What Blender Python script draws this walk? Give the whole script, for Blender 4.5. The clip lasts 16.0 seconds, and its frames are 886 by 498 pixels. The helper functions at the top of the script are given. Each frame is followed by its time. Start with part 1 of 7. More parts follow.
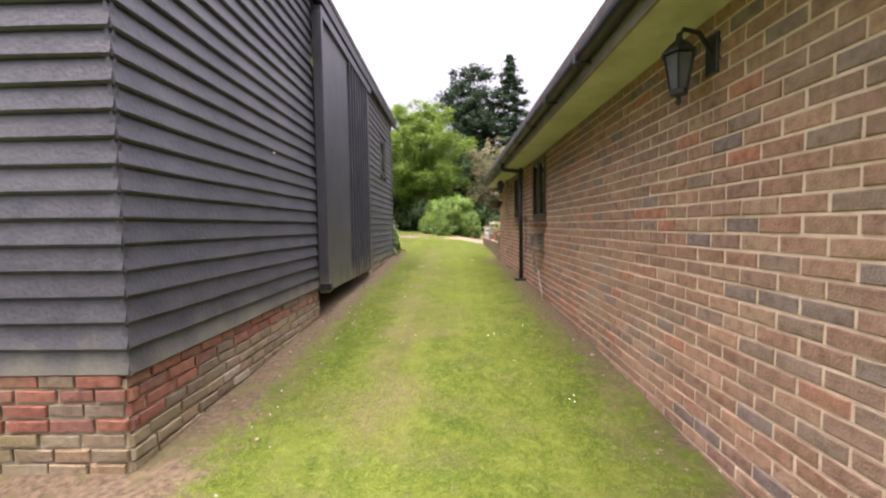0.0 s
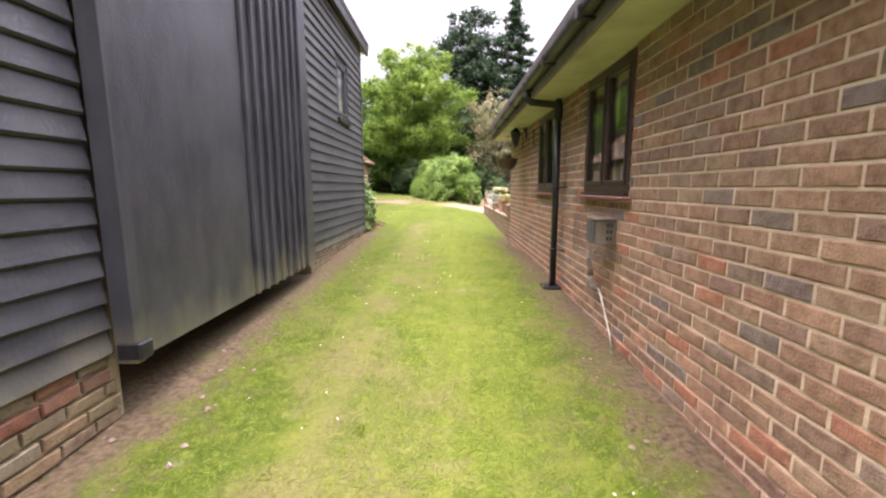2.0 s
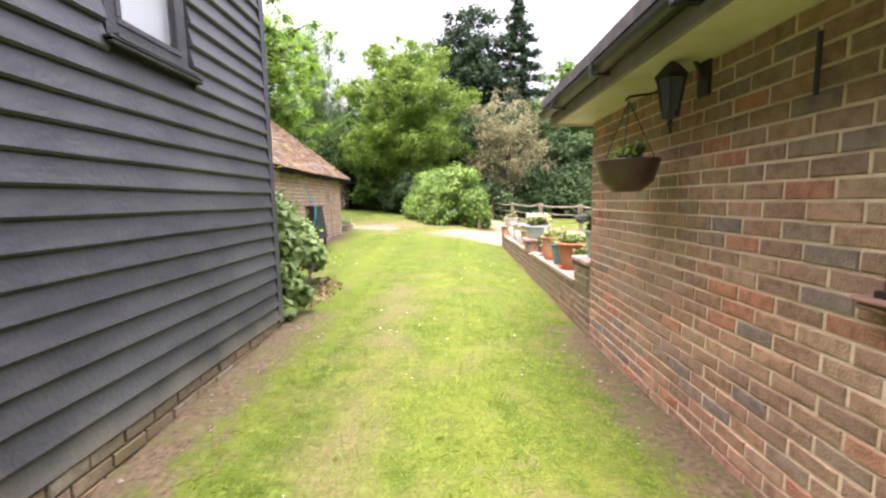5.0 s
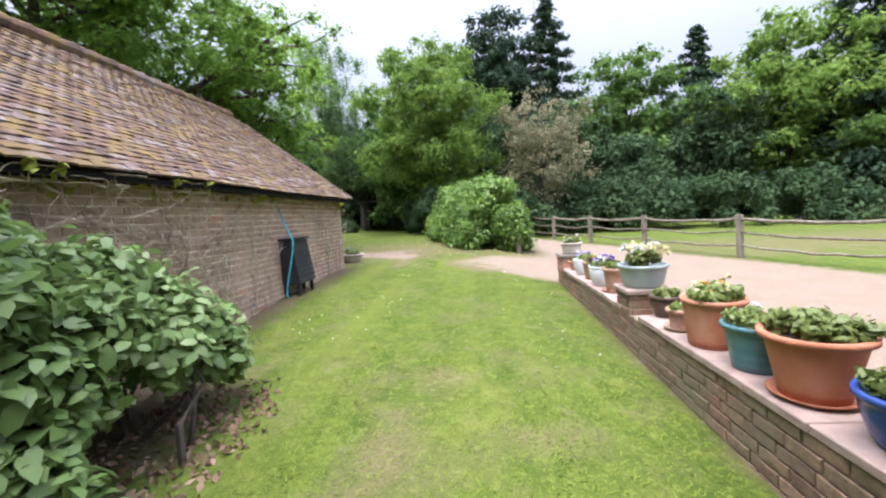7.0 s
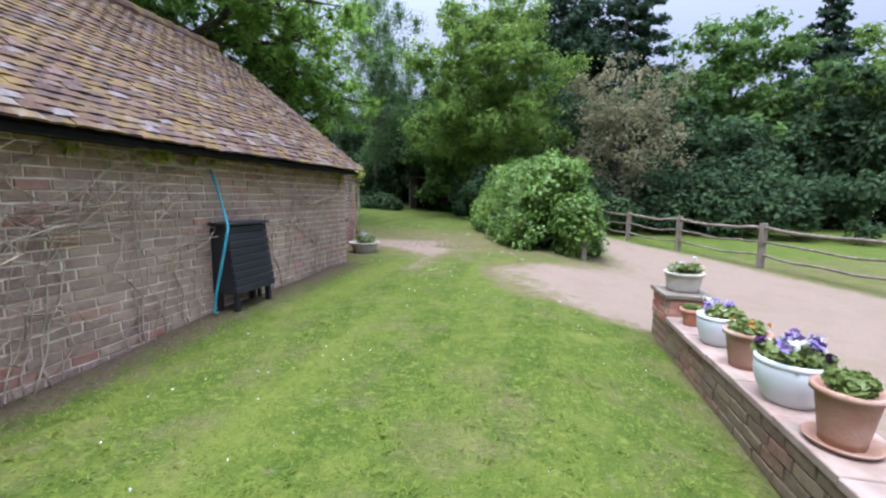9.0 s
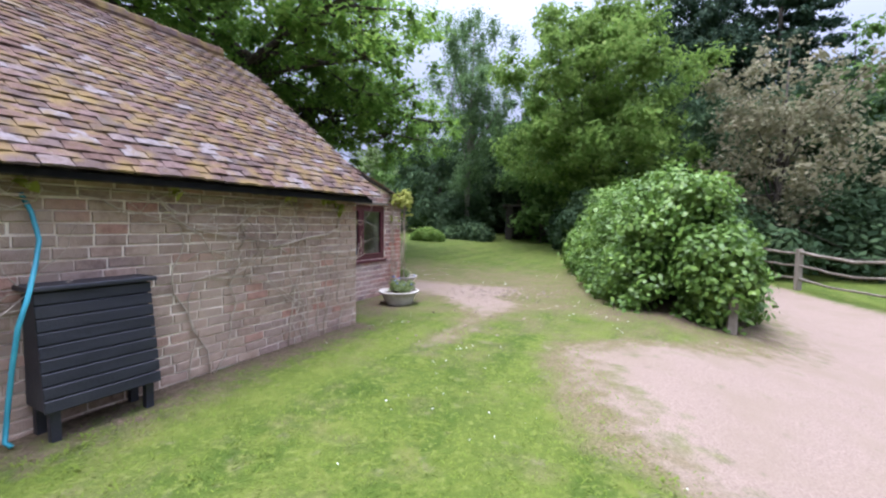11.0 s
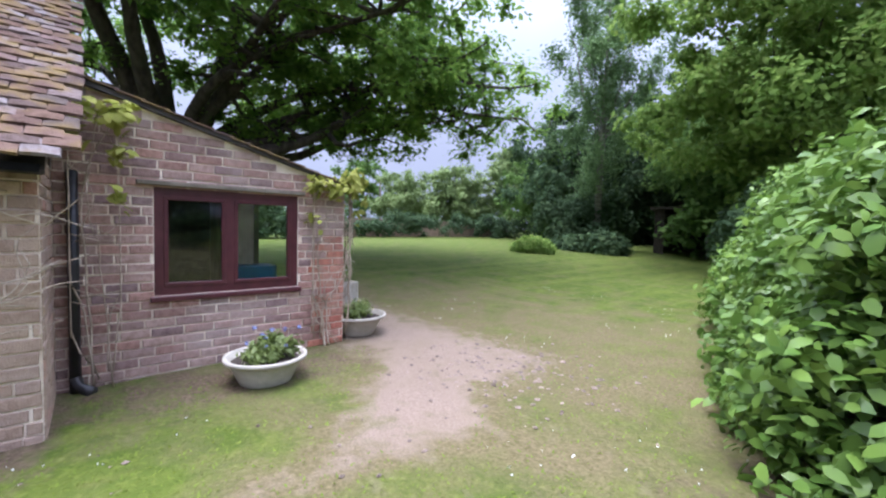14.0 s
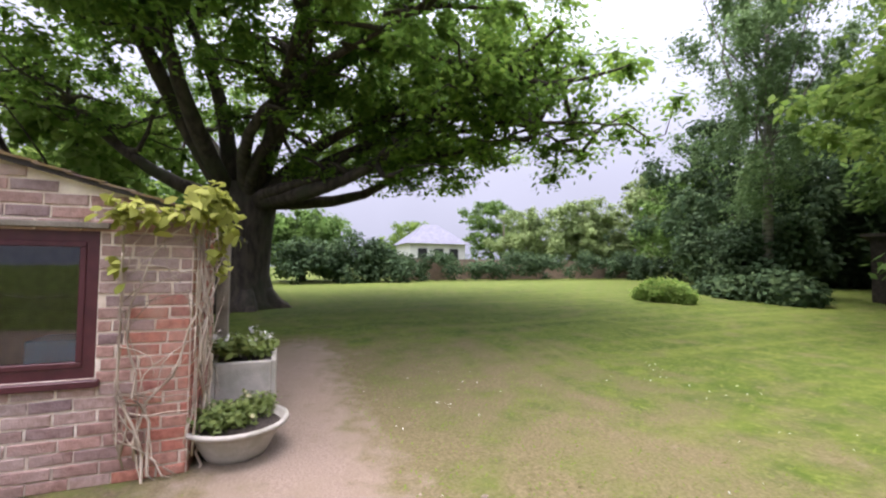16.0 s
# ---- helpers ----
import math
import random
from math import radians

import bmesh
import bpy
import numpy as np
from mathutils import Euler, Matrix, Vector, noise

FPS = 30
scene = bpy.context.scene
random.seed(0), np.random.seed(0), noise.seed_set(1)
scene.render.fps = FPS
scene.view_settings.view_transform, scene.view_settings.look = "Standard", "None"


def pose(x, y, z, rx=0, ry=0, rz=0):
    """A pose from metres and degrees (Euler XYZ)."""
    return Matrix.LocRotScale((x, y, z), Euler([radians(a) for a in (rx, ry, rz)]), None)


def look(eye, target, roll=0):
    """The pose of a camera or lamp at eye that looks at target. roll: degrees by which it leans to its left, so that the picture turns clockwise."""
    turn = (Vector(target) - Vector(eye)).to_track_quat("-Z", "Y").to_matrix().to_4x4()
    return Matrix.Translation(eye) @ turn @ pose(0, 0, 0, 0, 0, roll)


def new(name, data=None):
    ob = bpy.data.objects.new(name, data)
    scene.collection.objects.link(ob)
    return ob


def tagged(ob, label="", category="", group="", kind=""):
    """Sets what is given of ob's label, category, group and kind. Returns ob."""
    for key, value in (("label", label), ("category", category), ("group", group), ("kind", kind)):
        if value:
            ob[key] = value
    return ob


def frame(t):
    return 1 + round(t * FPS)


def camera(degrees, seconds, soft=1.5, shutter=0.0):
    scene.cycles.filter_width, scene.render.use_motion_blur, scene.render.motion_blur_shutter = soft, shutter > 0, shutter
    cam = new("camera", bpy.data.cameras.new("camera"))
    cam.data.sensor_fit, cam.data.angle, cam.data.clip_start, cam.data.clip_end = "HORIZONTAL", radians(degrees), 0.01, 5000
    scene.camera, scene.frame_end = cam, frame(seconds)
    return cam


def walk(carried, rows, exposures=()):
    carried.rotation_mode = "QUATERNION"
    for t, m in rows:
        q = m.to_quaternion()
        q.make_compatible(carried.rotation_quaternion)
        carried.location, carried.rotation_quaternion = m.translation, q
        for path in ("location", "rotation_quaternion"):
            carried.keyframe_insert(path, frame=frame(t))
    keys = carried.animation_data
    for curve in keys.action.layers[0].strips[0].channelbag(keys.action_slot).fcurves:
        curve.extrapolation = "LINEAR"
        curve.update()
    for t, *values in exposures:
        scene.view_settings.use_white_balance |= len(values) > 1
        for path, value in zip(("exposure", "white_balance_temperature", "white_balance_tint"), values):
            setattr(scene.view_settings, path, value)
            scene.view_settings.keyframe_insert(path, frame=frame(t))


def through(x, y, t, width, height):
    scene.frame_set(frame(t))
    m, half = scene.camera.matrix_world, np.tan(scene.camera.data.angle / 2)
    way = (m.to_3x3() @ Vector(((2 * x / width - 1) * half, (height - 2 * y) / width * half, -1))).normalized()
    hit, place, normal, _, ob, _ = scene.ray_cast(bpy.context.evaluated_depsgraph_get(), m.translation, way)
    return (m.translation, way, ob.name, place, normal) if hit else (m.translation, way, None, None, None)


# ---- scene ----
cam = camera(93.9, 16.0, soft=2.3)
METRES, EYE, TILT, LEAN, TURN = 23.67, 1.35, 0.0, 0.0, 1.3
ROWS = [
    (0.0, 0.0, 0.0, 0.0, -0.05, -3.19, 0.88),
    (0.5, 0.0012, 0.031, 0.0011, -0.3, -3.22, 1.45),
    (1.0, 0.0039, 0.0643, 0.0019, -2.21, -5.46, 0.53),
    (1.5, 0.0073, 0.0954, 0.0037, -1.34, -6.48, 0.69),
    (2.0, 0.0073, 0.1284, 0.0046, -0.38, -8.44, 0.18),
    (2.5, 0.0089, 0.1606, 0.0054, -3.04, -10.85, 1.67),
    (3.0, 0.0077, 0.1928, 0.0071, -4.34, -11.94, 1.15),
    (3.5, 0.0091, 0.2235, 0.009, -3.87, -11.76, 2.9),
    (4.0, 0.0067, 0.257, 0.0111, -1.92, -9.53, 0.17),
    (6.5, 0.0079, 0.4212, 0.0203, 2.17, -5.8, 3.9),
    (7.0, 0.0077, 0.4516, 0.021, 3.29, -4.5, 3.7),
    (7.5, 0.0127, 0.4802, 0.024, 5.04, 4.0, 4.12),
    (8.0, 0.0127, 0.5091, 0.0285, 8.37, 12.67, 3.81),
    (8.5, 0.0152, 0.5394, 0.026, 9.2, -2.03, 2.68),
    (9.0, 0.0161, 0.5684, 0.0256, 11.43, -7.1, -0.89),
    (9.5, 0.0194, 0.5969, 0.0277, 17.36, -4.0, -0.08),
    (10.0, 0.0193, 0.6261, 0.0288, 20.06, -4.26, 0.43),
    (12.5, 0.0359, 0.7717, 0.032, 34.93, -2.06, -2.03),
    (13.0, 0.0319, 0.8066, 0.0302, 35.31, -5.56, -0.35),
    (13.5, 0.03, 0.84, 0.031, 43.72, -1.17, 0.43),
    (14.0, 0.0224, 0.8715, 0.0307, 48.49, -2.82, -1.43),
    (14.5, 0.0151, 0.9041, 0.032, 53.58, -2.76, -0.58),
    (15.0, 0.0037, 0.9334, 0.0336, 57.6, 0.04, 0.67),
    (15.5, -0.0052, 0.9611, 0.035, 65.41, 5.41, -2.38),
    (16.0, -0.0176, 0.9877, 0.0341, 67.81, 2.52, -0.5),
]
EXPOSURES = [(0, 1.82, 7200, 30), (1.5, 2.14, 7200, 29), (3, 2.32, 7150, 29), (4.2, 2.44, 7150, 26), (6.5, 1.82, 7100, 24), (7.1, 1.54, 6000, 19), (8, 1.14, 5600, 16), (10, 1.31, 5700, 23), (13, 1.42, 5650, 26), (14.5, 1.45, 5750, 23), (16, 1.56, 6500, 28)]
walk(cam, [(t, pose(0, 0, EYE, TILT, LEAN, TURN) @ pose(METRES * x, METRES * y, METRES * z, 90 + pitch, roll, yaw)) for t, x, y, z, yaw, pitch, roll in ROWS], EXPOSURES)


# ---- light ----
world = bpy.data.worlds.new("world")
scene.world = world
world.use_nodes = True
wn, wl = world.node_tree.nodes, world.node_tree.links
sky = wn.new("ShaderNodeTexSky")
sky.sky_type = "NISHITA"
sky.sun_disc = False
sky.sun_elevation, sky.sun_rotation = radians(77), radians(200)
sky.dust_density, sky.air_density, sky.ozone_density = 6.0, 1.0, 1.0
pale = wn.new("ShaderNodeHueSaturation")
pale.inputs["Saturation"].default_value = 0.28
cloud_at = wn.new("ShaderNodeTexCoord")
cloud = wn.new("ShaderNodeTexNoise")
cloud.inputs["Scale"].default_value, cloud.inputs["Detail"].default_value = 2.2, 4
cloud_ramp = wn.new("ShaderNodeMapRange")
cloud_ramp.inputs["To Min"].default_value, cloud_ramp.inputs["To Max"].default_value = 0.82, 1.18
cloud_mul = wn.new("ShaderNodeVectorMath")
cloud_mul.operation = "MULTIPLY"
veil = wn.new("ShaderNodeMixRGB")
veil.inputs["Fac"].default_value = 0.72
veil.inputs["Color2"].default_value = (7.6, 8.6, 10.3, 1)
back = wn["Background"]
back.inputs["Strength"].default_value = 0.09
wl.new(sky.outputs["Color"], pale.inputs["Color"])
wl.new(pale.outputs["Color"], veil.inputs["Color1"])
wl.new(cloud_at.outputs["Generated"], cloud.inputs["Vector"])
wl.new(cloud.outputs["Fac"], cloud_ramp.inputs["Value"])
# an overcast sky is about three times as bright overhead as at the horizon
height = wn.new("ShaderNodeSeparateXYZ")
wl.new(cloud_at.outputs["Generated"], height.inputs[0])
dome = wn.new("ShaderNodeMapRange")
dome.inputs["From Min"].default_value, dome.inputs["From Max"].default_value = 0.0, 1.0
dome.inputs["To Min"].default_value, dome.inputs["To Max"].default_value = 0.38, 2.95
steep = wn.new("ShaderNodeMath")
steep.operation = "POWER"
steep.use_clamp = True
steep.inputs[1].default_value = 2.6
wl.new(height.outputs["Z"], steep.inputs[0])
wl.new(steep.outputs[0], dome.inputs["Value"])
overcast = wn.new("ShaderNodeVectorMath")
overcast.operation = "MULTIPLY"
wl.new(veil.outputs["Color"], overcast.inputs[0])
wl.new(dome.outputs["Result"], overcast.inputs[1])
wl.new(overcast.outputs["Vector"], cloud_mul.inputs[0])
wl.new(cloud_ramp.outputs["Result"], cloud_mul.inputs[1])
wl.new(cloud_mul.outputs["Vector"], back.inputs["Color"])
sun = new("sun", bpy.data.lights.new("sun", "SUN"))
sun.data.energy, sun.data.angle, sun.data.color = 1.8, radians(45), (1.0, 0.96, 0.9)
sun.matrix_world = look((0, 0, 30), (0 + 30 * math.cos(radians(77)) * 0.34, 30 * math.cos(radians(77)) * 0.94, 30 - 30 * math.sin(radians(77))))

# ---- materials ----


def shader(name):
    m = bpy.data.materials.new(name)
    m.use_nodes = True
    n, l = m.node_tree.nodes, m.node_tree.links
    return m, n, l, n["Principled BSDF"]


def rgba(c):
    return (c[0], c[1], c[2], 1)


def mix_node(n, l, fac, a, b):
    x = n.new("ShaderNodeMixRGB")
    for key, v in (("Fac", fac), ("Color1", a), ("Color2", b)):
        if isinstance(v, (tuple, float, int)):
            x.inputs[key].default_value = rgba(v) if isinstance(v, tuple) else v
        else:
            l.new(v, x.inputs[key])
    return x.outputs["Color"]


def noise_node(n, l, at, scale, lo=0.35, hi=0.65, detail=4, stretch=None):
    if stretch:
        mp = n.new("ShaderNodeMapping")
        mp.inputs["Scale"].default_value = stretch
        l.new(at, mp.inputs["Vector"])
        at = mp.outputs["Vector"]
    x = n.new("ShaderNodeTexNoise")
    x.inputs["Scale"].default_value, x.inputs["Detail"].default_value = scale, detail
    l.new(at, x.inputs["Vector"])
    r = n.new("ShaderNodeMapRange")
    r.inputs["From Min"].default_value, r.inputs["From Max"].default_value = lo, hi
    l.new(x.outputs["Fac"], r.inputs["Value"])
    return r.outputs["Result"]


def variety(n, l):
    """A random number for each piece, whether it is an object or an island of a joined mesh."""
    o, g = n.new("ShaderNodeObjectInfo"), n.new("ShaderNodeNewGeometry")
    a, f = n.new("ShaderNodeMath"), n.new("ShaderNodeMath")
    f.operation = "FRACT"
    l.new(o.outputs["Random"], a.inputs[0])
    l.new(g.outputs["Random Per Island"], a.inputs[1])
    l.new(a.outputs[0], f.inputs[0])
    return f.outputs[0]


def finish(n, l, b, colour, at, rough, bump, bscale, metal=0.0, spec=0.5, grain=None):
    l.new(colour, b.inputs["Base Color"])
    b.inputs["Roughness"].default_value, b.inputs["Metallic"].default_value = rough, metal
    b.inputs["Specular IOR Level"].default_value = spec
    if bump:
        h = grain if grain is not None else noise_node(n, l, at, bscale, 0.2, 0.8)
        x = n.new("ShaderNodeBump")
        x.inputs["Strength"].default_value, x.inputs["Distance"].default_value = bump, 0.01
        l.new(h, x.inputs["Height"])
        l.new(x.outputs["Normal"], b.inputs["Normal"])


def mat(name, c1, c2, scale=8, rough=0.8, bump=0.3, bscale=60, c3=None, c3scale=1.2, metal=0.0, spec=0.4, stretch=None, vary=0.0, lo=0.35, hi=0.65):
    m, n, l, b = shader(name)
    at = n.new("ShaderNodeNewGeometry").outputs["Position"]
    col = mix_node(n, l, noise_node(n, l, at, scale, lo, hi, stretch=stretch), c1, c2)
    if c3:
        col = mix_node(n, l, noise_node(n, l, at, c3scale, 0.5, 0.72, 6), col, c3)
    if vary:
        h = n.new("ShaderNodeHueSaturation")
        r = n.new("ShaderNodeMapRange")
        r.inputs["To Min"].default_value, r.inputs["To Max"].default_value = 1 - vary, 1 + vary
        l.new(variety(n, l), r.inputs["Value"])
        l.new(r.outputs["Result"], h.inputs["Value"])
        l.new(col, h.inputs["Color"])
        col = h.outputs["Color"]
    finish(n, l, b, col, at, rough, bump, bscale, metal, spec)
    return m


def splashed(m, low, high, colour, amount):
    """Algae and mud splashed up from the ground on to painted boards, ragged at its upper edge."""
    n, l = m.node_tree.nodes, m.node_tree.links
    b = n["Principled BSDF"]
    old = b.inputs["Base Color"].links[0].from_socket
    at = n.new("ShaderNodeNewGeometry").outputs["Position"]
    z = n.new("ShaderNodeSeparateXYZ")
    l.new(at, z.inputs[0])
    ragged = n.new("ShaderNodeMath")
    ragged.operation = "MULTIPLY_ADD"
    ragged.inputs[1].default_value = (high - low) * 0.9
    l.new(noise_node(n, l, at, 3.5, 0.3, 0.7, 6, (1.0, 1.0, 0.35)), ragged.inputs[0])
    l.new(z.outputs["Z"], ragged.inputs[2])
    r = n.new("ShaderNodeMapRange")
    r.inputs["From Min"].default_value, r.inputs["From Max"].default_value = high + 0.1, low
    r.inputs["To Min"].default_value, r.inputs["To Max"].default_value = 0.0, amount
    l.new(ragged.outputs[0], r.inputs["Value"])
    l.new(mix_node(n, l, r.outputs["Result"], old, colour), b.inputs["Base Color"])
    return m


def brick_mat(name, colours, dirt, dirt_scale=1.5, rough=0.9, dirt_lo=0.5, dirt_hi=0.75):
    m, n, l, b = shader(name)
    at = n.new("ShaderNodeNewGeometry").outputs["Position"]
    ramp = n.new("ShaderNodeValToRGB")
    ramp.color_ramp.interpolation = "CONSTANT"
    e = ramp.color_ramp.elements
    while len(e) < len(colours):
        e.new(0.5)
    for i, c in enumerate(colours):
        e[i].position, e[i].color = i / len(colours), rgba(c)
    l.new(variety(n, l), ramp.inputs["Fac"])
    dark = n.new("ShaderNodeMixRGB")
    dark.blend_type = "MULTIPLY"
    dark.inputs["Color2"].default_value = (0.6, 0.55, 0.52, 1)
    l.new(noise_node(n, l, at, 22, 0.4, 0.7, 6), dark.inputs["Fac"])
    l.new(ramp.outputs["Color"], dark.inputs["Color1"])
    col = mix_node(n, l, noise_node(n, l, at, dirt_scale, dirt_lo, dirt_hi, 6), dark.outputs["Color"], dirt)
    finish(n, l, b, col, at, rough, 0.5, 90, 0, 0.25)
    return m


def leaf_mat(name, c1, c2, through=0.35, rough=0.75, upright=False, dim=0.72):
    m, n, l, b = shader(name)
    at = n.new("ShaderNodeNewGeometry").outputs["Position"]
    col = mix_node(n, l, variety(n, l), c1, c2)
    col = mix_node(n, l, noise_node(n, l, at, 0.7, 0.4, 0.7), col, tuple(x * dim for x in c1))
    finish(n, l, b, col, at, rough, 0, 1, 0, 0.35 if rough < 0.5 else 0.12)
    t = n.new("ShaderNodeBsdfTranslucent")
    if upright:
        up = n.new("ShaderNodeCombineXYZ")
        up.inputs["Z"].default_value = 1.0
        l.new(up.outputs[0], b.inputs["Normal"])
    l.new(col, t.inputs["Color"])
    mx = n.new("ShaderNodeMixShader")
    mx.inputs["Fac"].default_value = through
    l.new(b.outputs[0], mx.inputs[1])
    l.new(t.outputs[0], mx.inputs[2])
    l.new(mx.outputs[0], n["Material Output"].inputs["Surface"])
    return m


def ground_mat():
    m, n, l, b = shader("lawn and soil")
    at = n.new("ShaderNodeNewGeometry").outputs["Position"]

    def mask(key, soft=0.35, scale=5.0):
        a = n.new("ShaderNodeAttribute")
        a.attribute_name = key
        s = n.new("ShaderNodeMath")
        s.operation = "ADD"
        k = n.new("ShaderNodeMath")
        k.operation = "MULTIPLY_ADD"
        k.inputs[1].default_value, k.inputs[2].default_value = 0.9, -0.45
        l.new(noise_node(n, l, at, scale, 0.2, 0.8, 6), k.inputs[0])
        l.new(a.outputs["Fac"], s.inputs[0])
        l.new(k.outputs[0], s.inputs[1])
        r = n.new("ShaderNodeMapRange")
        r.inputs["From Min"].default_value, r.inputs["From Max"].default_value = 0.5 - soft, 0.5 + soft
        l.new(s.outputs[0], r.inputs["Value"])
        return r.outputs["Result"]

    grass = mix_node(n, l, noise_node(n, l, at, 26, 0.35, 0.65, 6), (0.047, 0.075, 0.008), (0.094, 0.125, 0.018))
    grass = mix_node(n, l, noise_node(n, l, at, 1.3, 0.45, 0.65), grass, (0.065, 0.092, 0.014))
    grass = mix_node(n, l, noise_node(n, l, at, 4.5, 0.42, 0.7, 5), grass, (0.036, 0.065, 0.007))
    grass = mix_node(n, l, noise_node(n, l, at, 2.6, 0.55, 0.75, 5), grass, (0.120, 0.139, 0.026))
    grass = mix_node(n, l, noise_node(n, l, at, 10, 0.52, 0.68, 7), grass, (0.047, 0.079, 0.009))
    grass = mix_node(n, l, noise_node(n, l, at, 17, 0.55, 0.68, 7), grass, (0.111, 0.139, 0.027))
    streaks = n.new("ShaderNodeMath")
    streaks.operation = "MULTIPLY"
    streaks.inputs[1].default_value = 0.45
    l.new(noise_node(n, l, at, 1.0, 0.5, 0.68, 3, (2.6, 0.13, 1.0)), streaks.inputs[0])
    grass = mix_node(n, l, streaks.outputs[0], grass, (0.126, 0.152, 0.027))
    wave = n.new("ShaderNodeTexWave")
    wave.inputs["Scale"].default_value, wave.inputs["Distortion"].default_value, wave.inputs["Detail"].default_value = 0.32, 4.0, 3
    l.new(at, wave.inputs["Vector"])
    stripe = n.new("ShaderNodeMath")
    stripe.operation = "MULTIPLY"
    stripe.inputs[1].default_value = 0.16
    l.new(wave.outputs["Fac"], stripe.inputs[0])
    grass = mix_node(n, l, stripe.outputs[0], grass, (0.111, 0.139, 0.023))
    dry = mix_node(n, l, noise_node(n, l, at, 40, 0.35, 0.65), (0.098, 0.087, 0.036), (0.156, 0.126, 0.066))
    soil = mix_node(n, l, noise_node(n, l, at, 30, 0.35, 0.65, 6), (0.068, 0.050, 0.030), (0.140, 0.104, 0.068))
    soil = mix_node(n, l, noise_node(n, l, at, 6, 0.5, 0.65, 6), soil, (0.09, 0.085, 0.035))
    gravel = mix_node(n, l, noise_node(n, l, at, 70, 0.35, 0.65, 6), (0.17, 0.128, 0.094), (0.25, 0.194, 0.147))
    gravel = mix_node(n, l, noise_node(n, l, at, 1.7, 0.45, 0.7, 6), gravel, (0.19, 0.148, 0.102))
    col = mix_node(n, l, mask("dry", 0.3, 2.2), grass, dry)
    col = mix_node(n, l, mask("soil", 0.25, 7), col, soil)
    col = mix_node(n, l, mask("gravel", 0.3, 6), col, gravel)
    finish(n, l, b, col, at, 0.95, 0.8, 45, 0, 0.15)
    return m


M_GROUND = ground_mat()
M_BRICK = brick_mat("multi-red stock brick", [(0.371, 0.213, 0.146), (0.337, 0.202, 0.146), (0.304, 0.190, 0.140), (0.404, 0.243, 0.164), (0.349, 0.207, 0.140), (0.292, 0.207, 0.157), (0.450, 0.207, 0.134), (0.248, 0.190, 0.164), (0.404, 0.265, 0.180), (0.371, 0.231, 0.157), (0.461, 0.277, 0.186), (0.315, 0.196, 0.140), (0.360, 0.220, 0.151), (0.327, 0.207, 0.151)], (0.371, 0.277, 0.186), 0.8, 0.9, 0.5, 0.9)
M_MORTAR = mat("cream lime mortar", (0.594, 0.462, 0.325), (0.713, 0.568, 0.416), 14, 0.95, 0.4, 120, (0.581, 0.449, 0.312), 0.9)
M_OLDBRICK = brick_mat("weathered farm brick", [(0.344, 0.243, 0.185), (0.380, 0.269, 0.202), (0.310, 0.228, 0.178), (0.414, 0.303, 0.219), (0.293, 0.211, 0.169), (0.422, 0.228, 0.169), (0.344, 0.252, 0.202), (0.431, 0.319, 0.243), (0.388, 0.268, 0.205), (0.327, 0.236, 0.195)], (0.431, 0.319, 0.236), 1.1, 0.95, 0.42, 0.7)
M_OLDMORTAR = mat("weathered lime mortar", (0.567, 0.452, 0.346), (0.850, 0.756, 0.609), 6, 0.95, 0.5, 90, (0.463, 0.357, 0.273), 1.0)
M_PINKBRICK = brick_mat("pinkish lean-to brick", [(0.364, 0.221, 0.182), (0.416, 0.260, 0.215), (0.325, 0.215, 0.189), (0.390, 0.273, 0.234), (0.455, 0.273, 0.221), (0.286, 0.195, 0.182), (0.468, 0.325, 0.273)], (0.494, 0.403, 0.351), 1.4, 0.95, 0.5, 0.8)
M_PLINTH = brick_mat("mossy buff plinth brick", [(0.25, 0.2, 0.13), (0.29, 0.23, 0.15), (0.22, 0.18, 0.125), (0.3, 0.21, 0.13), (0.26, 0.2, 0.14), (0.34, 0.3, 0.23), (0.2, 0.16, 0.11)], (0.17, 0.14, 0.075), 1.8, 0.95, 0.42, 0.7)
M_PLINTHRED = brick_mat("old dark red brick", [(0.243, 0.100, 0.070), (0.270, 0.120, 0.080), (0.207, 0.100, 0.075), (0.180, 0.140, 0.100)], (0.180, 0.150, 0.100), 2.2, 0.95, 0.5, 0.75)
M_PLINTHMORTAR = mat("dirty plinth mortar", (0.27, 0.225, 0.16), (0.42, 0.36, 0.27), 7, 0.95, 0.5, 90, (0.2, 0.165, 0.1), 1.4)
M_REDBRICK = brick_mat("soft red brick", [(0.442, 0.169, 0.117), (0.494, 0.208, 0.143), (0.390, 0.156, 0.117), (0.468, 0.247, 0.182)], (0.455, 0.325, 0.247), 3)
M_LOWBRICK = brick_mat("garden wall brick", [(0.221, 0.155, 0.099), (0.254, 0.177, 0.111), (0.199, 0.133, 0.094), (0.287, 0.188, 0.122), (0.243, 0.144, 0.099)], (0.177, 0.155, 0.094), 1.5, 0.95, 0.4, 0.7)
M_LOWMORTAR = mat("dull garden wall mortar", (0.26, 0.205, 0.145), (0.38, 0.31, 0.225), 7, 0.95, 0.5, 90, (0.2, 0.17, 0.11), 1.4)
M_BOARD = mat("black stained weatherboard", (0.033, 0.035, 0.042), (0.052, 0.053, 0.061), 14, 0.5, 0.35, 40, (0.068, 0.071, 0.078), 1.5, spec=0.45, stretch=(0.900, 0.276, 0.900), vary=0.12)
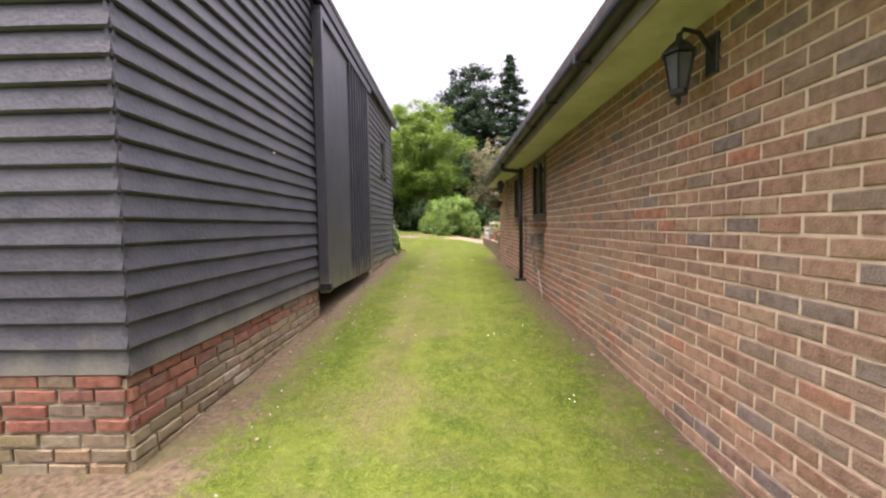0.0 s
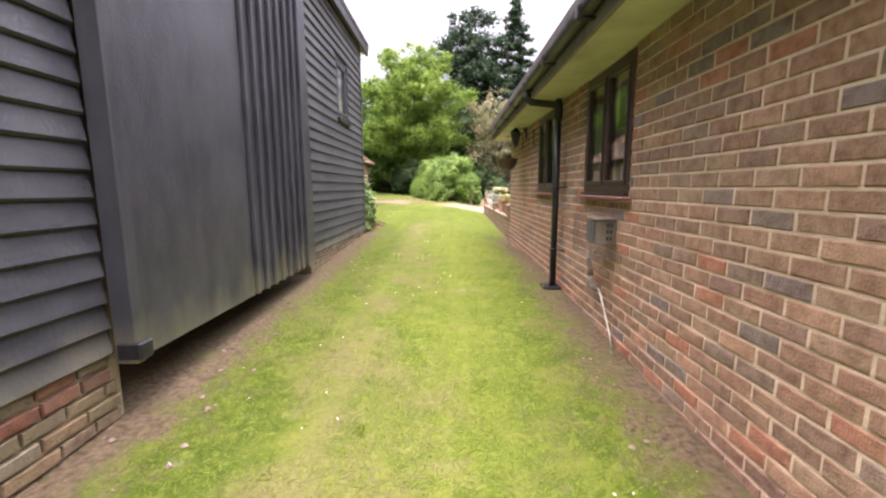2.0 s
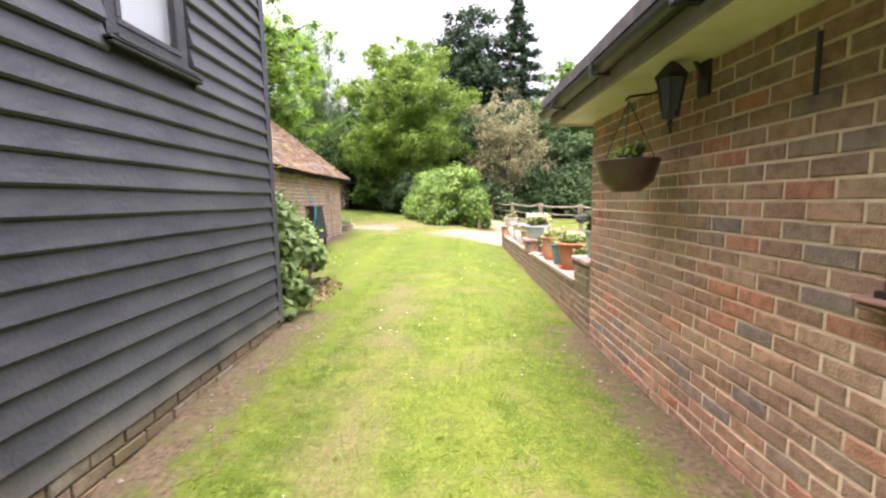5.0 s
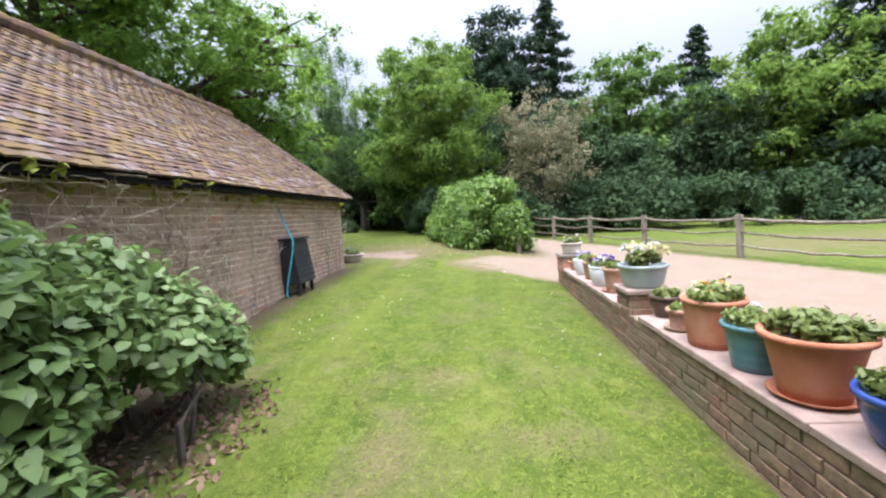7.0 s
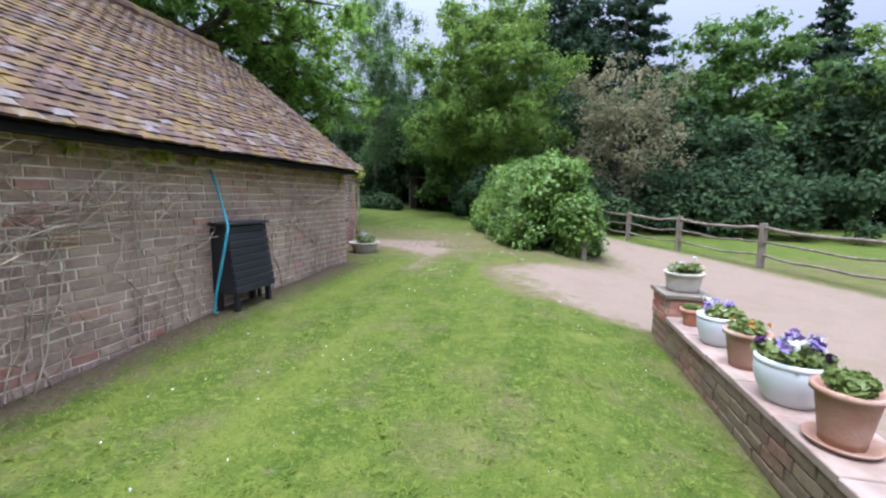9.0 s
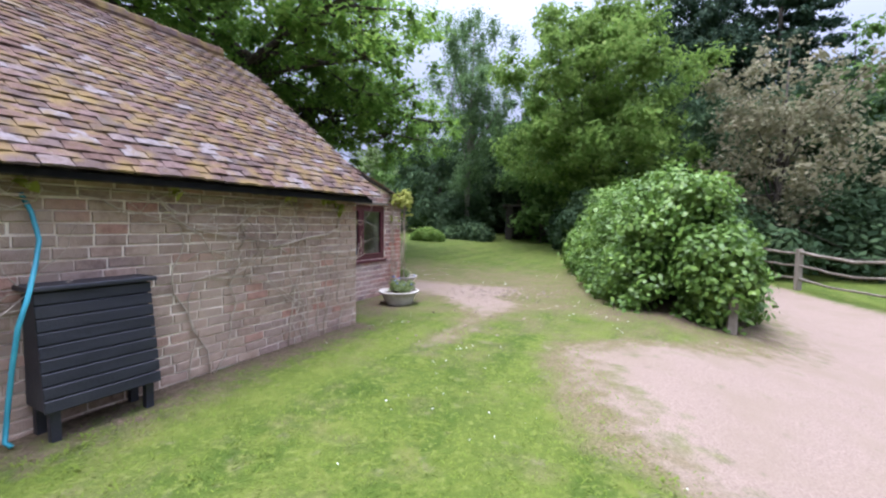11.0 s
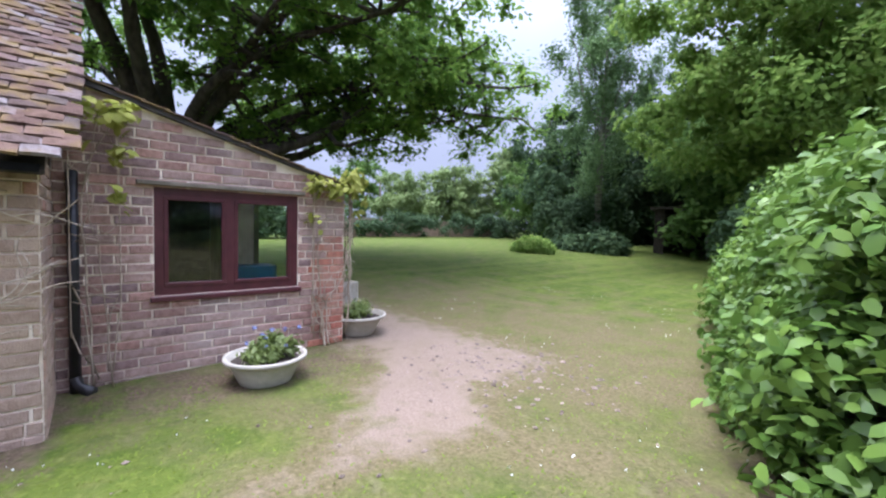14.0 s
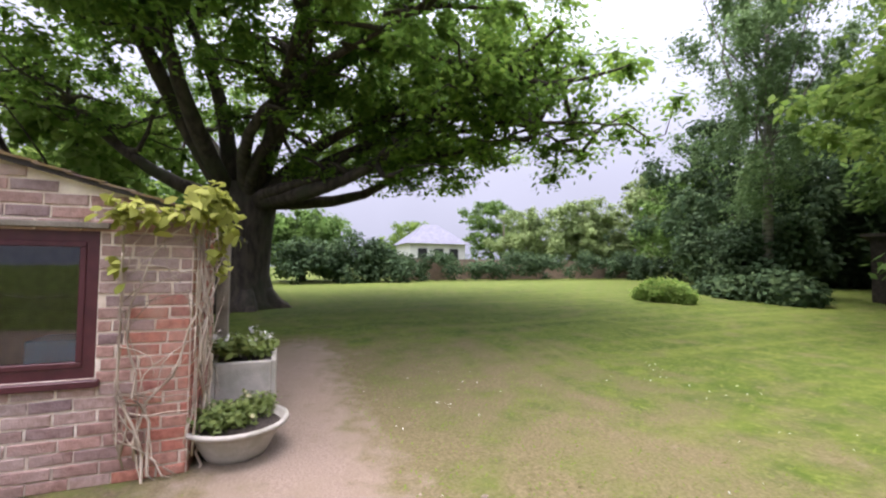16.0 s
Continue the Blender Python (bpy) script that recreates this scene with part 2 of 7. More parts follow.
M_PANEL = mat("black painted door boarding", (0.029, 0.031, 0.038), (0.048, 0.049, 0.059), 10, 0.42, 0.12, 60, (0.063, 0.064, 0.074), 1.2, spec=0.5, stretch=(0.900, 0.900, 0.336))
splashed(M_PANEL, 0.5, 0.86, (0.2, 0.19, 0.115), 0.85)
splashed(M_BOARD, 0.56, 0.8, (0.19, 0.18, 0.125), 0.7)
M_BLACK = mat("black plastic", (0.012, 0.012, 0.014), (0.02, 0.02, 0.023), 12, 0.4, 0.1, 80, (0.035, 0.033, 0.032), 3)
M_SOFFIT = mat("cream soffit paint", (0.55, 0.54, 0.42), (0.62, 0.61, 0.49), 6, 0.6, 0.1, 60, (0.45, 0.43, 0.33), 2)
M_FASCIA = mat("grey-brown fascia paint", (0.2, 0.185, 0.16), (0.26, 0.24, 0.21), 8, 0.7, 0.15, 50, (0.16, 0.145, 0.12), 3)
M_FRAME = mat("dark brown window frame", (0.034, 0.017, 0.016), (0.05, 0.024, 0.022), 12, 0.4, 0.15, 80, stretch=(1, 1, 0.3))
M_REDFRAME = mat("oxblood window frame", (0.06, 0.014, 0.018), (0.085, 0.022, 0.026), 10, 0.4, 0.15, 80)
M_SILL = mat("clay tile sill", (0.28, 0.13, 0.1), (0.36, 0.19, 0.15), 12, 0.8, 0.3, 90, (0.3, 0.22, 0.18))
M_ROOFTILE = brick_mat("lichened clay roof tile", [(0.113, 0.070, 0.053), (0.133, 0.083, 0.058), (0.095, 0.065, 0.054), (0.153, 0.099, 0.073), (0.117, 0.083, 0.071), (0.162, 0.110, 0.095), (0.099, 0.077, 0.065), (0.180, 0.140, 0.126), (0.126, 0.079, 0.061), (0.108, 0.074, 0.068), (0.207, 0.180, 0.172)], (0.180, 0.126, 0.047), 5.5, 0.95, 0.45, 0.66)
M_DARKROOF = mat("dark roof tile", (0.05, 0.045, 0.045), (0.09, 0.08, 0.075), 10, 0.85, 0.4, 40)
M_RUBBLE = mat("weathered gable render", (0.12, 0.1, 0.085), (0.24, 0.2, 0.17), 5, 0.95, 0.7, 25, (0.1, 0.085, 0.07), 2.2)
M_TIMBER = mat("silvered oak", (0.156, 0.133, 0.100), (0.242, 0.211, 0.160), 10, 0.85, 0.5, 50, (0.109, 0.094, 0.064), 3, stretch=(1, 1, 0.15), vary=0.12)
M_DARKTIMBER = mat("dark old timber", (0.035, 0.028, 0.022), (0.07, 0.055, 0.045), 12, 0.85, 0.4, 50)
# near-black for the shed eaves board, with the tiles' shadow put into the colour
M_EAVESHADE = mat("black eaves board with shadow", (0.008, 0.008, 0.009), (0.014, 0.013, 0.013), 12, 0.9, 0.2, 60, spec=0.1)
M_BARK = mat("oak bark", (0.035, 0.028, 0.022), (0.085, 0.068, 0.052), 9, 0.95, 0.9, 14, (0.05, 0.055, 0.03), 1.5, stretch=(1, 1, 0.3))
M_BIRCHBARK = mat("silver birch bark", (0.3, 0.28, 0.24), (0.12, 0.11, 0.095), 7, 0.85, 0.4, 30, stretch=(0.5, 0.5, 2))
M_INSIDE = mat("dim interior plaster", (0.2, 0.18, 0.16), (0.26, 0.24, 0.21), 3, 0.9, 0.1, 30)
M_OAK = leaf_mat("oak leaves", (0.129, 0.248, 0.046), (0.269, 0.407, 0.073), 0.68)
M_LIME = leaf_mat("bright green leaves", (0.141, 0.249, 0.045), (0.257, 0.355, 0.088), 0.52)
M_MID = leaf_mat("mid green leaves", (0.1, 0.19, 0.045), (0.175, 0.28, 0.072), 0.5)
M_DEEP = leaf_mat("deep green leaves", (0.042, 0.082, 0.036), (0.085, 0.135, 0.054), 0.36)
M_FIR = leaf_mat("fir needles", (0.027, 0.058, 0.034), (0.066, 0.106, 0.054), 0.25)
M_BIRCH = leaf_mat("birch leaves", (0.131, 0.225, 0.085), (0.225, 0.328, 0.140), 0.5)
M_BLOSSOM = leaf_mat("sparse fawn catkins and leaves", (0.221, 0.221, 0.117), (0.338, 0.299, 0.195), 0.4)
M_WILLOW = leaf_mat("grey-green willow leaves", (0.182, 0.260, 0.091), (0.273, 0.351, 0.143), 0.4)
M_LAUREL = leaf_mat("laurel leaves", (0.095, 0.191, 0.031), (0.205, 0.328, 0.058), 0.3, 0.38)
M_SHRUB = leaf_mat("hydrangea leaves", (0.13, 0.22, 0.055), (0.27, 0.36, 0.14), 0.35, 0.4)
M_GRASS = leaf_mat("lawn blades", (0.091, 0.134, 0.016), (0.145, 0.183, 0.030), 0.1, 0.8, True, 0.9)


def glass_mat():
    m, n, l, b = shader("window glass")
    b.inputs["Base Color"].default_value = (0.9, 0.95, 0.93, 1)
    b.inputs["Roughness"].default_value = 0.02
    b.inputs["Transmission Weight"].default_value = 1.0
    b.inputs["IOR"].default_value = 1.5
    return m


M_GLASS = glass_mat()

# ---- building helpers ----


def box(bm, x0, x1, y0, y1, z0, z1, bevel=0.0):
    v = [bm.verts.new((x, y, z)) for z in (z0, z1) for y in (y0, y1) for x in (x0, x1)]
    fs = [bm.faces.new([v[i] for i in q]) for q in ((0, 2, 3, 1), (4, 5, 7, 6), (0, 1, 5, 4), (2, 6, 7, 3), (0, 4, 6, 2), (1, 3, 7, 5))]
    if bevel:
        es = list({e for f in fs for e in f.edges})
        bmesh.ops.bevel(bm, geom=es, offset=bevel, segments=1, affect="EDGES")
    return bm


def boxes(*specs, bevel=0.0):
    bm = bmesh.new()
    for s in specs:
        box(bm, *s, bevel=bevel)
    return bm


def part(name, bm, material, parent=None, label="", smooth=False):
    me = bpy.data.meshes.new(name)
    bm.to_mesh(me)
    bm.free()
    me.materials.append(material)
    if smooth:
        me.polygons.foreach_set("use_smooth", [True] * len(me.polygons))
    ob = new(name, me)
    ob.parent = parent
    if label:
        tagged(ob, label)
    return ob


def pydata(name, verts, faces, material, parent=None, smooth=False):
    me = bpy.data.meshes.new(name)
    me.from_pydata(verts, [], faces)
    me.materials.append(material)
    if smooth:
        me.polygons.foreach_set("use_smooth", [True] * len(me.polygons))
    ob = new(name, me)
    ob.parent = parent
    return ob


def quads(name, co, material, parent=None):
    """A mesh of loose quads from an array of shape (n, 4, 3)."""
    co = np.asarray(co, dtype=np.float32)
    n = len(co)
    me = bpy.data.meshes.new(name)
    me.vertices.add(4 * n)
    me.vertices.foreach_set("co", co.reshape(-1))
    me.loops.add(4 * n)
    me.loops.foreach_set("vertex_index", np.arange(4 * n, dtype=np.int32))
    me.polygons.add(n)
    me.polygons.foreach_set("loop_start", np.arange(0, 4 * n, 4, dtype=np.int32))
    me.update(calc_edges=True)
    me.materials.append(material)
    ob = new(name, me)
    ob.parent = parent
    return ob


def curled(name, co, material, parent=None):
    """Leaves of six corners, broad in the middle and bent down at both tips, from the quads of leaf_cloud."""
    co = np.asarray(co, dtype=np.float32)
    n = len(co)
    c, a, b = co.mean(1), (co[:, 2] - co[:, 0]) / 2, (co[:, 1] - co[:, 3]) / 2
    nrm = np.cross(a, b)
    nrm /= np.linalg.norm(nrm, axis=1, keepdims=True) + 1e-9
    nrm *= np.where(nrm[:, 2:3] < 0, -1, 1) * np.linalg.norm(a, axis=1, keepdims=True)
    v = np.stack([c - a - 0.22 * nrm, c - 0.45 * a + 0.95 * b, c + 0.4 * a + 0.9 * b, c + 1.05 * a - 0.3 * nrm, c + 0.4 * a - 0.9 * b, c - 0.45 * a - 0.95 * b], 1)
    me = bpy.data.meshes.new(name)
    me.vertices.add(6 * n)
    me.vertices.foreach_set("co", v.astype(np.float32).reshape(-1))
    me.loops.add(8 * n)
    k = 6 * np.arange(n, dtype=np.int32)[:, None]
    me.loops.foreach_set("vertex_index", (k + np.array((0, 1, 4, 5, 1, 2, 3, 4), dtype=np.int32)).reshape(-1).astype(np.int32))
    me.polygons.add(2 * n)
    me.polygons.foreach_set("loop_start", np.arange(0, 8 * n, 4, dtype=np.int32))
    me.update(calc_edges=True)
    me.materials.append(material)
    ob = new(name, me)
    ob.parent = parent
    return ob


def thing(name, label, category, at=(0, 0, 0), group=""):
    ob = new(name)
    ob.empty_display_size = 0.2
    ob.matrix_world = Matrix.Translation(at)
    return tagged(ob, label, category, group)


def tube(bm, pts, radii, sides=8, cap=True):
    rings = []
    for i, p in enumerate(pts):
        p = Vector(p)
        d = (Vector(pts[min(i + 1, len(pts) - 1)]) - Vector(pts[max(i - 1, 0)])).normalized()
        a = d.cross(Vector((0, 0, 1)) if abs(d.z) < 0.9 else Vector((1, 0, 0))).normalized()
        b = d.cross(a)
        r = radii[i] if isinstance(radii, (list, tuple)) else radii
        rings.append([bm.verts.new(p + (a * math.cos(k * math.tau / sides) + b * math.sin(k * math.tau / sides)) * r) for k in range(sides)])
    for r0, r1 in zip(rings, rings[1:]):
        for k in range(sides):
            bm.faces.new((r0[k], r0[(k + 1) % sides], r1[(k + 1) % sides], r1[k]))
    if cap:
        bm.faces.new(rings[0][::-1])
        bm.faces.new(rings[-1])
    return bm


def lathe(bm, profile, sides=28, at=(0, 0, 0)):
    """Turns a profile of (radius, height) round the upright axis."""
    rings = [[bm.verts.new((at[0] + r * math.cos(k * math.tau / sides), at[1] + r * math.sin(k * math.tau / sides), at[2] + h)) for k in range(sides)] for r, h in profile]
    for r0, r1 in zip(rings, rings[1:]):
        for k in range(sides):
            bm.faces.new((r0[k], r0[(k + 1) % sides], r1[(k + 1) % sides], r1[k]))
    bm.faces.new(rings[0][::-1])
    bm.faces.new(rings[-1])
    return bm


def smooth(e0, e1, v):
    k = np.clip((v - e0) / (e1 - e0), 0, 1)
    return k * k * (3 - 2 * k)


# ---- ground ----
PROFILE_Y = (-40, 0, 2, 3, 6, 7.5, 10, 12, 15, 18, 24, 33, 60)
PROFILE_Z = (-0.6, -0.02, 0.07, 0.12, 0.27, 0.33, 0.45, 0.53, 0.64, 0.71, 0.8, 0.95, 1.1)


def ground_z(x, y):
    x, y = np.asarray(x, dtype=float), np.asarray(y, dtype=float)
    z = np.interp(y, PROFILE_Y, PROFILE_Z)
    z = z - 0.17 * np.clip(x - 0.3, 0, 2.6) * smooth(8, 12, y) - 0.02 * smooth(12, 17, y) * smooth(1.5, 4, x)
    z = z + 0.32 * smooth(-4.5, -11, x) * smooth(18, 23, y)
    z = z - 0.1 * smooth(-2.2, -3.2, x) * smooth(11, 13, y) * (1 - smooth(15.5, 17.5, y))
    return z + 0.012 * np.sin(1.7 * x + 0.6 * y) * np.cos(0.9 * y - 0.4 * x)


def gz(x, y):
    return float(ground_z(x, y))


def drive_mask(x, y):
    """Above 0.5 on the gravel drive."""
    left = np.interp(y, (18.1, 18.2, 18.7, 20.4, 20.9, 21.6, 22.6, 23.4), (1.75, 1.3, 0.3, -0.5, -0.35, 0.95, 1.6, 1.8))
    right = 6.3 - 0.36 * (y - 21.8)
    return np.clip(0.45 + np.minimum(0.75 * (x - left), 1.6 * (right - x)), 0, 1) * smooth(11.6, 11.9, y)


def path_mask(x, y):
    px = np.interp(y, (19.6, 20.5, 21.6, 22.6, 23.3, 23.8), (-1.9, -1.95, -2.0, -2.4, -3.6, -7.0))
    wide = np.interp(y, (19.4, 20.2, 21.4, 22.4, 23.3, 24.2), (0.0, 0.1, 0.02, 0.55, 0.85, 0.0))
    run = np.clip(0.5 + 2.6 * (wide - np.abs(x - px)), 0, 1) * smooth(19.3, 19.9, y) * (1 - smooth(24.3, 24.9, y))
    run = run * np.interp(y, (20.2, 21.8, 22.4), (0.5, 0.62, 1.0))
    run2 = np.clip(0.5 + 1.5 * (0.6 - np.abs(y - (23.45 + 0.02 * (x + 4)))), 0, 1) * smooth(-8.6, -7.2, x) * (1 - smooth(-2.6, -1.9, x))
    return np.maximum(run, run2)


def make_ground():
    def lines(lo, hi, step, far):
        mid = list(np.arange(lo, hi + step / 2, step))
        out, s = [], step
        v = hi
        while v < far:
            s *= 1.35
            v += s
            out.append(v)
        low, s, v = [], step, lo
        while v > -far:
            s *= 1.35
            v -= s
            low.append(v)
        return np.array(low[::-1] + mid + out)

    xs, ys = lines(-14, 9, 0.16, 900), lines(-3, 36, 0.16, 900)
    X, Y = np.meshgrid(xs, ys)
    Z = ground_z(X, Y)
    nx, ny = len(xs), len(ys)
    idx = np.arange(nx * ny).reshape(ny, nx)
    faces = np.stack([idx[:-1, :-1], idx[:-1, 1:], idx[1:, 1:], idx[1:, :-1]], -1).reshape(-1, 4)
    me = bpy.data.meshes.new("ground")
    me.from_pydata(np.stack([X, Y, Z], -1).reshape(-1, 3).tolist(), [], faces.tolist())
    me.materials.append(M_GROUND)
    me.polygons.foreach_set("use_smooth", [True] * len(me.polygons))
    soil = np.clip(1.0 - 1.5 * (X + 1.67), 0, 1) * (Y < 12.2) * (X > -6) * smooth(0.6, 2.0, Y) + np.clip(0.2 + 1.6 * (X - 0.85), 0, 1) * (Y < 11.9) * (X < 3) * (0.55 + 0.45 * smooth(2.5, 5, Y))
    soil += np.clip(1.0 - 1.5 * (X + 3.25), 0, 1) * (Y > 12) * (Y < 20.5) * (X > -8)
    soil += np.clip(1.1 - 0.85 * np.hypot((X + 2.7) / 1.0, (Y - 13.0) / 1.25), 0, 1)
    soil += 0.9 * np.clip(1.2 - 0.9 * np.hypot((X + 3.75) / 0.6, (Y - 21.6) / 1.6), 0, 1)
    soil += 0.6 * np.clip(1.2 - np.hypot((X - 0.35) / 1.3, (Y - 22.9) / 1.0), 0, 1)
    # soil strip along the hedge; its dark tone also paints in the hedge's shade
    hx = 0.9 - 0.38 * (Y - 23.5)
    soil += 0.85 * np.clip(1.3 - np.abs(X - hx) / 1.35, 0, 1) * smooth(22.6, 23.2, Y) * (1 - smooth(29, 30.5, Y))
    dry = 0.3 * np.clip(1 - np.abs(X + 0.55) / 0.5, 0, 1) * (Y < 14) * smooth(0.5, 2.5, Y) + 0.53 * smooth(20.0, 23.5, Y) * (1 - smooth(25, 29, Y)) * smooth(-9, -6, X)
    edge = drive_mask(X, Y)
    dry += 1.1 * np.clip(1 - np.abs(edge - 0.4) / 0.45, 0, 1) * (X < 1.6) + 0.7 * np.clip(1 - np.abs(path_mask(X, Y) - 0.4) / 0.4, 0, 1)
    gravel = np.maximum(edge, 0.92 * path_mask(X, Y))
    for key, val in (("soil", soil), ("dry", dry + 0.06), ("gravel", gravel)):
        a = me.attributes.new(key, "FLOAT", "POINT")
        a.data.foreach_set("value", np.clip(val, 0, 1).astype(np.float32).reshape(-1))
    return tagged(new("ground", me), "mown green lawn with worn dry patches and bare soil edges", "lawn", kind="structure")


make_ground()

# ---- brickwork ----
BRICK_SHAPES = {}


def brick_shape(w, h, material, proud, dent):
    key = (round(w, 2), round(h, 3), material.name, dent)
    if key not in BRICK_SHAPES:
        rnd = random.Random(dent * 7 + 1)
        e, k = 0.005, 0.0022
        j = lambda: rnd.uniform(-k, k)
        w2, h2 = w / 2, h / 2
        v = [(-w2, -h2, -0.02), (w2, -h2, -0.02), (w2, h2, -0.02), (-w2, h2, -0.02)]
        v += [(sx * (w2 - e) + j(), sy * (h2 - e) + j(), proud + j()) for sx, sy in ((-1, -1), (1, -1), (1, 1), (-1, 1))]
        v += [(sx * w2 + j(), sy * h2 + j(), proud - e) for sx, sy in ((-1, -1), (1, -1), (1, 1), (-1, 1))]
        f = [(4, 5, 6, 7)] + [(8 + a, 8 + b, 4 + b, 4 + a) for a, b in ((0, 1), (1, 2), (2, 3), (3, 0))] + [(a, b, 8 + b, 8 + a) for a, b in ((0, 1), (1, 2), (2, 3), (3, 0))]
        me = bpy.data.meshes.new("brick")
        me.from_pydata(v, [], f)
        me.materials.append(material)
        BRICK_SHAPES[key] = (me, v, f)
    return BRICK_SHAPES[key]


def lay_bricks(parent, m, length, height, material, near=None, holes=(), course=0.0796, brick=0.225, joint=0.011, bottom=None, top=None, proud=0.006, rough=0.0, pick=None, seed=1, flemish=False, limit=300):
    """Courses on the plane of m: x along the wall, y up, z out of it. near(u, v): which bricks are parts of their own."""
    rnd = random.Random(seed)
    verts, faces, done = [], [], 0
    row = 0
    v0 = 0.0
    while v0 < height:
        vm = v0 + course / 2
        spans = [(0.0, length)]
        for u0, u1, h0, h1 in holes:
            if h0 < vm < h1:
                spans = [s for a, b in spans for s in ((a, min(b, u0)), (max(a, u1), b)) if s[1] - s[0] > 0.02]
        u = -brick * (0.5 if row % 2 else 0.0) - rnd.uniform(0, rough)
        while u < length:
            w = brick * rnd.uniform(1 - rough, 1 + rough)
            if flemish and rnd.random() < 0.33:
                w *= 0.5
            for a, b in spans:
                p0, p1 = max(u, a), min(u + w, b)
                um = (p0 + p1) / 2
                if p1 - p0 < 0.04 or (bottom and vm < bottom(um)) or (top and vm + course / 2 > top(um)):
                    continue
                me, bv, bf = brick_shape(max(0.03, round(p1 - p0 - joint, 2)), course - joint, pick(um, vm) if pick else material, proud, rnd.randrange(5))
                place = m @ Matrix.Translation((um + rnd.uniform(-1, 1) * rough * 0.02, vm + rnd.uniform(-1, 1) * rough * 0.02, rnd.uniform(-0.002, 0.002 + rough * 0.03))) @ Matrix.Rotation(rnd.uniform(-1, 1) * (0.006 + 0.1 * rough), 4, "Z")
                if near and done < limit and near(um, vm):
                    ob = new("brick", me)
                    ob.parent, ob.matrix_local = parent, place
                    done += 1
                elif not pick or pick(um, vm) is material:
                    k = len(verts)
                    verts += [tuple(place @ Vector(c)) for c in bv]
                    faces += [tuple(i + k for i in q) for q in bf]
                else:
                    ob = new("brick", me)
                    ob.parent, ob.matrix_local = parent, place
            u += w
        v0 += course
        row += 1
    if verts:
        ob = pydata("brickwork", verts, faces, material, parent)
        tagged(ob, kind="stuff")


def facing_east(x, y, z):
    """A plane that faces +x: u runs along +y."""
    return Matrix(((0, 0, 1, x), (1, 0, 0, y), (0, 1, 0, z), (0, 0, 0, 1)))


def facing_west(x, y, z):
    """A plane that faces -x: u runs along -y."""
    return Matrix(((0, 0, -1, x), (-1, 0, 0, y), (0, 1, 0, z), (0, 0, 0, 1)))


def facing_south(x, y, z):
    """A plane that faces -y: u runs along +x."""
    return Matrix(((1, 0, 0, x), (0, 0, -1, y), (0, 1, 0, z), (0, 0, 0, 1)))


def facing_north(x, y, z):
    """A plane that faces +y: u runs along -x."""
    return Matrix(((-1, 0, 0, x), (0, 0, 1, y), (0, 1, 0, z), (0, 0, 0, 1)))


# ---- bungalow ----
BW, B_END, B_SOF = 1.35, 11.64, 2.41
WINS = ((5.97, 6.91), (7.97, 8.95))
WIN_Z = (1.365, 2.38)


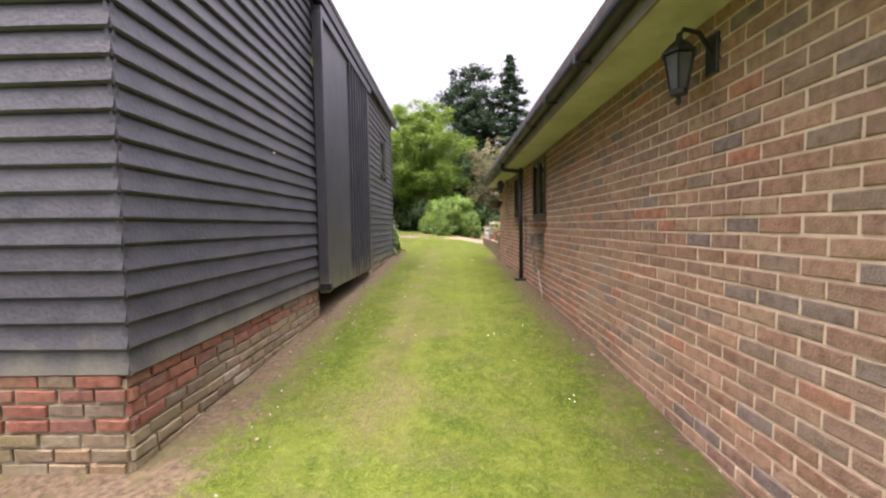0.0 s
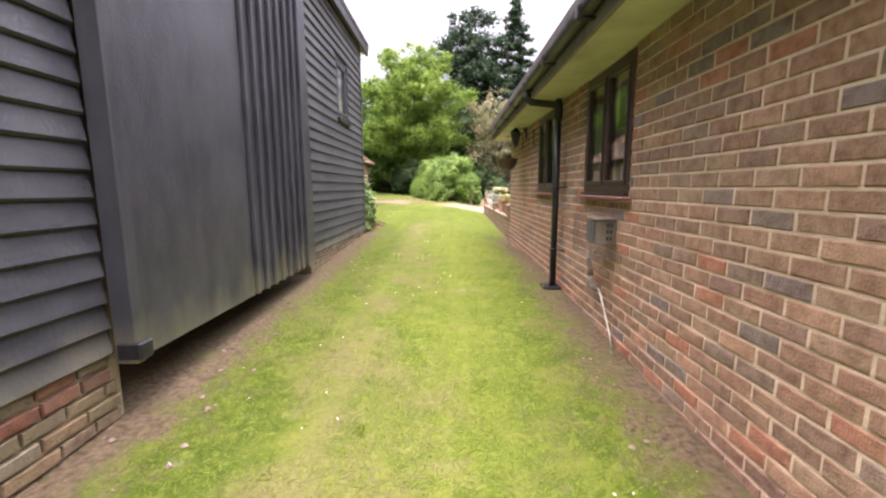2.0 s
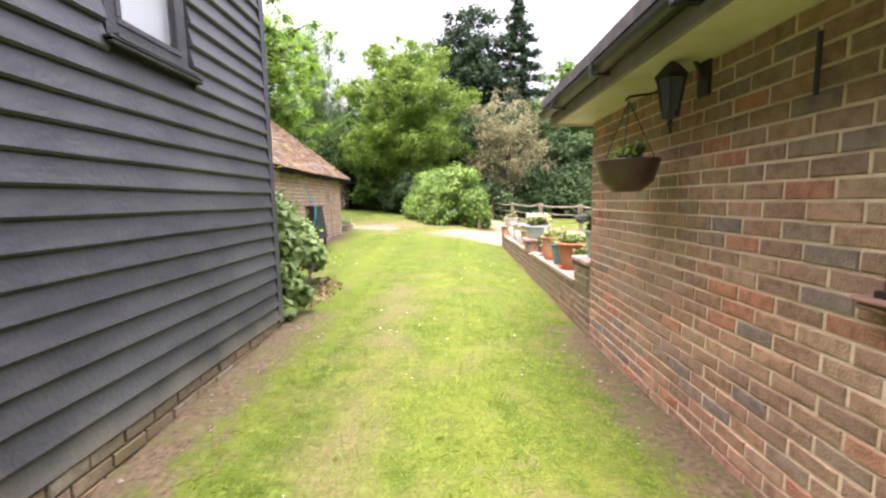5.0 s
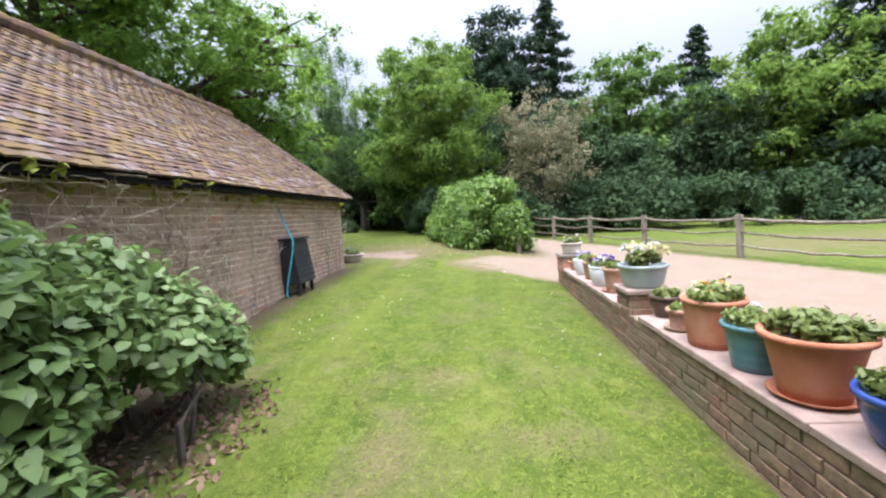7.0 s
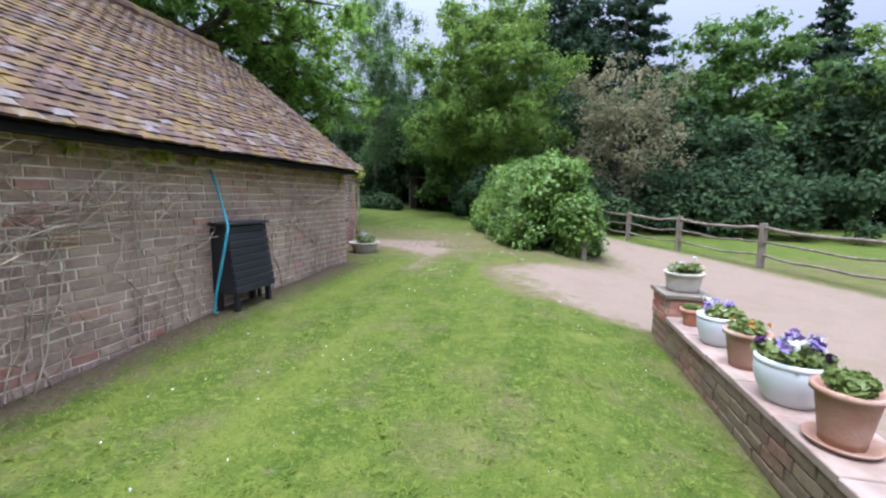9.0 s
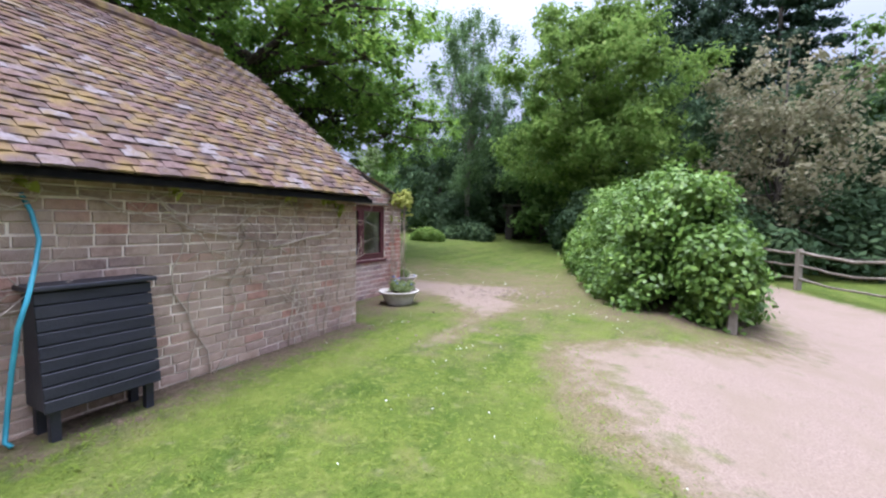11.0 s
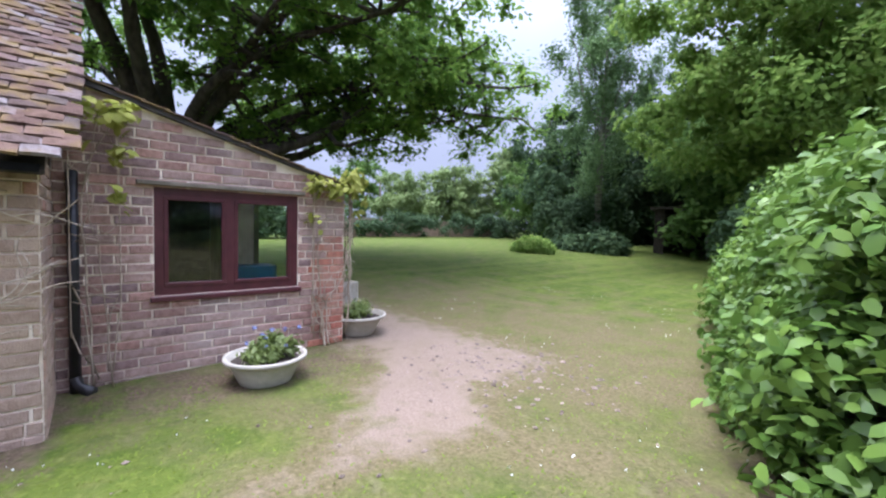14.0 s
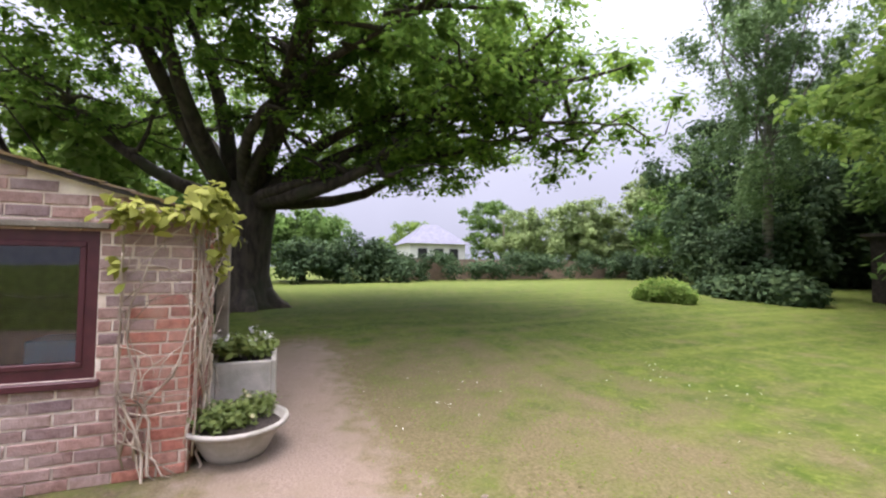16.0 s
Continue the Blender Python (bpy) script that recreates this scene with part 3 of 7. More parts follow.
def make_bungalow():
    base = -0.4
    specs = [(BW + 0.001, BW + 0.28, -3, B_END, base, WIN_Z[0]), (BW + 0.001, BW + 0.28, -3, WINS[0][0], WIN_Z[0], WIN_Z[1]),
             (BW + 0.001, BW + 0.28, WINS[0][1], WINS[1][0], WIN_Z[0], WIN_Z[1]), (BW + 0.001, BW + 0.28, WINS[1][1], B_END, WIN_Z[0], WIN_Z[1]),
             (BW + 0.001, BW + 0.28, -3, B_END, WIN_Z[1], 2.62)]
    wall = part("wall_bungalow", boxes(*specs), M_MORTAR)
    tagged(wall, "long bungalow wall of mottled red-brown brick with cream mortar", "brick wall", kind="structure")
    north = part("wall_bungalow_north", boxes((BW + 0.28, 8.0, B_END - 0.28, B_END - 0.006, base, 2.62)), M_MORTAR)
    tagged(north, "short end wall of mottled red-brown bungalow brick", "brick wall", kind="structure")
    inner = part("wall_bungalow_inner", boxes((BW + 0.28, 8, -3, -2.8, base, 2.62), (4.6, 4.8, -2.8, B_END - 0.3, base, 2.62)), M_INSIDE)
    tagged(inner, "plain plastered room walls behind the windows", "wall", kind="structure")
    fl = part("floor_bungalow", boxes((BW + 0.28, 4.6, -2.8, B_END - 0.3, 0.4, 0.5)), M_INSIDE)
    tagged(fl, "dim indoor floor of the bungalow", "floor", kind="structure")
    cl = part("ceiling_bungalow", boxes((BW + 0.28, 4.6, -2.8, B_END - 0.3, 2.6, 2.66)), M_INSIDE)
    tagged(cl, "plain indoor ceiling of the bungalow", "ceiling", kind="structure")
    # eaves
    sof = part("soffit", boxes((0.99, BW + 0.02, -3, B_END + 0.05, B_SOF, B_SOF + 0.018)), M_SOFFIT)
    tagged(sof, "cream painted soffit board under the bungalow eaves", "soffit", kind="structure")
    fas = part("fascia", boxes((0.965, 0.988, -3, B_END + 0.05, B_SOF - 0.025, B_SOF + 0.16)), M_FASCIA)
    tagged(fas, "grey-brown fascia board along the bungalow eaves", "fascia", kind="structure")
    cap = bmesh.new()
    pr = [(0.99, B_SOF - 0.02), (BW + 0.3, B_SOF - 0.02), (BW + 0.3, B_SOF + 0.48), (0.99, B_SOF + 0.17)]
    f0 = [cap.verts.new((x, B_END + 0.052, z)) for x, z in pr]
    f1 = [cap.verts.new((x, B_END + 0.075, z)) for x, z in pr]
    cap.faces.new(f0), cap.faces.new(f1[::-1])
    for i in range(4):
        cap.faces.new((f0[i], f1[i], f1[(i + 1) % 4], f0[(i + 1) % 4]))
    box_end = part("bargeboard", cap, M_SOFFIT)
    tagged(box_end, "cream painted box end of the bungalow eaves", "bargeboard", kind="structure")
    bm = bmesh.new()
    a = [bm.verts.new(p) for p in ((0.9, -3, B_SOF + 0.165), (0.9, B_END + 0.12, B_SOF + 0.165), (4.9, B_END + 0.12, B_SOF + 2.2), (4.9, -3, B_SOF + 2.2))]
    b = [bm.verts.new(v.co + Vector((0, 0, 0.06))) for v in a]
    bm.faces.new(a[::-1]), bm.faces.new(b)
    for i in range(4):
        bm.faces.new((a[i], a[(i + 1) % 4], b[(i + 1) % 4], b[i]))
    box(bm, 0.9, 0.96, -3, B_END + 0.12, B_SOF + 0.15, B_SOF + 0.164)
    roof = part("roof_bungalow", bm, M_DARKROOF)
    tagged(roof, "dark tiled bungalow roof slope", "roof", kind="structure")
    return wall, north


WALL_E, WALL_EN = make_bungalow()


def make_gutter():
    g = thing("gutter", "black plastic half-round gutter with brackets along the bungalow eaves", "gutter", (0.92, 4, B_SOF + 0.1))
    bm = bmesh.new()
    y0, y1, r = -3 - 4, B_END + 0.1 - 4, 0.058
    prof = [(r * math.cos(math.pi + k * math.pi / 8), r * math.sin(math.pi + k * math.pi / 8)) for k in range(9)]
    prof += [(p[0] * 0.9, p[1] * 0.9) for p in prof[::-1]]
    ring = [[bm.verts.new((a, y, b)) for a, b in prof] for y in (y0, y1)]
    for k in range(len(prof)):
        j = (k + 1) % len(prof)
        bm.faces.new((ring[0][k], ring[0][j], ring[1][j], ring[1][k]))
    bm.faces.new(ring[1]), bm.faces.new(ring[0][::-1])
    part("channel", bm, M_BLACK, g)
    y = -2.6
    while y < B_END + 0.1:
        part("bracket", boxes((-0.066, 0.05, y - 4 - 0.02, y - 4 + 0.02, -0.068, -0.058), (-0.07, -0.06, y - 4 - 0.02, y - 4 + 0.02, -0.066, 0.004)), M_BLACK, g)
        y += 0.92


make_gutter()


def make_window(name, label, x0, y0, y1, z0, z1, sash, frame_mat, out=-1, deep=0.07, bars=(0.5,), wide=0.06):
    """A casement window in a wall that faces -x (out=-1) or +x (out=1)."""
    w = thing(name, label, "window", (x0, (y0 + y1) / 2, z0))
    w["kind"] = "structure"
    yc, h = (y0 + y1) / 2, z1 - z0
    a, b = y0 - yc, y1 - yc
    xa, xb = sorted((0.012 * -out, 0.012 * -out - out * deep))
    part("window_frame", boxes((xa, xb, a, b, 0, wide), (xa, xb, a, b, h - wide, h), (xa, xb, a, a + wide, wide, h - wide), (xa, xb, b - wide, b, wide, h - wide), *[(xa, xb, a + (b - a) * k - wide / 2, a + (b - a) * k + wide / 2, wide, h - wide) for k in bars]), frame_mat, w)
    cuts = [a + wide] + [c for k in bars for c in (a + (b - a) * k - wide / 2, a + (b - a) * k + wide / 2)] + [b - wide]
    s = 0.035
    for p, q in zip(cuts[::2], cuts[1::2]):
        xs, xe = sorted((0.004 * -out, 0.05 * -out))
        leaf = part("sash", boxes((xs, xe, p, q, wide, wide + s), (xs, xe, p, q, h - wide - s, h - wide), (xs, xe, p, p + s, wide + s, h - wide - s), (xs, xe, q - s, q, wide + s, h - wide - s), bevel=0.004), frame_mat, w)
        xg = 0.03 * -out
        pane = part("pane", boxes((xg - 0.003, xg + 0.003, p + s, q - s, wide + s, h - wide - s)), M_GLASS, leaf)
        pane.visible_shadow = False
    if sash:
        xs, xe = sorted((out * 0.05, -out * 0.1))
        sill = part("window_sill", boxes((xs, xe, a - 0.05, b + 0.05, -0.042, -0.024), bevel=0.006), sash, w)
        part("lower_tile", boxes((xs + 0.014, xe, a - 0.045, b + 0.045, -0.066, -0.046), bevel=0.006), sash, sill)
        part("timber_sill", boxes((min(xs * 0.4, xe), max(xs * 0.4, xe), a, b, -0.023, -0.002)), frame_mat, w)
    return w


for i, (a, b) in enumerate(WINS):
    make_window("window_%d" % (i + 1), "dark brown two-light casement window with tile sill", BW - 0.022, a - 0.012, b + 0.012, WIN_Z[0] + 0.05, WIN_Z[1], M_SILL, M_FRAME)

# ---- black barn ----
BX, BY0, BY1, B_CLAD, B_EAVE = -1.67, 2.06, 11.62, 0.6, 4.2
DOOR_Y = (5.12, 8.2)


def board_mesh(length, sag, rnd, thick=0.044, tall=0.165):
    """A feather-edged board along +x, facing -y, its lower edge at z=0."""
    n = max(2, int(length / 0.45))
    verts, faces = [], []
    for i in range(n + 1):
        u = length * i / n
        d = sag * (rnd.random() - 0.5)
        t = thick + 0.25 * sag * (rnd.random() - 0.5)
        verts += [(u, 0, d), (u, -t * 0.7, d), (u, -t, d + 0.014), (u, -0.009, d + tall), (u, 0, d + tall)]
    for i in range(n):
        k = 5 * i
        for a, b in ((0, 1), (1, 2), (2, 3), (3, 4)):
            faces.append((k + a, k + 5 + a, k + 5 + b, k + b))
    faces += [(4, 3, 2, 1, 0), tuple(5 * n + c for c in range(5))]
    me = bpy.data.meshes.new("board")
    me.from_pydata(verts, [], [f[::-1] for f in faces])
    me.materials.append(M_BOARD)
    return me


def make_barn():
    core = part("wall_barn", boxes((BX - 0.2, BX - 0.032, BY0 + 0.034, DOOR_Y[0], B_CLAD - 0.02, B_EAVE), (BX - 0.2, BX - 0.032, DOOR_Y[1], 9.82, B_CLAD - 0.02, B_EAVE), (BX - 0.2, BX - 0.032, 10.48, BY1, B_CLAD - 0.02, B_EAVE), (BX - 0.2, BX - 0.032, 9.82, 10.48, B_CLAD - 0.02, 2.58), (BX - 0.2, BX - 0.032, 9.82, 10.48, 3.5, B_EAVE), (BX - 0.2, BX - 0.032, DOOR_Y[0], DOOR_Y[1], 3.9, B_EAVE), (-8, BX - 0.2, BY0 + 0.034, BY0 + 0.2, B_CLAD - 0.02, B_EAVE), (-8, BX - 0.2, BY1 - 0.2, BY1, B_CLAD, B_EAVE)), M_DARKTIMBER)
    tagged(core, "barn wall clad in black horizontal weatherboards", "barn wall", kind="structure")
    rnd = random.Random(4)
    step = 0.1345
    z = B_CLAD
    while z < B_EAVE - 0.03:
        for y0, y1 in ((BY0, DOOR_Y[0] - 0.04), (DOOR_Y[1] + 0.04, BY1 - 0.06)):
            bit = [(y0, y1)]
            if y0 > DOOR_Y[1] and 2.45 < z + 0.07 < 3.5:
                bit = [(y0, 9.8), (10.5, y1)]
            for p, q in bit:
                ob = new("board", board_mesh(q - p, 0.006, rnd))
                ob.parent = core
                ob.matrix_local = Matrix(((0, -1, 0, BX - 0.03), (1, 0, 0, p), (0, 0, 1, z), (0, 0, 0, 1)))
        ob = new("board", board_mesh(5.0, 0.005, rnd))
        ob.parent = core
        ob.matrix_local = Matrix.Translation((BX - 5.0, BY0 + 0.03, z))
        z += step
    # corner boards
    part("corner_board", boxes((BX - 0.05, BX + 0.012, BY1 - 0.06, BY1 + 0.03, B_CLAD - 0.03, B_EAVE)), M_BOARD, core)
    # plinths
    pl = part("plinth_barn", boxes((BX - 0.25, BX - 0.03, BY0 + 0.01, DOOR_Y[0] + 0.03, -0.5, B_CLAD - 0.02), (BX - 0.25, BX - 0.03, DOOR_Y[1] + 0.02, BY1, -0.3, B_CLAD + 0.02), (-8, BX - 0.25, BY0 + 0.01, BY0 + 0.25, -0.5, B_CLAD - 0.02), (BX - 0.75, BX - 0.6, DOOR_Y[0], DOOR_Y[1], -0.3, 4)), M_PLINTHMORTAR)
    tagged(pl, "low barn plinth of mossy buff and red brick", "plinth", kind="structure")
    sc = part("roof_barn", boxes((BX - 0.3, BX + 0.09, BY0 - 0.2, BY1 + 0.35, B_EAVE - 0.02, B_EAVE + 0.05), (BX + 0.05, BX + 0.11, BY0 - 0.22, BY1 + 0.37, B_EAVE - 0.07, B_EAVE + 0.09)), M_BLACK)
    bm = bmesh.new()
    a = [bm.verts.new(p) for p in ((BX + 0.12, BY0 - 0.22, B_EAVE + 0.08), (BX + 0.12, BY1 + 0.37, B_EAVE + 0.08), (BX - 3.6, BY1 + 0.37, B_EAVE + 3.3), (BX - 3.6, BY0 - 0.22, B_EAVE + 3.3))]
    b = [bm.verts.new(v.co + Vector((0, 0, 0.08))) for v in a]
    bm.faces.new(a[::-1]), bm.faces.new(b)
    for i in range(4):
        bm.faces.new((a[i], a[(i + 1) % 4], b[(i + 1) % 4], b[i]))
    slope = part("roof_slope", bm, M_DARKROOF, sc)
    tagged(sc, "dark barn roof edge with black eaves board", "roof", kind="structure")
    return core, pl


BARN, PLINTH = make_barn()
make_window("window_3", "small grey-black framed barn window with pale sky reflection", BX, 9.82, 10.48, 2.58, 3.5, M_BLACK, M_BOARD, out=1, bars=(), wide=0.07)

# Added pale sheet behind the pane, standing in for the sky it reflects.
ob = part("window_blind", boxes((BX - 0.12, BX - 0.1, 9.8, 10.5, 2.55, 3.52)), mat("pale sky reflection", (0.6, 0.62, 0.64), (0.68, 0.7, 0.72), 3, 0.8, 0.05, 30))
tagged(ob, "pale sheet behind the barn window in place of reflected sky", "blind")


def make_barn_door():
    d = thing("barn_door", "tall black barn door, smooth boarding beside vertical battens, greenish at its foot", "barn door", (-1.55, 6.6, 0.54))
    x = -0.06
    part("smooth_panel", boxes((x - 0.03, x + 0.02, DOOR_Y[0] + 0.05 - 6.6, 6.52 - 6.6, 0, 3.4)), M_PANEL, d)
    part("batten_panel", boxes((x - 0.03, x + 0.012, 6.524 - 6.6, DOOR_Y[1] - 6.6, 0, 3.38)), M_PANEL, d)
    y = 6.55
    while y < DOOR_Y[1] - 0.25:
        part("batten", boxes((x + 0.013, x + 0.05, y - 6.6, y + 0.035 - 6.6, 0.0, 3.38), bevel=0.006), M_PANEL, d)
        y += 0.185
    for a, wd, pr in ((DOOR_Y[0] - 0.03, 0.07, 0.07), (DOOR_Y[0] + 0.045, 0.04, 0.045)):
        part("door_post", boxes((x - 0.05, x + pr, a - 6.6, a + wd - 6.6, 0.0, 3.42), bevel=0.006), M_PANEL, d)
    part("head_rail", boxes((x - 0.05, x + 0.06, DOOR_Y[0] - 6.6, DOOR_Y[1] - 6.6, 3.385, 3.5)), M_PANEL, d)
    part("shoe", boxes((x - 0.04, x + 0.1, DOOR_Y[0] - 0.04 - 6.6, DOOR_Y[0] + 0.06 - 6.6, 0.02, 0.12), bevel=0.012), M_BLACK, d)
    return d


make_barn_door()

# ---- brick shed with lean-to ----
SX, SY0, SY1, S_EAVE = -3.3, 12.4, 20.4, 2.46
RX, RZ = -5.7, 4.58
LX, LY1 = -4.19, 22.78
LW = (21.03, 22.26, 1.44, 2.37)


def lean_top(y):
    return 3.12 + (2.5 - 3.12) * (y - 20.6) / (LY1 - 20.6)


def make_shed():
    w = part("wall_shed", boxes((SX - 0.3, SX - 0.001, SY0, SY1, -0.2, S_EAVE), (-8.1, SX - 0.3, SY0, SY0 + 0.3, -0.2, S_EAVE), (-8.1, SX - 0.3, SY1 - 0.3, SY1 - 0.006, 0, S_EAVE), (-8.1, -7.8, SY0, SY1 - 0.3, 0, S_EAVE)), M_OLDMORTAR)
    tagged(w, "long low shed wall of weathered brown brick", "brick wall", kind="structure")
    bm = bmesh.new()
    tri = [(SX + 0.02, S_EAVE), (RX + 0.35, RZ - 0.38), (RX - 0.35, RZ - 0.38), (-8.1, S_EAVE)]
    fr = [bm.verts.new((x, SY1 - 0.01, z)) for x, z in tri]
    bk = [bm.verts.new((x, SY1 - 0.3, z)) for x, z in tri]
    bm.faces.new(fr[::-1]), bm.faces.new(bk)
    for i in range(4):
        bm.faces.new((fr[i], fr[(i + 1) % 4], bk[(i + 1) % 4], bk[i]))
    g = part("gable_shed", bm, M_RUBBLE)
    tagged(g, "grey-brown weathered gable above the lean-to", "gable wall", kind="structure")
    lean = bmesh.new()
    for y0, y1, z0, z1 in ((20.4, LW[0], 0.2, 0), (LW[1], LY1, 0.2, 0), (LW[0], LW[1], 0.2, LW[2]), (LW[0], LW[1], LW[3], 0)):
        t0, t1 = (z1, z1) if z1 else (lean_top(y0), lean_top(y1))
        lo = [lean.verts.new(p) for p in ((LX - 0.001, y0, z0), (LX - 0.001, y1, z0), (LX - 0.24, y1, z0), (LX - 0.24, y0, z0))]
        hi = [lean.verts.new(p) for p in ((LX - 0.001, y0, t0), (LX - 0.001, y1, t1), (LX - 0.24, y1, t1), (LX - 0.24, y0, t0))]
        lean.faces.new(lo[::-1]), lean.faces.new(hi)
        for i in range(4):
            lean.faces.new((lo[i], lo[(i + 1) % 4], hi[(i + 1) % 4], hi[i]))
    box(lean, -5.1, LX - 0.24, LY1 - 0.24, LY1 - 0.006, 0.2, 2.45)
    box(lean, -7.6, -5.1, LY1 - 0.9, LY1 - 0.7, 0.2, 2.5)
    lw = part("wall_lean_to", lean, M_OLDMORTAR)
    tagged(lw, "end wall of the lean-to in pinkish weathered brick", "brick wall", kind="structure")
    bm = bmesh.new()
    prof = [(20.38, 3.16), (LY1 + 0.05, 2.487)]
    a = [bm.verts.new((x, y, z)) for y, z in prof for x in (LX + 0.06, -7.8)]
    b = [bm.verts.new(v.co + Vector((0, 0.01, 0.035))) for v in a]
    order = (0, 1, 3, 2)
    bm.faces.new([a[i] for i in order]), bm.faces.new([b[i] for i in order[::-1]])
    for i in range(4):
        p, q = order[i], order[(i + 1) % 4]
        bm.faces.new((a[p], b[p], b[q], a[q]))
    # added room shell behind the window; its dark colour stands for the dim interior
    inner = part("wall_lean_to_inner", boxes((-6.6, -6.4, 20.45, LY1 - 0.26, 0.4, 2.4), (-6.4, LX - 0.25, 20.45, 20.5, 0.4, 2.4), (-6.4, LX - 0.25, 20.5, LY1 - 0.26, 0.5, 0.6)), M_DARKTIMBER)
    tagged(inner, "added lean-to inner walls and floor, dark in place of a dim room", "wall", kind="structure")
    lr = part("roof_lean_to", bm, M_DARKROOF)
    tagged(lr, "thin weathered sloping roof of the lean-to", "roof", kind="structure")
    for y in np.arange(20.45, LY1, 0.165):
        z = 3.16 - 0.2885 * (y - 20.38)
        vt = part("verge_tile", boxes((LX - 0.2, LX + 0.085, 0, 0.2, 0, 0.014)), M_ROOFTILE, lr)
        vt.matrix_local = Matrix.Translation((0.006 * math.sin(y * 31), y, z + 0.045)) @ Matrix.Rotation(-0.22, 4, "X")
    post = part("lean_to_post", boxes((-5.2, -5.1, LY1 + 0.02, LY1 + 0.12, 0.5, 2.46), bevel=0.006), M_TIMBER)
    tagged(post, "pale timber corner post of the lean-to", "post", kind="structure")
    # the two roof slopes under the tiles
    bm = bmesh.new()
    pts = ((-3.06, 2.34), (RX, RZ - 0.12), (-8.35, 2.34))
    for (xa, za), (xb, zb) in zip(pts, pts[1:]):
        a = [bm.verts.new(p) for p in ((xa, SY0 - 0.3, za), (xa, SY1 + 0.04, za), (xb, SY1 + 0.04, zb), (xb, SY0 - 0.3, zb))]
        b = [bm.verts.new(v.co - Vector((0, 0, 0.025))) for v in a]
        bm.faces.new(a), bm.faces.new(b[::-1])
        for i in range(4):
            bm.faces.new((a[i], b[i], b[(i + 1) % 4], a[(i + 1) % 4]))
    rf = part("roof_shed", bm, M_DARKTIMBER)
    tagged(rf, "uneven clay tile roof with yellow lichen and moss", "tiled roof", kind="structure")
    # gutter board and a thin sheet behind it, black to paint the eaves shadow
    gut = part("eaves_board", boxes((-3.1, -3.045, SY0 - 0.3, SY1 + 0.02, 2.325, 2.368), (SX + 0.004, -3.1, SY0 - 0.3, SY1 + 0.02, 2.33, 2.345)), M_EAVESHADE)
    tagged(gut, "eaves gutter board, blackened for the shadow under the tiles", "gutter", kind="structure")
    return w, lw, rf


SHED, LEAN, SHED_ROOF = make_shed()
make_window("window_4", "oxblood framed two-light lean-to window", LX, LW[0], LW[1], LW[2], LW[3], None, M_REDFRAME, out=1, bars=(0.48,), wide=0.07)

# ---- trees ----


def leaf_cloud(rng, centres, radii, n, size, flat=0.75, droop=0.0, shell=0.45, lift=0.9):
    """Loose leaves, four corners each, in clumps round the given centres."""
    centres, radii = np.asarray(centres, float), np.asarray(radii, float)
    p = radii ** 2 / np.sum(radii ** 2)
    k = rng.choice(len(centres), n, p=p)
    d = rng.normal(size=(n, 3))
    d /= np.linalg.norm(d, axis=1, keepdims=True)
    r = np.where(rng.random(n) < shell, 0.55 + 0.45 * rng.random(n), np.minimum(np.abs(rng.normal(size=n)) * 0.62, 0.75 + 0.45 * rng.random(n)))
    pos = centres[k] + d * (r * radii[k])[:, None] * np.array((1, 1, flat))
    pos[:, 2] -= droop * rng.random(n) ** 2
    nrm = d + rng.normal(size=(n, 3)) * 0.7 + np.array((0, 0, lift))
    nrm /= np.linalg.norm(nrm, axis=1, keepdims=True)
    a = np.cross(nrm, rng.normal(size=(n, 3)))
    a /= np.linalg.norm(a, axis=1, keepdims=True)
    b = np.cross(nrm, a)
    s = size * (0.6 + 0.8 * rng.random(n))[:, None]
    a, b = a * s, b * s * 0.6
    return np.stack([pos - a, pos + b * 0.9 + a * 0.1, pos + a, pos - b * 0.9 + a * 0.1], 1)


def clumps(rng, centre, radius, n, size, gap=0.0):
    """Centres of foliage clumps spread through an ellipsoid, more of them near its skin."""
    d = rng.normal(size=(n, 3))
    d /= np.linalg.norm(d, axis=1, keepdims=True)
    r = rng.random(n) ** 0.4
    c = np.asarray(centre) + d * r[:, None] * np.asarray(radius)
    return c, size * (0.6 + 0.8 * rng.random(n))


def limb_path(rng, a, b, n=6, bend=0.3, lift=0.0):
    """A gently wandering line from a to b."""
    a, b = np.asarray(a, float), np.asarray(b, float)
    w = np.linalg.norm(b - a)
    p, q = rng.normal(size=3) * bend * w * 0.16, rng.normal(size=3) * bend * w * 0.1
    pts = []
    for t in np.linspace(0, 1, n):
        c = a + (b - a) * t + p * math.sin(t * math.pi) + q * math.sin(2 * t * math.pi)
        pts.append((c[0], c[1], c[2] + lift * math.sin(t * math.pi)))
    return pts


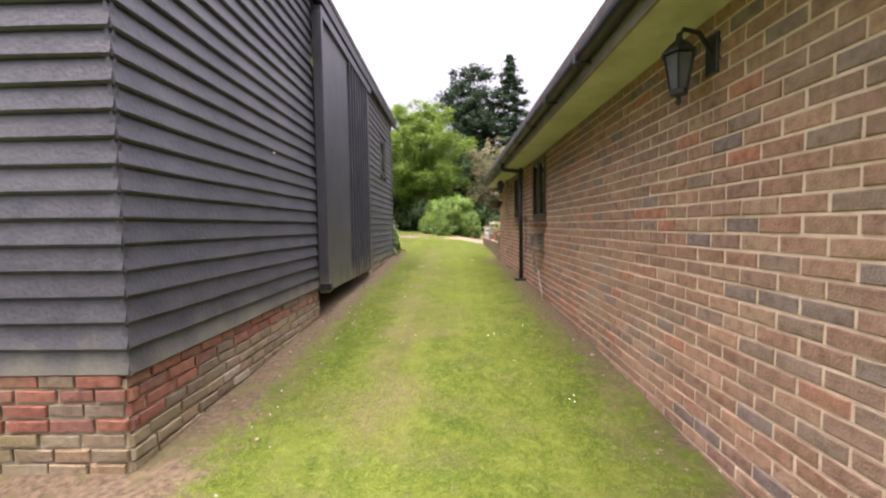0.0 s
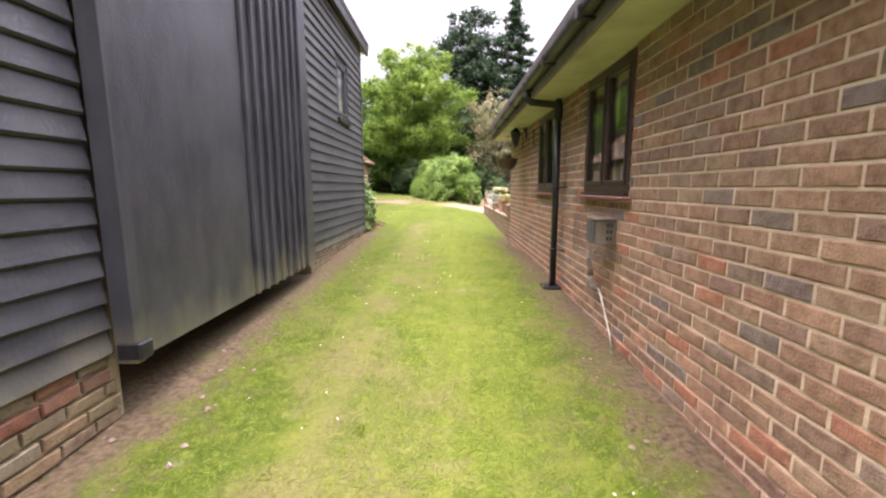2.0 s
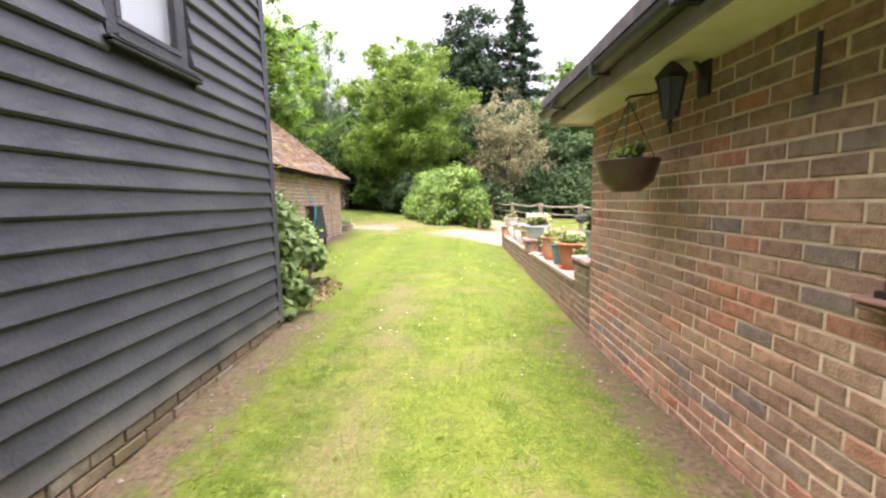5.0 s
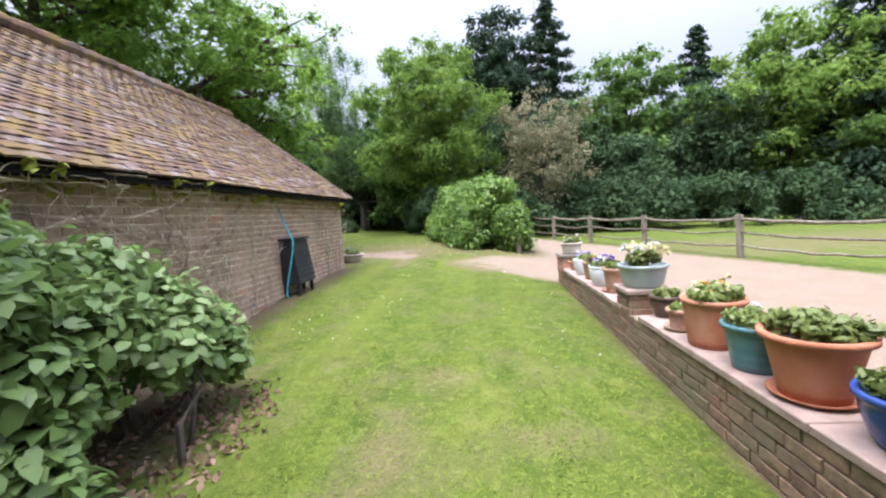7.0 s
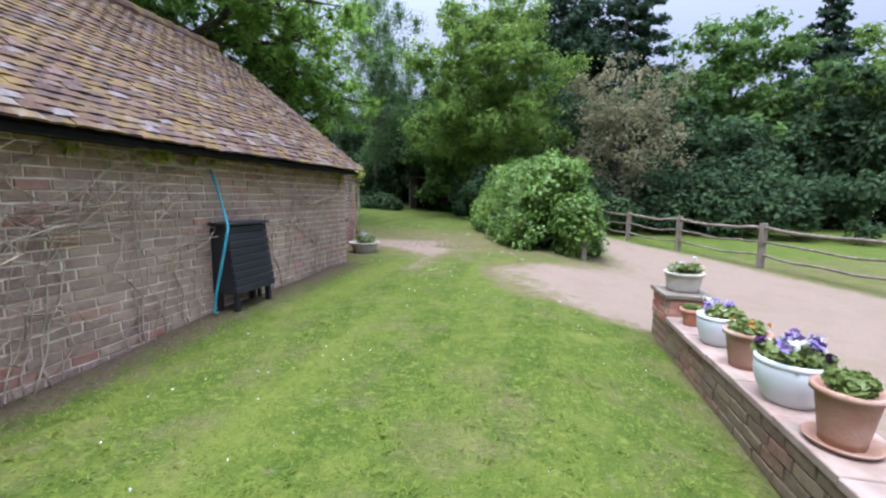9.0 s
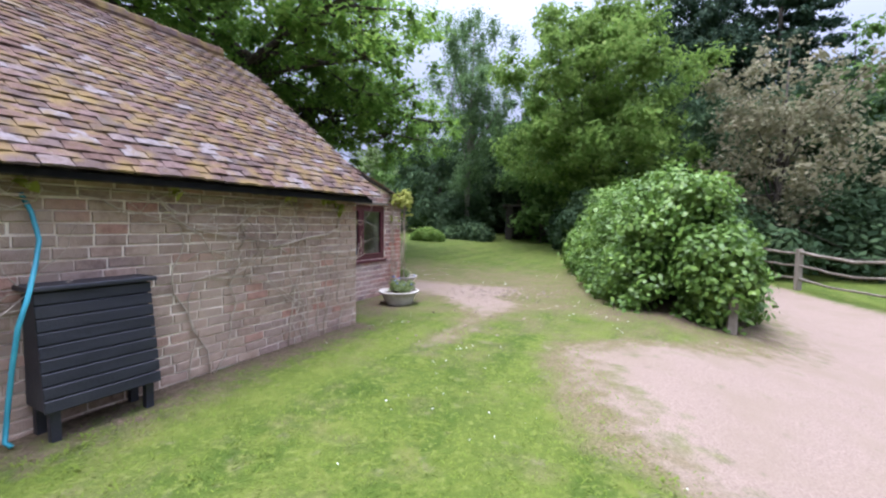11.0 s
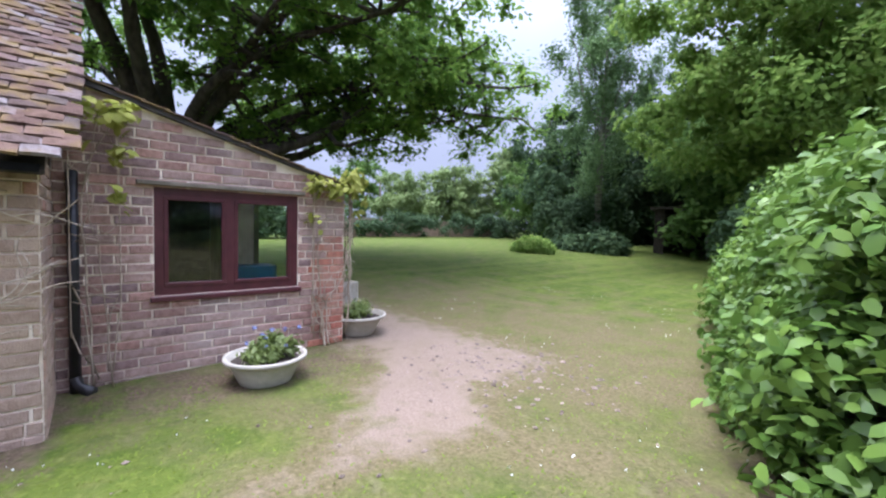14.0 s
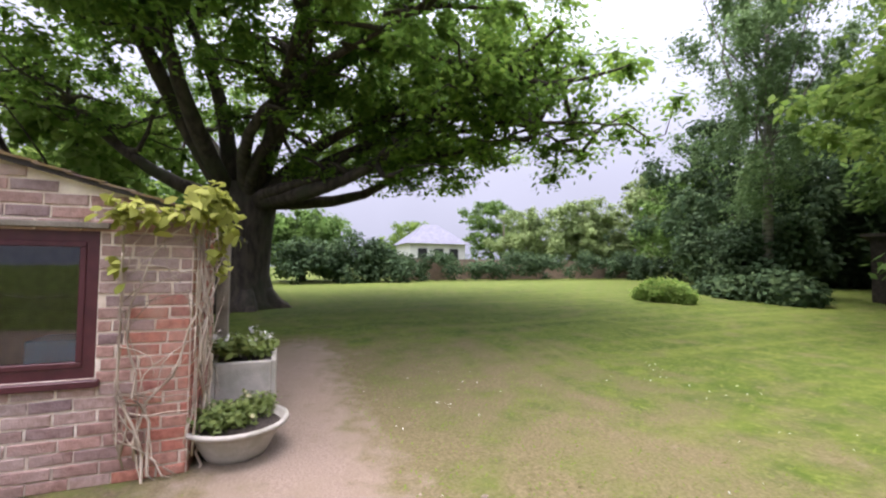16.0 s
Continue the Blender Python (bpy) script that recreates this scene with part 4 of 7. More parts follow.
def make_tree(name, label, x, y, top, width, leaf, bark, seed, n=14000, size=0.16, low=0.25, trunk=0.22, shape="round", clump=1.0, nclump=40, droop=0.0, limbs=9, base=None):
    rng = np.random.default_rng(seed)
    z0 = gz(x, y) - 0.1 if base is None else base
    h = top - z0
    t = thing(name, label, "tree", (x, y, z0))
    bm = bmesh.new()
    lean = rng.normal(size=2) * 0.03 * h
    spine = [(0, 0, 0), (lean[0] * 0.3, lean[1] * 0.3, h * 0.3), (lean[0] * 0.7, lean[1] * 0.7, h * 0.6), (lean[0], lean[1], h * 0.95)]
    tube(bm, spine, [trunk * 1.25, trunk * 0.85, trunk * 0.5, trunk * 0.08], 9)
    if shape == "cone":
        cs, rs = [], []
        for k in range(nclump):
            f = low + (1 - low) * (k + rng.random()) / nclump
            rad = width * (1 - f) ** 0.85 / (1 - low) ** 0.85 + 0.12
            ang = k * 2.4 + rng.random()
            for q in (0.35, 0.85):
                rr = rad * q * (0.8 + 0.4 * rng.random())
                cs.append((rr * math.cos(ang), rr * math.sin(ang), h * f - 0.12 * rr))
                rs.append(max(0.25, clump * (0.35 + 0.65 * (1 - f))))
            if k % 3 == 0:
                tube(bm, [(0, 0, h * f), (rad * math.cos(ang), rad * math.sin(ang), h * f - 0.15 * rad)], [trunk * 0.2, 0.02], 4)
        cs, rs = np.array(cs), np.array(rs)
        flat = 0.45
    else:
        c = (lean[0] * 0.6, lean[1] * 0.6, h * (low + 1) / 2)
        cs, rs = clumps(rng, c, (width, width, h * (1 - low) / 2), nclump * 6, clump * 0.62)
        cs[:, :2] *= (1.0 + 0.25 * np.sin(cs[:, 2:3] * 2.1 + seed))
        flat = 0.7
        for k in range(limbs):
            q = cs[rng.integers(len(cs))]
            s = h * (0.25 + 0.35 * rng.random())
            tube(bm, limb_path(rng, (lean[0] * 0.4, lean[1] * 0.4, min(s, q[2])), q), [trunk * 0.4, trunk * 0.32, trunk * 0.24, trunk * 0.16, trunk * 0.1, 0.02], 5)
    part("trunk", bm, bark, t, smooth=True)
    quads("crown", leaf_cloud(rng, cs, rs, int(n * 1.15), size, flat, droop, 0.15), leaf, t)
    return t


def make_oak():
    """The spreading oak beyond the lean-to."""
    rng = np.random.default_rng(21)
    x, y = -12.6, 22.3
    z0 = gz(x, y) - 0.1
    t = thing("oak_tree", "huge spreading oak with dark limbs and dense green leaves", "tree", (x, y, z0))
    bm = bmesh.new()
    tube(bm, [(0, 0, 0), (0, 0, 0.35), (0.02, 0, 1.0), (0, 0.05, 2.0), (0, 0.1, 3.2)], [1.15, 0.86, 0.7, 0.68, 0.8], 14)
    for k in range(7):
        a = k * math.tau / 7 + 0.3
        tube(bm, [(0.5 * math.cos(a), 0.5 * math.sin(a), 0.55), (1.0 * math.cos(a), 1.0 * math.sin(a), 0.15), (1.6 * math.cos(a), 1.6 * math.sin(a), -0.05)], [0.3, 0.2, 0.06], 6)
    ends = []
    main = [(5.0, 4.8, 4.8, 0.32), (6.4, 1.6, 6.2, 0.34), (2.5, 6.5, 6.0, 0.32), (3.6, -4.5, 6.6, 0.36), (-1.0, -6.5, 5.2, 0.3), (-6.0, -2.0, 6.0, 0.3), (-5.0, 4.5, 5.5, 0.3), (1.0, 2.0, 11.8, 0.36), (4.0, 6.6, 5.0, 0.26), (6.0, -1.5, 8.5, 0.3), (1.5, -3.0, 11.4, 0.3), (3.5, 4.0, 8.8, 0.3), (5.7, 3.6, 5.6, 0.26), (-2, 7.5, 5.0, 0.26), (3.6, 7.7, 3.7, 0.22), (4.4, 6.8, 4.0, 0.22)]
    for ex, ey, ez, r in main:
        p = limb_path(rng, (0.25 * np.sign(ex), 0.2 * np.sign(ey), 2.8), (ex, ey, ez + 0.3), 12, 0.36, 0.4)
        tube(bm, p, [max(0.025, r * 0.8 * (1 - 0.06 * k) ** 2.6) for k in range(12)], 8)
        for j in range(4, 12):
            for _ in range(3):
                g = np.array((1.3, 1.3, 0.7)) * (0.6 + 0.05 * j)
                q = np.array(p[j]) + np.clip(rng.normal(size=3), -1.3, 1.3) * g + np.array((0, 0, 0.35))
                path = limb_path(rng, p[j], q, 6, 0.8)
                tube(bm, path, [max(0.012, r * 0.24 * (1 - 0.18 * k)) for k in range(6)], 5)
                ends += [(path[-1], 0.62), (path[3], 0.4)]
        ends.append((p[-1], 0.9))
    part("trunk", bm, M_BARK, t, smooth=True)
    cs = [e[0] for e in ends if e[0][2] > 2.5]
    rs = [e[1] for e in ends if e[0][2] > 2.5]
    limb_ends = len(cs)
    extra, er = clumps(rng, (0.5, 0.8, 8.6), (8.0, 8.2, 5.6), 210, 0.85)
    for c, r in zip(extra, er):
        if c[2] > 5.0 and np.hypot(c[0], c[1]) + 0.9 * (c[2] - 5.0) > 4.0:
            cs.append(tuple(c))
            rs.append(r)
    south, sr = clumps(rng, (2.5, -3.0, 9.2), (5.5, 4.2, 4.2), 115, 0.8)
    cs += [tuple(c) for c in south]
    rs += list(sr)
    low, lr = clumps(rng, (5.2, 2.6, 6.2), (3.6, 5.4, 2.2), 60, 0.55)
    cs += [tuple(c) for c in low]
    rs += list(lr)
    top, tr = clumps(rng, (1.0, 2.5, 8.6), (4.6, 5.0, 2.6), 50, 0.7)
    cs, rs = np.array(cs + [tuple(c) for c in top]), np.array(rs + list(tr))
    # the crown draws in towards the top and on its north-east side
    keep = cs[:, 0] + 0.33 * (cs[:, 1] - 1.7) + 0.6 * rs < 8.0 - 0.95 * np.clip(cs[:, 2] - 7.6, 0, 9)
    keep[:limb_ends] |= cs[:limb_ends, 2] < 8.0
    quads("crown", leaf_cloud(rng, cs[keep], rs[keep], 182000, 0.07, 0.5, 0.2, 0.1, 1.6), M_OAK, t)
    return t


make_oak()
make_tree("silver_birch", "tall silver birch with fine drooping grey-green foliage", -10.1, 38.6, 14.6, 2.5, M_BIRCH, M_BIRCHBARK, 3, 30000, 0.066, 0.2, 0.15, clump=1.0, nclump=20, droop=0.8, limbs=18)
make_tree("lime_tree", "bright spring-green broadleaf tree above the hedge", -2.3, 35.0, 11.7, 3.6, M_LIME, M_BARK, 5, 60000, 0.09, 0.17, 0.2, clump=1.0, nclump=60)
make_tree("hazel_tree", "sparse fawn-leaved small tree beside the drive", 3.6, 34.0, 8.6, 2.5, M_BLOSSOM, M_BARK, 6, 9000, 0.085, 0.15, 0.12, clump=0.8, nclump=46, limbs=24)
make_tree("pine_tree", "tall dark green pine rising over the wood", 2.4, 50.0, 20.6, 3.7, M_FIR, M_BARK, 7, 46000, 0.15, 0.15, 0.3, clump=1.5, nclump=60)
make_tree("fir_tree", "tall narrow dark fir with pointed top", 7.0, 49.5, 21.0, 5.6, M_FIR, M_BARK, 8, 42000, 0.16, 0.05, 0.3, "cone", 1.3, 110)
make_tree("beech_tree", "broad mid-green tree at the wood edge", 12.0, 44.0, 13.6, 4.6, M_MID, M_BARK, 9, 22000, 0.17, 0.02, 0.25, clump=1.3, nclump=60)
make_tree("spruce_tree", "slim dark spruce with pointed top", 18.4, 47.0, 15.8, 5.0, M_FIR, M_BARK, 10, 32000, 0.15, 0.03, 0.25, "cone", 1.3, 90)
make_tree("sycamore_tree", "big yellow-green tree with layered boughs", 22.0, 41.5, 14.4, 5.6, M_LIME, M_BARK, 11, 30000, 0.18, 0.05, 0.3, clump=1.4, nclump=70)
make_tree("cedar_tree", "wide blue-dark cedar beyond the paddock", 27.0, 40.5, 19.5, 7.5, M_FIR, M_BARK, 12, 40000, 0.19, 0.02, 0.4, "cone", 1.7, 90)
make_tree("ash_tree", "mid-green tree closing the wood", -6.0, 44.0, 11.0, 3.6, M_MID, M_BARK, 13, 18000, 0.16, 0.05, 0.2, clump=1.2, nclump=50)
for bx, by, top, wd, leafm, sd in ((-4.4, 40.0, 8.6, 3.2, M_MID, 31), (0.8, 42.0, 10.0, 3.6, M_DEEP, 32), (6.0, 40.5, 9.0, 3.4, M_DEEP, 33), (9.0, 38.0, 6.4, 3.2, M_DEEP, 34), (16.0, 41.0, 9.6, 4.0, M_DEEP, 35), (27.0, 36.0, 9.0, 4.6, M_MID, 36), (34.0, 30.0, 13.0, 5.5, M_DEEP, 37), (-15.5, 45.0, 10.5, 4.0, M_DEEP, 38), (-9.5, 47.0, 11.5, 4.5, M_DEEP, 39), (-18.5, 48.0, 9.0, 4.0, M_MID, 40)):
    make_tree("broadleaf_tree", "dense broadleaf tree in the wood edge, leafy to the ground", bx, by, top, wd, leafm, M_BARK, sd, 15000, 0.15, 0.0, 0.18, clump=1.2, nclump=40)

for bx, by, top, wd, sd in ((-24, 56, 10, 5.0, 61), (-15, 57, 12, 5.5, 62), (-6, 56, 12, 5.5, 63), (4, 58, 11, 5.5, 64), (14, 55, 11, 5.5, 65), (25, 50, 11, 5.5, 66), (38, 40, 12, 6.0, 67), (44, 26, 12, 6.0, 68), (-12.5, 50, 6.5, 4.0, 69), (-3.5, 49, 6.5, 4.0, 70)):
    make_tree("woodland_tree", "dark tree deep in the wood", bx, by, top, wd, M_DEEP, M_BARK, sd, 13000, 0.2, 0.0, 0.25, clump=1.6, nclump=34)


def make_shrub(name, label, centres, radii, leafm, n, size, seed, flat=0.8, stems=8, shell=0.4, category="shrub", twig=M_BARK):
    rng = np.random.default_rng(seed)
    c = np.array(centres, float)
    at = (float(c[:, 0].mean()), float(c[:, 1].mean()), gz(c[:, 0].mean(), c[:, 1].mean()))
    t = thing(name, label, category, at)
    rel = c - np.array(at)
    for k in range(stems):
        q = rel[rng.integers(len(rel))] + rng.normal(size=3) * 0.1
        bm = tube(bmesh.new(), limb_path(rng, (q[0] * 0.5 + rng.normal() * 0.1, q[1] * 0.7 + rng.normal() * 0.1, -0.05), q, 5, 0.5), [0.025, 0.02, 0.016, 0.012, 0.006], 5)
        part("stem", bm, twig, t)
    (curled if size < 0.058 else quads)("foliage", leaf_cloud(rng, rel, np.array(radii), n, size, flat, 0.0, shell), leafm, t)
    return t


def hedge_clumps(rng, spine, half, z_low, height, n, r):
    """Clump centres in a hedge of rounded section along a line of plan points."""
    pts, cs, rs = np.array(spine, float), [], []
    for _ in range(n):
        k = rng.random() * (len(pts) - 1)
        i = int(k)
        p = pts[i] + (pts[i + 1] - pts[i]) * (k - i)
        d = pts[i + 1] - pts[i]
        d = np.array((-d[1], d[0])) / np.linalg.norm(d)
        a = rng.uniform(0, math.pi)
        w = half * math.cos(a) * (0.35 + 0.7 * rng.random() ** 0.5)
        h = height * (0.07 + 0.85 * math.sin(a) ** 0.7 * (0.55 + 0.45 * rng.random()))
        x, y = p + d * w
        cs.append((x, y, z_low(x, y) + h))
        rs.append(r * (0.7 + 0.6 * rng.random()))
    return cs, rs


rng0 = np.random.default_rng(77)
hc, hr = hedge_clumps(rng0, [(0.68, 23.4), (-0.05, 26.0), (-1.1, 29.0)], 0.95, gz, 2.25, 330, 0.38)
lc, lr = hedge_clumps(rng0, [(0.6, 23.25), (-0.2, 25.8), (-1.2, 28.6)], 1.05, gz, 0.75, 150, 0.3)
ec, er = clumps(rng0, (0.85, 23.1, 1.3), (0.5, 0.34, 0.72), 46, 0.3)
hc, hr = list(hc) + list(lc) + [tuple(c) for c in ec], list(hr) + list(lr) + list(er)
make_shrub("laurel_hedge", "big rounded glossy green laurel hedge beside the drive", hc, hr, M_LAUREL, 150000, 0.045, 5, 0.9, 20, 0.3, "hedge")
hc, hr = hedge_clumps(rng0, [(-1.9, 31.8), (-2.8, 34.4), (-3.5, 36.8)], 1.0, gz, 2.4, 60, 0.5)
make_shrub("rhododendron", "dark leafy rhododendron under the trees", hc, hr, M_DEEP, 16000, 0.11, 6, 0.9, 10, 0.5)
hc, hr = hedge_clumps(rng0, [(1.5, 33.0), (5.0, 34.5), (9.0, 33.8), (14.0, 32.6), (20.0, 30.0), (27.0, 24.0)], 1.6, gz, 2.6, 120, 0.75)
make_shrub("rhododendron", "long dark bank of rhododendron behind the paddock", hc, hr, M_DEEP, 34000, 0.12, 7, 0.85, 16, 0.5)
make_shrub("hydrangea", "large pale-green hydrangea bush sprawling from the barn corner", [(-2.0, 12.05, 1.6), (-2.3, 12.3, 1.72), (-2.65, 12.6, 1.72), (-2.2, 12.7, 1.58), (-1.95, 12.5, 1.42), (-2.4, 13.1, 1.5), (-2.1, 13.2, 1.3), (-1.95, 12.95, 1.15), (-2.1, 13.55, 1.1), (-1.92, 13.45, 0.98), (-1.9, 12.1, 1.3), (-1.98, 12.35, 1.12), (-2.75, 13.3, 1.45), (-2.95, 12.8, 1.6), (-2.6, 13.7, 1.15), (-3.0, 13.4, 1.2), (-2.4, 12.6, 1.2), (-1.78, 11.98, 0.95), (-1.68, 12.02, 0.84), (-1.8, 11.86, 0.7), (-1.7, 11.84, 0.64), (-1.85, 12.1, 1.08), (-1.62, 12.08, 0.74)], [0.3, 0.34, 0.34, 0.32, 0.28, 0.36, 0.32, 0.26, 0.3, 0.22, 0.26, 0.24, 0.36, 0.36, 0.32, 0.34, 0.34, 0.2, 0.17, 0.14, 0.13, 0.2, 0.13], M_SHRUB, 15500, 0.046, 8, 0.95, 18, 0.3)

# the far side of the lawn
hc, hr = hedge_clumps(rng0, [(-27, 15), (-27.5, 22), (-27, 30.5)], 1.7, gz, 3.0, 80, 0.8)
make_shrub("dark_hedge", "dark overgrown hedge at the far side of the lawn", hc, hr, M_DEEP, 26000, 0.13, 9, 0.9, 10, 0.5, "hedge")
hc, hr = hedge_clumps(rng0, [(-27, 27.5), (-27, 38), (-26, 46), (-21, 51)], 1.2, gz, 1.9, 110, 0.6)
make_shrub("low_hedge", "low mixed hedge in front of the far fence", hc, hr, M_DEEP, 20000, 0.11, 10, 0.9, 8, 0.5, "hedge")
for bx, by, top, wd, lm, sd, nm, lb in ((-36, 46, 8.0, 3.4, M_WILLOW, 51, "willow_tree", "pale grey-green willow beyond the far fence"), (-30, 47.5, 8.2, 3.0, M_WILLOW, 52, "willow_tree", "pale grey-green willow beyond the far fence"), (-27, 52, 10.0, 3.2, M_WILLOW, 53, "willow_tree", "pale grey-green willow beyond the far fence"), (-52, 50, 12.0, 4.4, M_MID, 54, "field_tree", "round mid-green tree beyond the house"), (-60, 41, 9.0, 4.0, M_LIME, 55, "field_tree", "round bright-green tree beyond the house"), (-31, 24.5, 6.0, 3.0, M_MID, 56, "thorn_tree", "bushy thorn tree at the far side of the lawn"), (-16, 17.5, 7.4, 3.6, M_LIME, 57, "field_maple", "bright green bushy tree behind the lean-to"), (-24, 16, 9.5, 4.0, M_MID, 58, "field_maple", "bushy green tree behind the lean-to"), (-44, 62, 9, 5.0, M_DEEP, 59, "field_tree", "distant dark green tree"), (-60, 20, 10, 5.0, M_DEEP, 60, "field_tree", "distant dark green tree")):
    make_tree(nm, lb, bx, by, top, wd, lm, M_BARK, sd, 11000, 0.17, 0.05, 0.2, clump=1.1, nclump=30)
make_shrub("grass_tussock", "low bright green tussock on the lawn edge", [(px, py, gz(px, py) + pz) for px, py, pz in ((-10.2, 33.4, 0.15), (-9.4, 33.6, 0.17), (-9.8, 33.3, 0.3), (-9.85, 33.8, 0.28))], [0.5, 0.5, 0.55, 0.5], M_LIME, 9000, 0.06, 11, 0.7, 4)
make_shrub("flower_bed_shrub", "bluish-green low shrubs under the birch", [(-9.7, 36.6, 1.4), (-8.9, 36.9, 1.5), (-8.4, 37.0, 1.4), (-10.4, 37.0, 1.4), (-11.1, 37.4, 1.4)], [0.8, 0.85, 0.75, 0.7, 0.7], M_DEEP, 9000, 0.1, 12, 0.8, 6)


def make_den():
    d = thing("garden_shed", "small dark open-fronted shed under the trees", "shed", (-7.1, 40.8, gz(-7.1, 40.8)))
    part("wall", boxes((-1.2, -0.8, -0.1, 0.0, -0.3, 2.1), (0.8, 1.9, -0.1, 0.0, -0.3, 2.1), (-1.2, -1.1, 0.0, 3.2, -0.3, 2.1), (1.8, 1.9, 0.0, 3.2, -0.3, 2.1), (-1.1, 1.8, 3.1, 3.2, -0.3, 2.1)), M_DARKTIMBER, d)
    part("roof", boxes((-1.4, 2.1, -0.35, 3.4, 2.103, 2.2)), M_DARKTIMBER, d)
    gate = part("gate", boxes(*[(0.85, 1.95, -0.18, -0.13, 0.12 + 0.24 * k, 0.2 + 0.24 * k) for k in range(4)], (0.85, 0.93, -0.13, -0.101, -0.2, 1.0), (1.85, 1.93, -0.13, -0.101, -0.2, 1.0)), M_TIMBER, d)
    tagged(gate, "pale weathered slatted gate")
    d.rotation_euler[2] = 0.34


make_den()
hc, hr = hedge_clumps(rng0, [(-9.2, 39.4), (-11.0, 39.0), (-13.5, 38.5)], 1.0, gz, 3.0, 50, 0.6)
make_shrub("holly_bush", "dark evergreen bushes beside the open shed", hc, hr, M_DEEP, 14000, 0.1, 61, 0.9, 8, 0.5)
hc, hr = hedge_clumps(rng0, [(-4.7, 40.9), (-3.2, 39.6)], 0.8, gz, 3.4, 40, 0.6)
make_shrub("holly_bush", "dark evergreen bushes beside the open shed", hc, hr, M_DEEP, 10000, 0.1, 62, 0.9, 8, 0.5)


def make_far_house():
    h = thing("far_house", "white rendered bungalow with pale grey hipped roof", "house", (-44.5, 38.4, 2.0))
    white = mat("white render", (0.62, 0.61, 0.58), (0.7, 0.69, 0.66), 2, 0.8, 0.1, 20)
    slate = mat("pale grey slate", (0.1, 0.105, 0.13), (0.14, 0.145, 0.175), 3, 0.6, 0.2, 20)
    part("wall", boxes((-2.7, 2.7, -3.1, 3.1, -1.5, 2.7)), white, h)
    bm = bmesh.new()
    lo = [bm.verts.new(p) for p in ((-3.1, -3.5, 2.6), (3.1, -3.5, 2.6), (3.1, 3.5, 2.6), (-3.1, 3.5, 2.6))]
    hi = [bm.verts.new(p) for p in ((0, -0.8, 4.9), (0, 0.8, 4.9))]
    for q in ((lo[0], lo[1], hi[0]), (lo[1], lo[2], hi[1], hi[0]), (lo[2], lo[3], hi[1]), (lo[3], lo[0], hi[0], hi[1]), (lo[3], lo[2], lo[1], lo[0])):
        bm.faces.new(q)
    part("roof", bm, slate, h)
    for y in (-3.2, -0.6, 1.8):
        part("window", boxes((2.703, 2.76, y * 0.7, y * 0.7 + 1.0, 1.0, 2.1)), M_BLACK, h)


make_far_house()


def make_far_fence():
    f = thing("panel_fence", "brown timber panel fence beyond the lawn", "fence", (-28.5, 31, 1.2))
    m = mat("brown fence boards", (0.16, 0.11, 0.075), (0.24, 0.17, 0.12), 6, 0.9, 0.3, 30, vary=0.15)
    for k in range(12):
        part("fence_panel", boxes((-0.02, 0.02, k * 1.9 + 0.05, k * 1.9 + 1.85, 0.05, 1.55)), m, f)
        part("fence_post", boxes((-0.05, 0.05, k * 1.9 - 0.05, k * 1.9 + 0.045, -0.3, 1.65)), m, f)


make_far_fence()


def make_telegraph_pole():
    p = thing("telegraph_pole", "slim grey wooden telegraph pole behind the far hedge", "pole", (-40, 45.2, 0.8))
    part("shaft", tube(bmesh.new(), [(0, 0, 0), (0, 0, 6.6)], [0.13, 0.1], 8), M_TIMBER, p)
    part("crossbar", boxes((-0.05, 0.05, -0.5, 0.5, 6.2, 6.3)), M_TIMBER, p)


make_telegraph_pole()

# ---- garden wall, pots ----
GX0, GX1, GTOP = 1.35, 1.72, 0.845


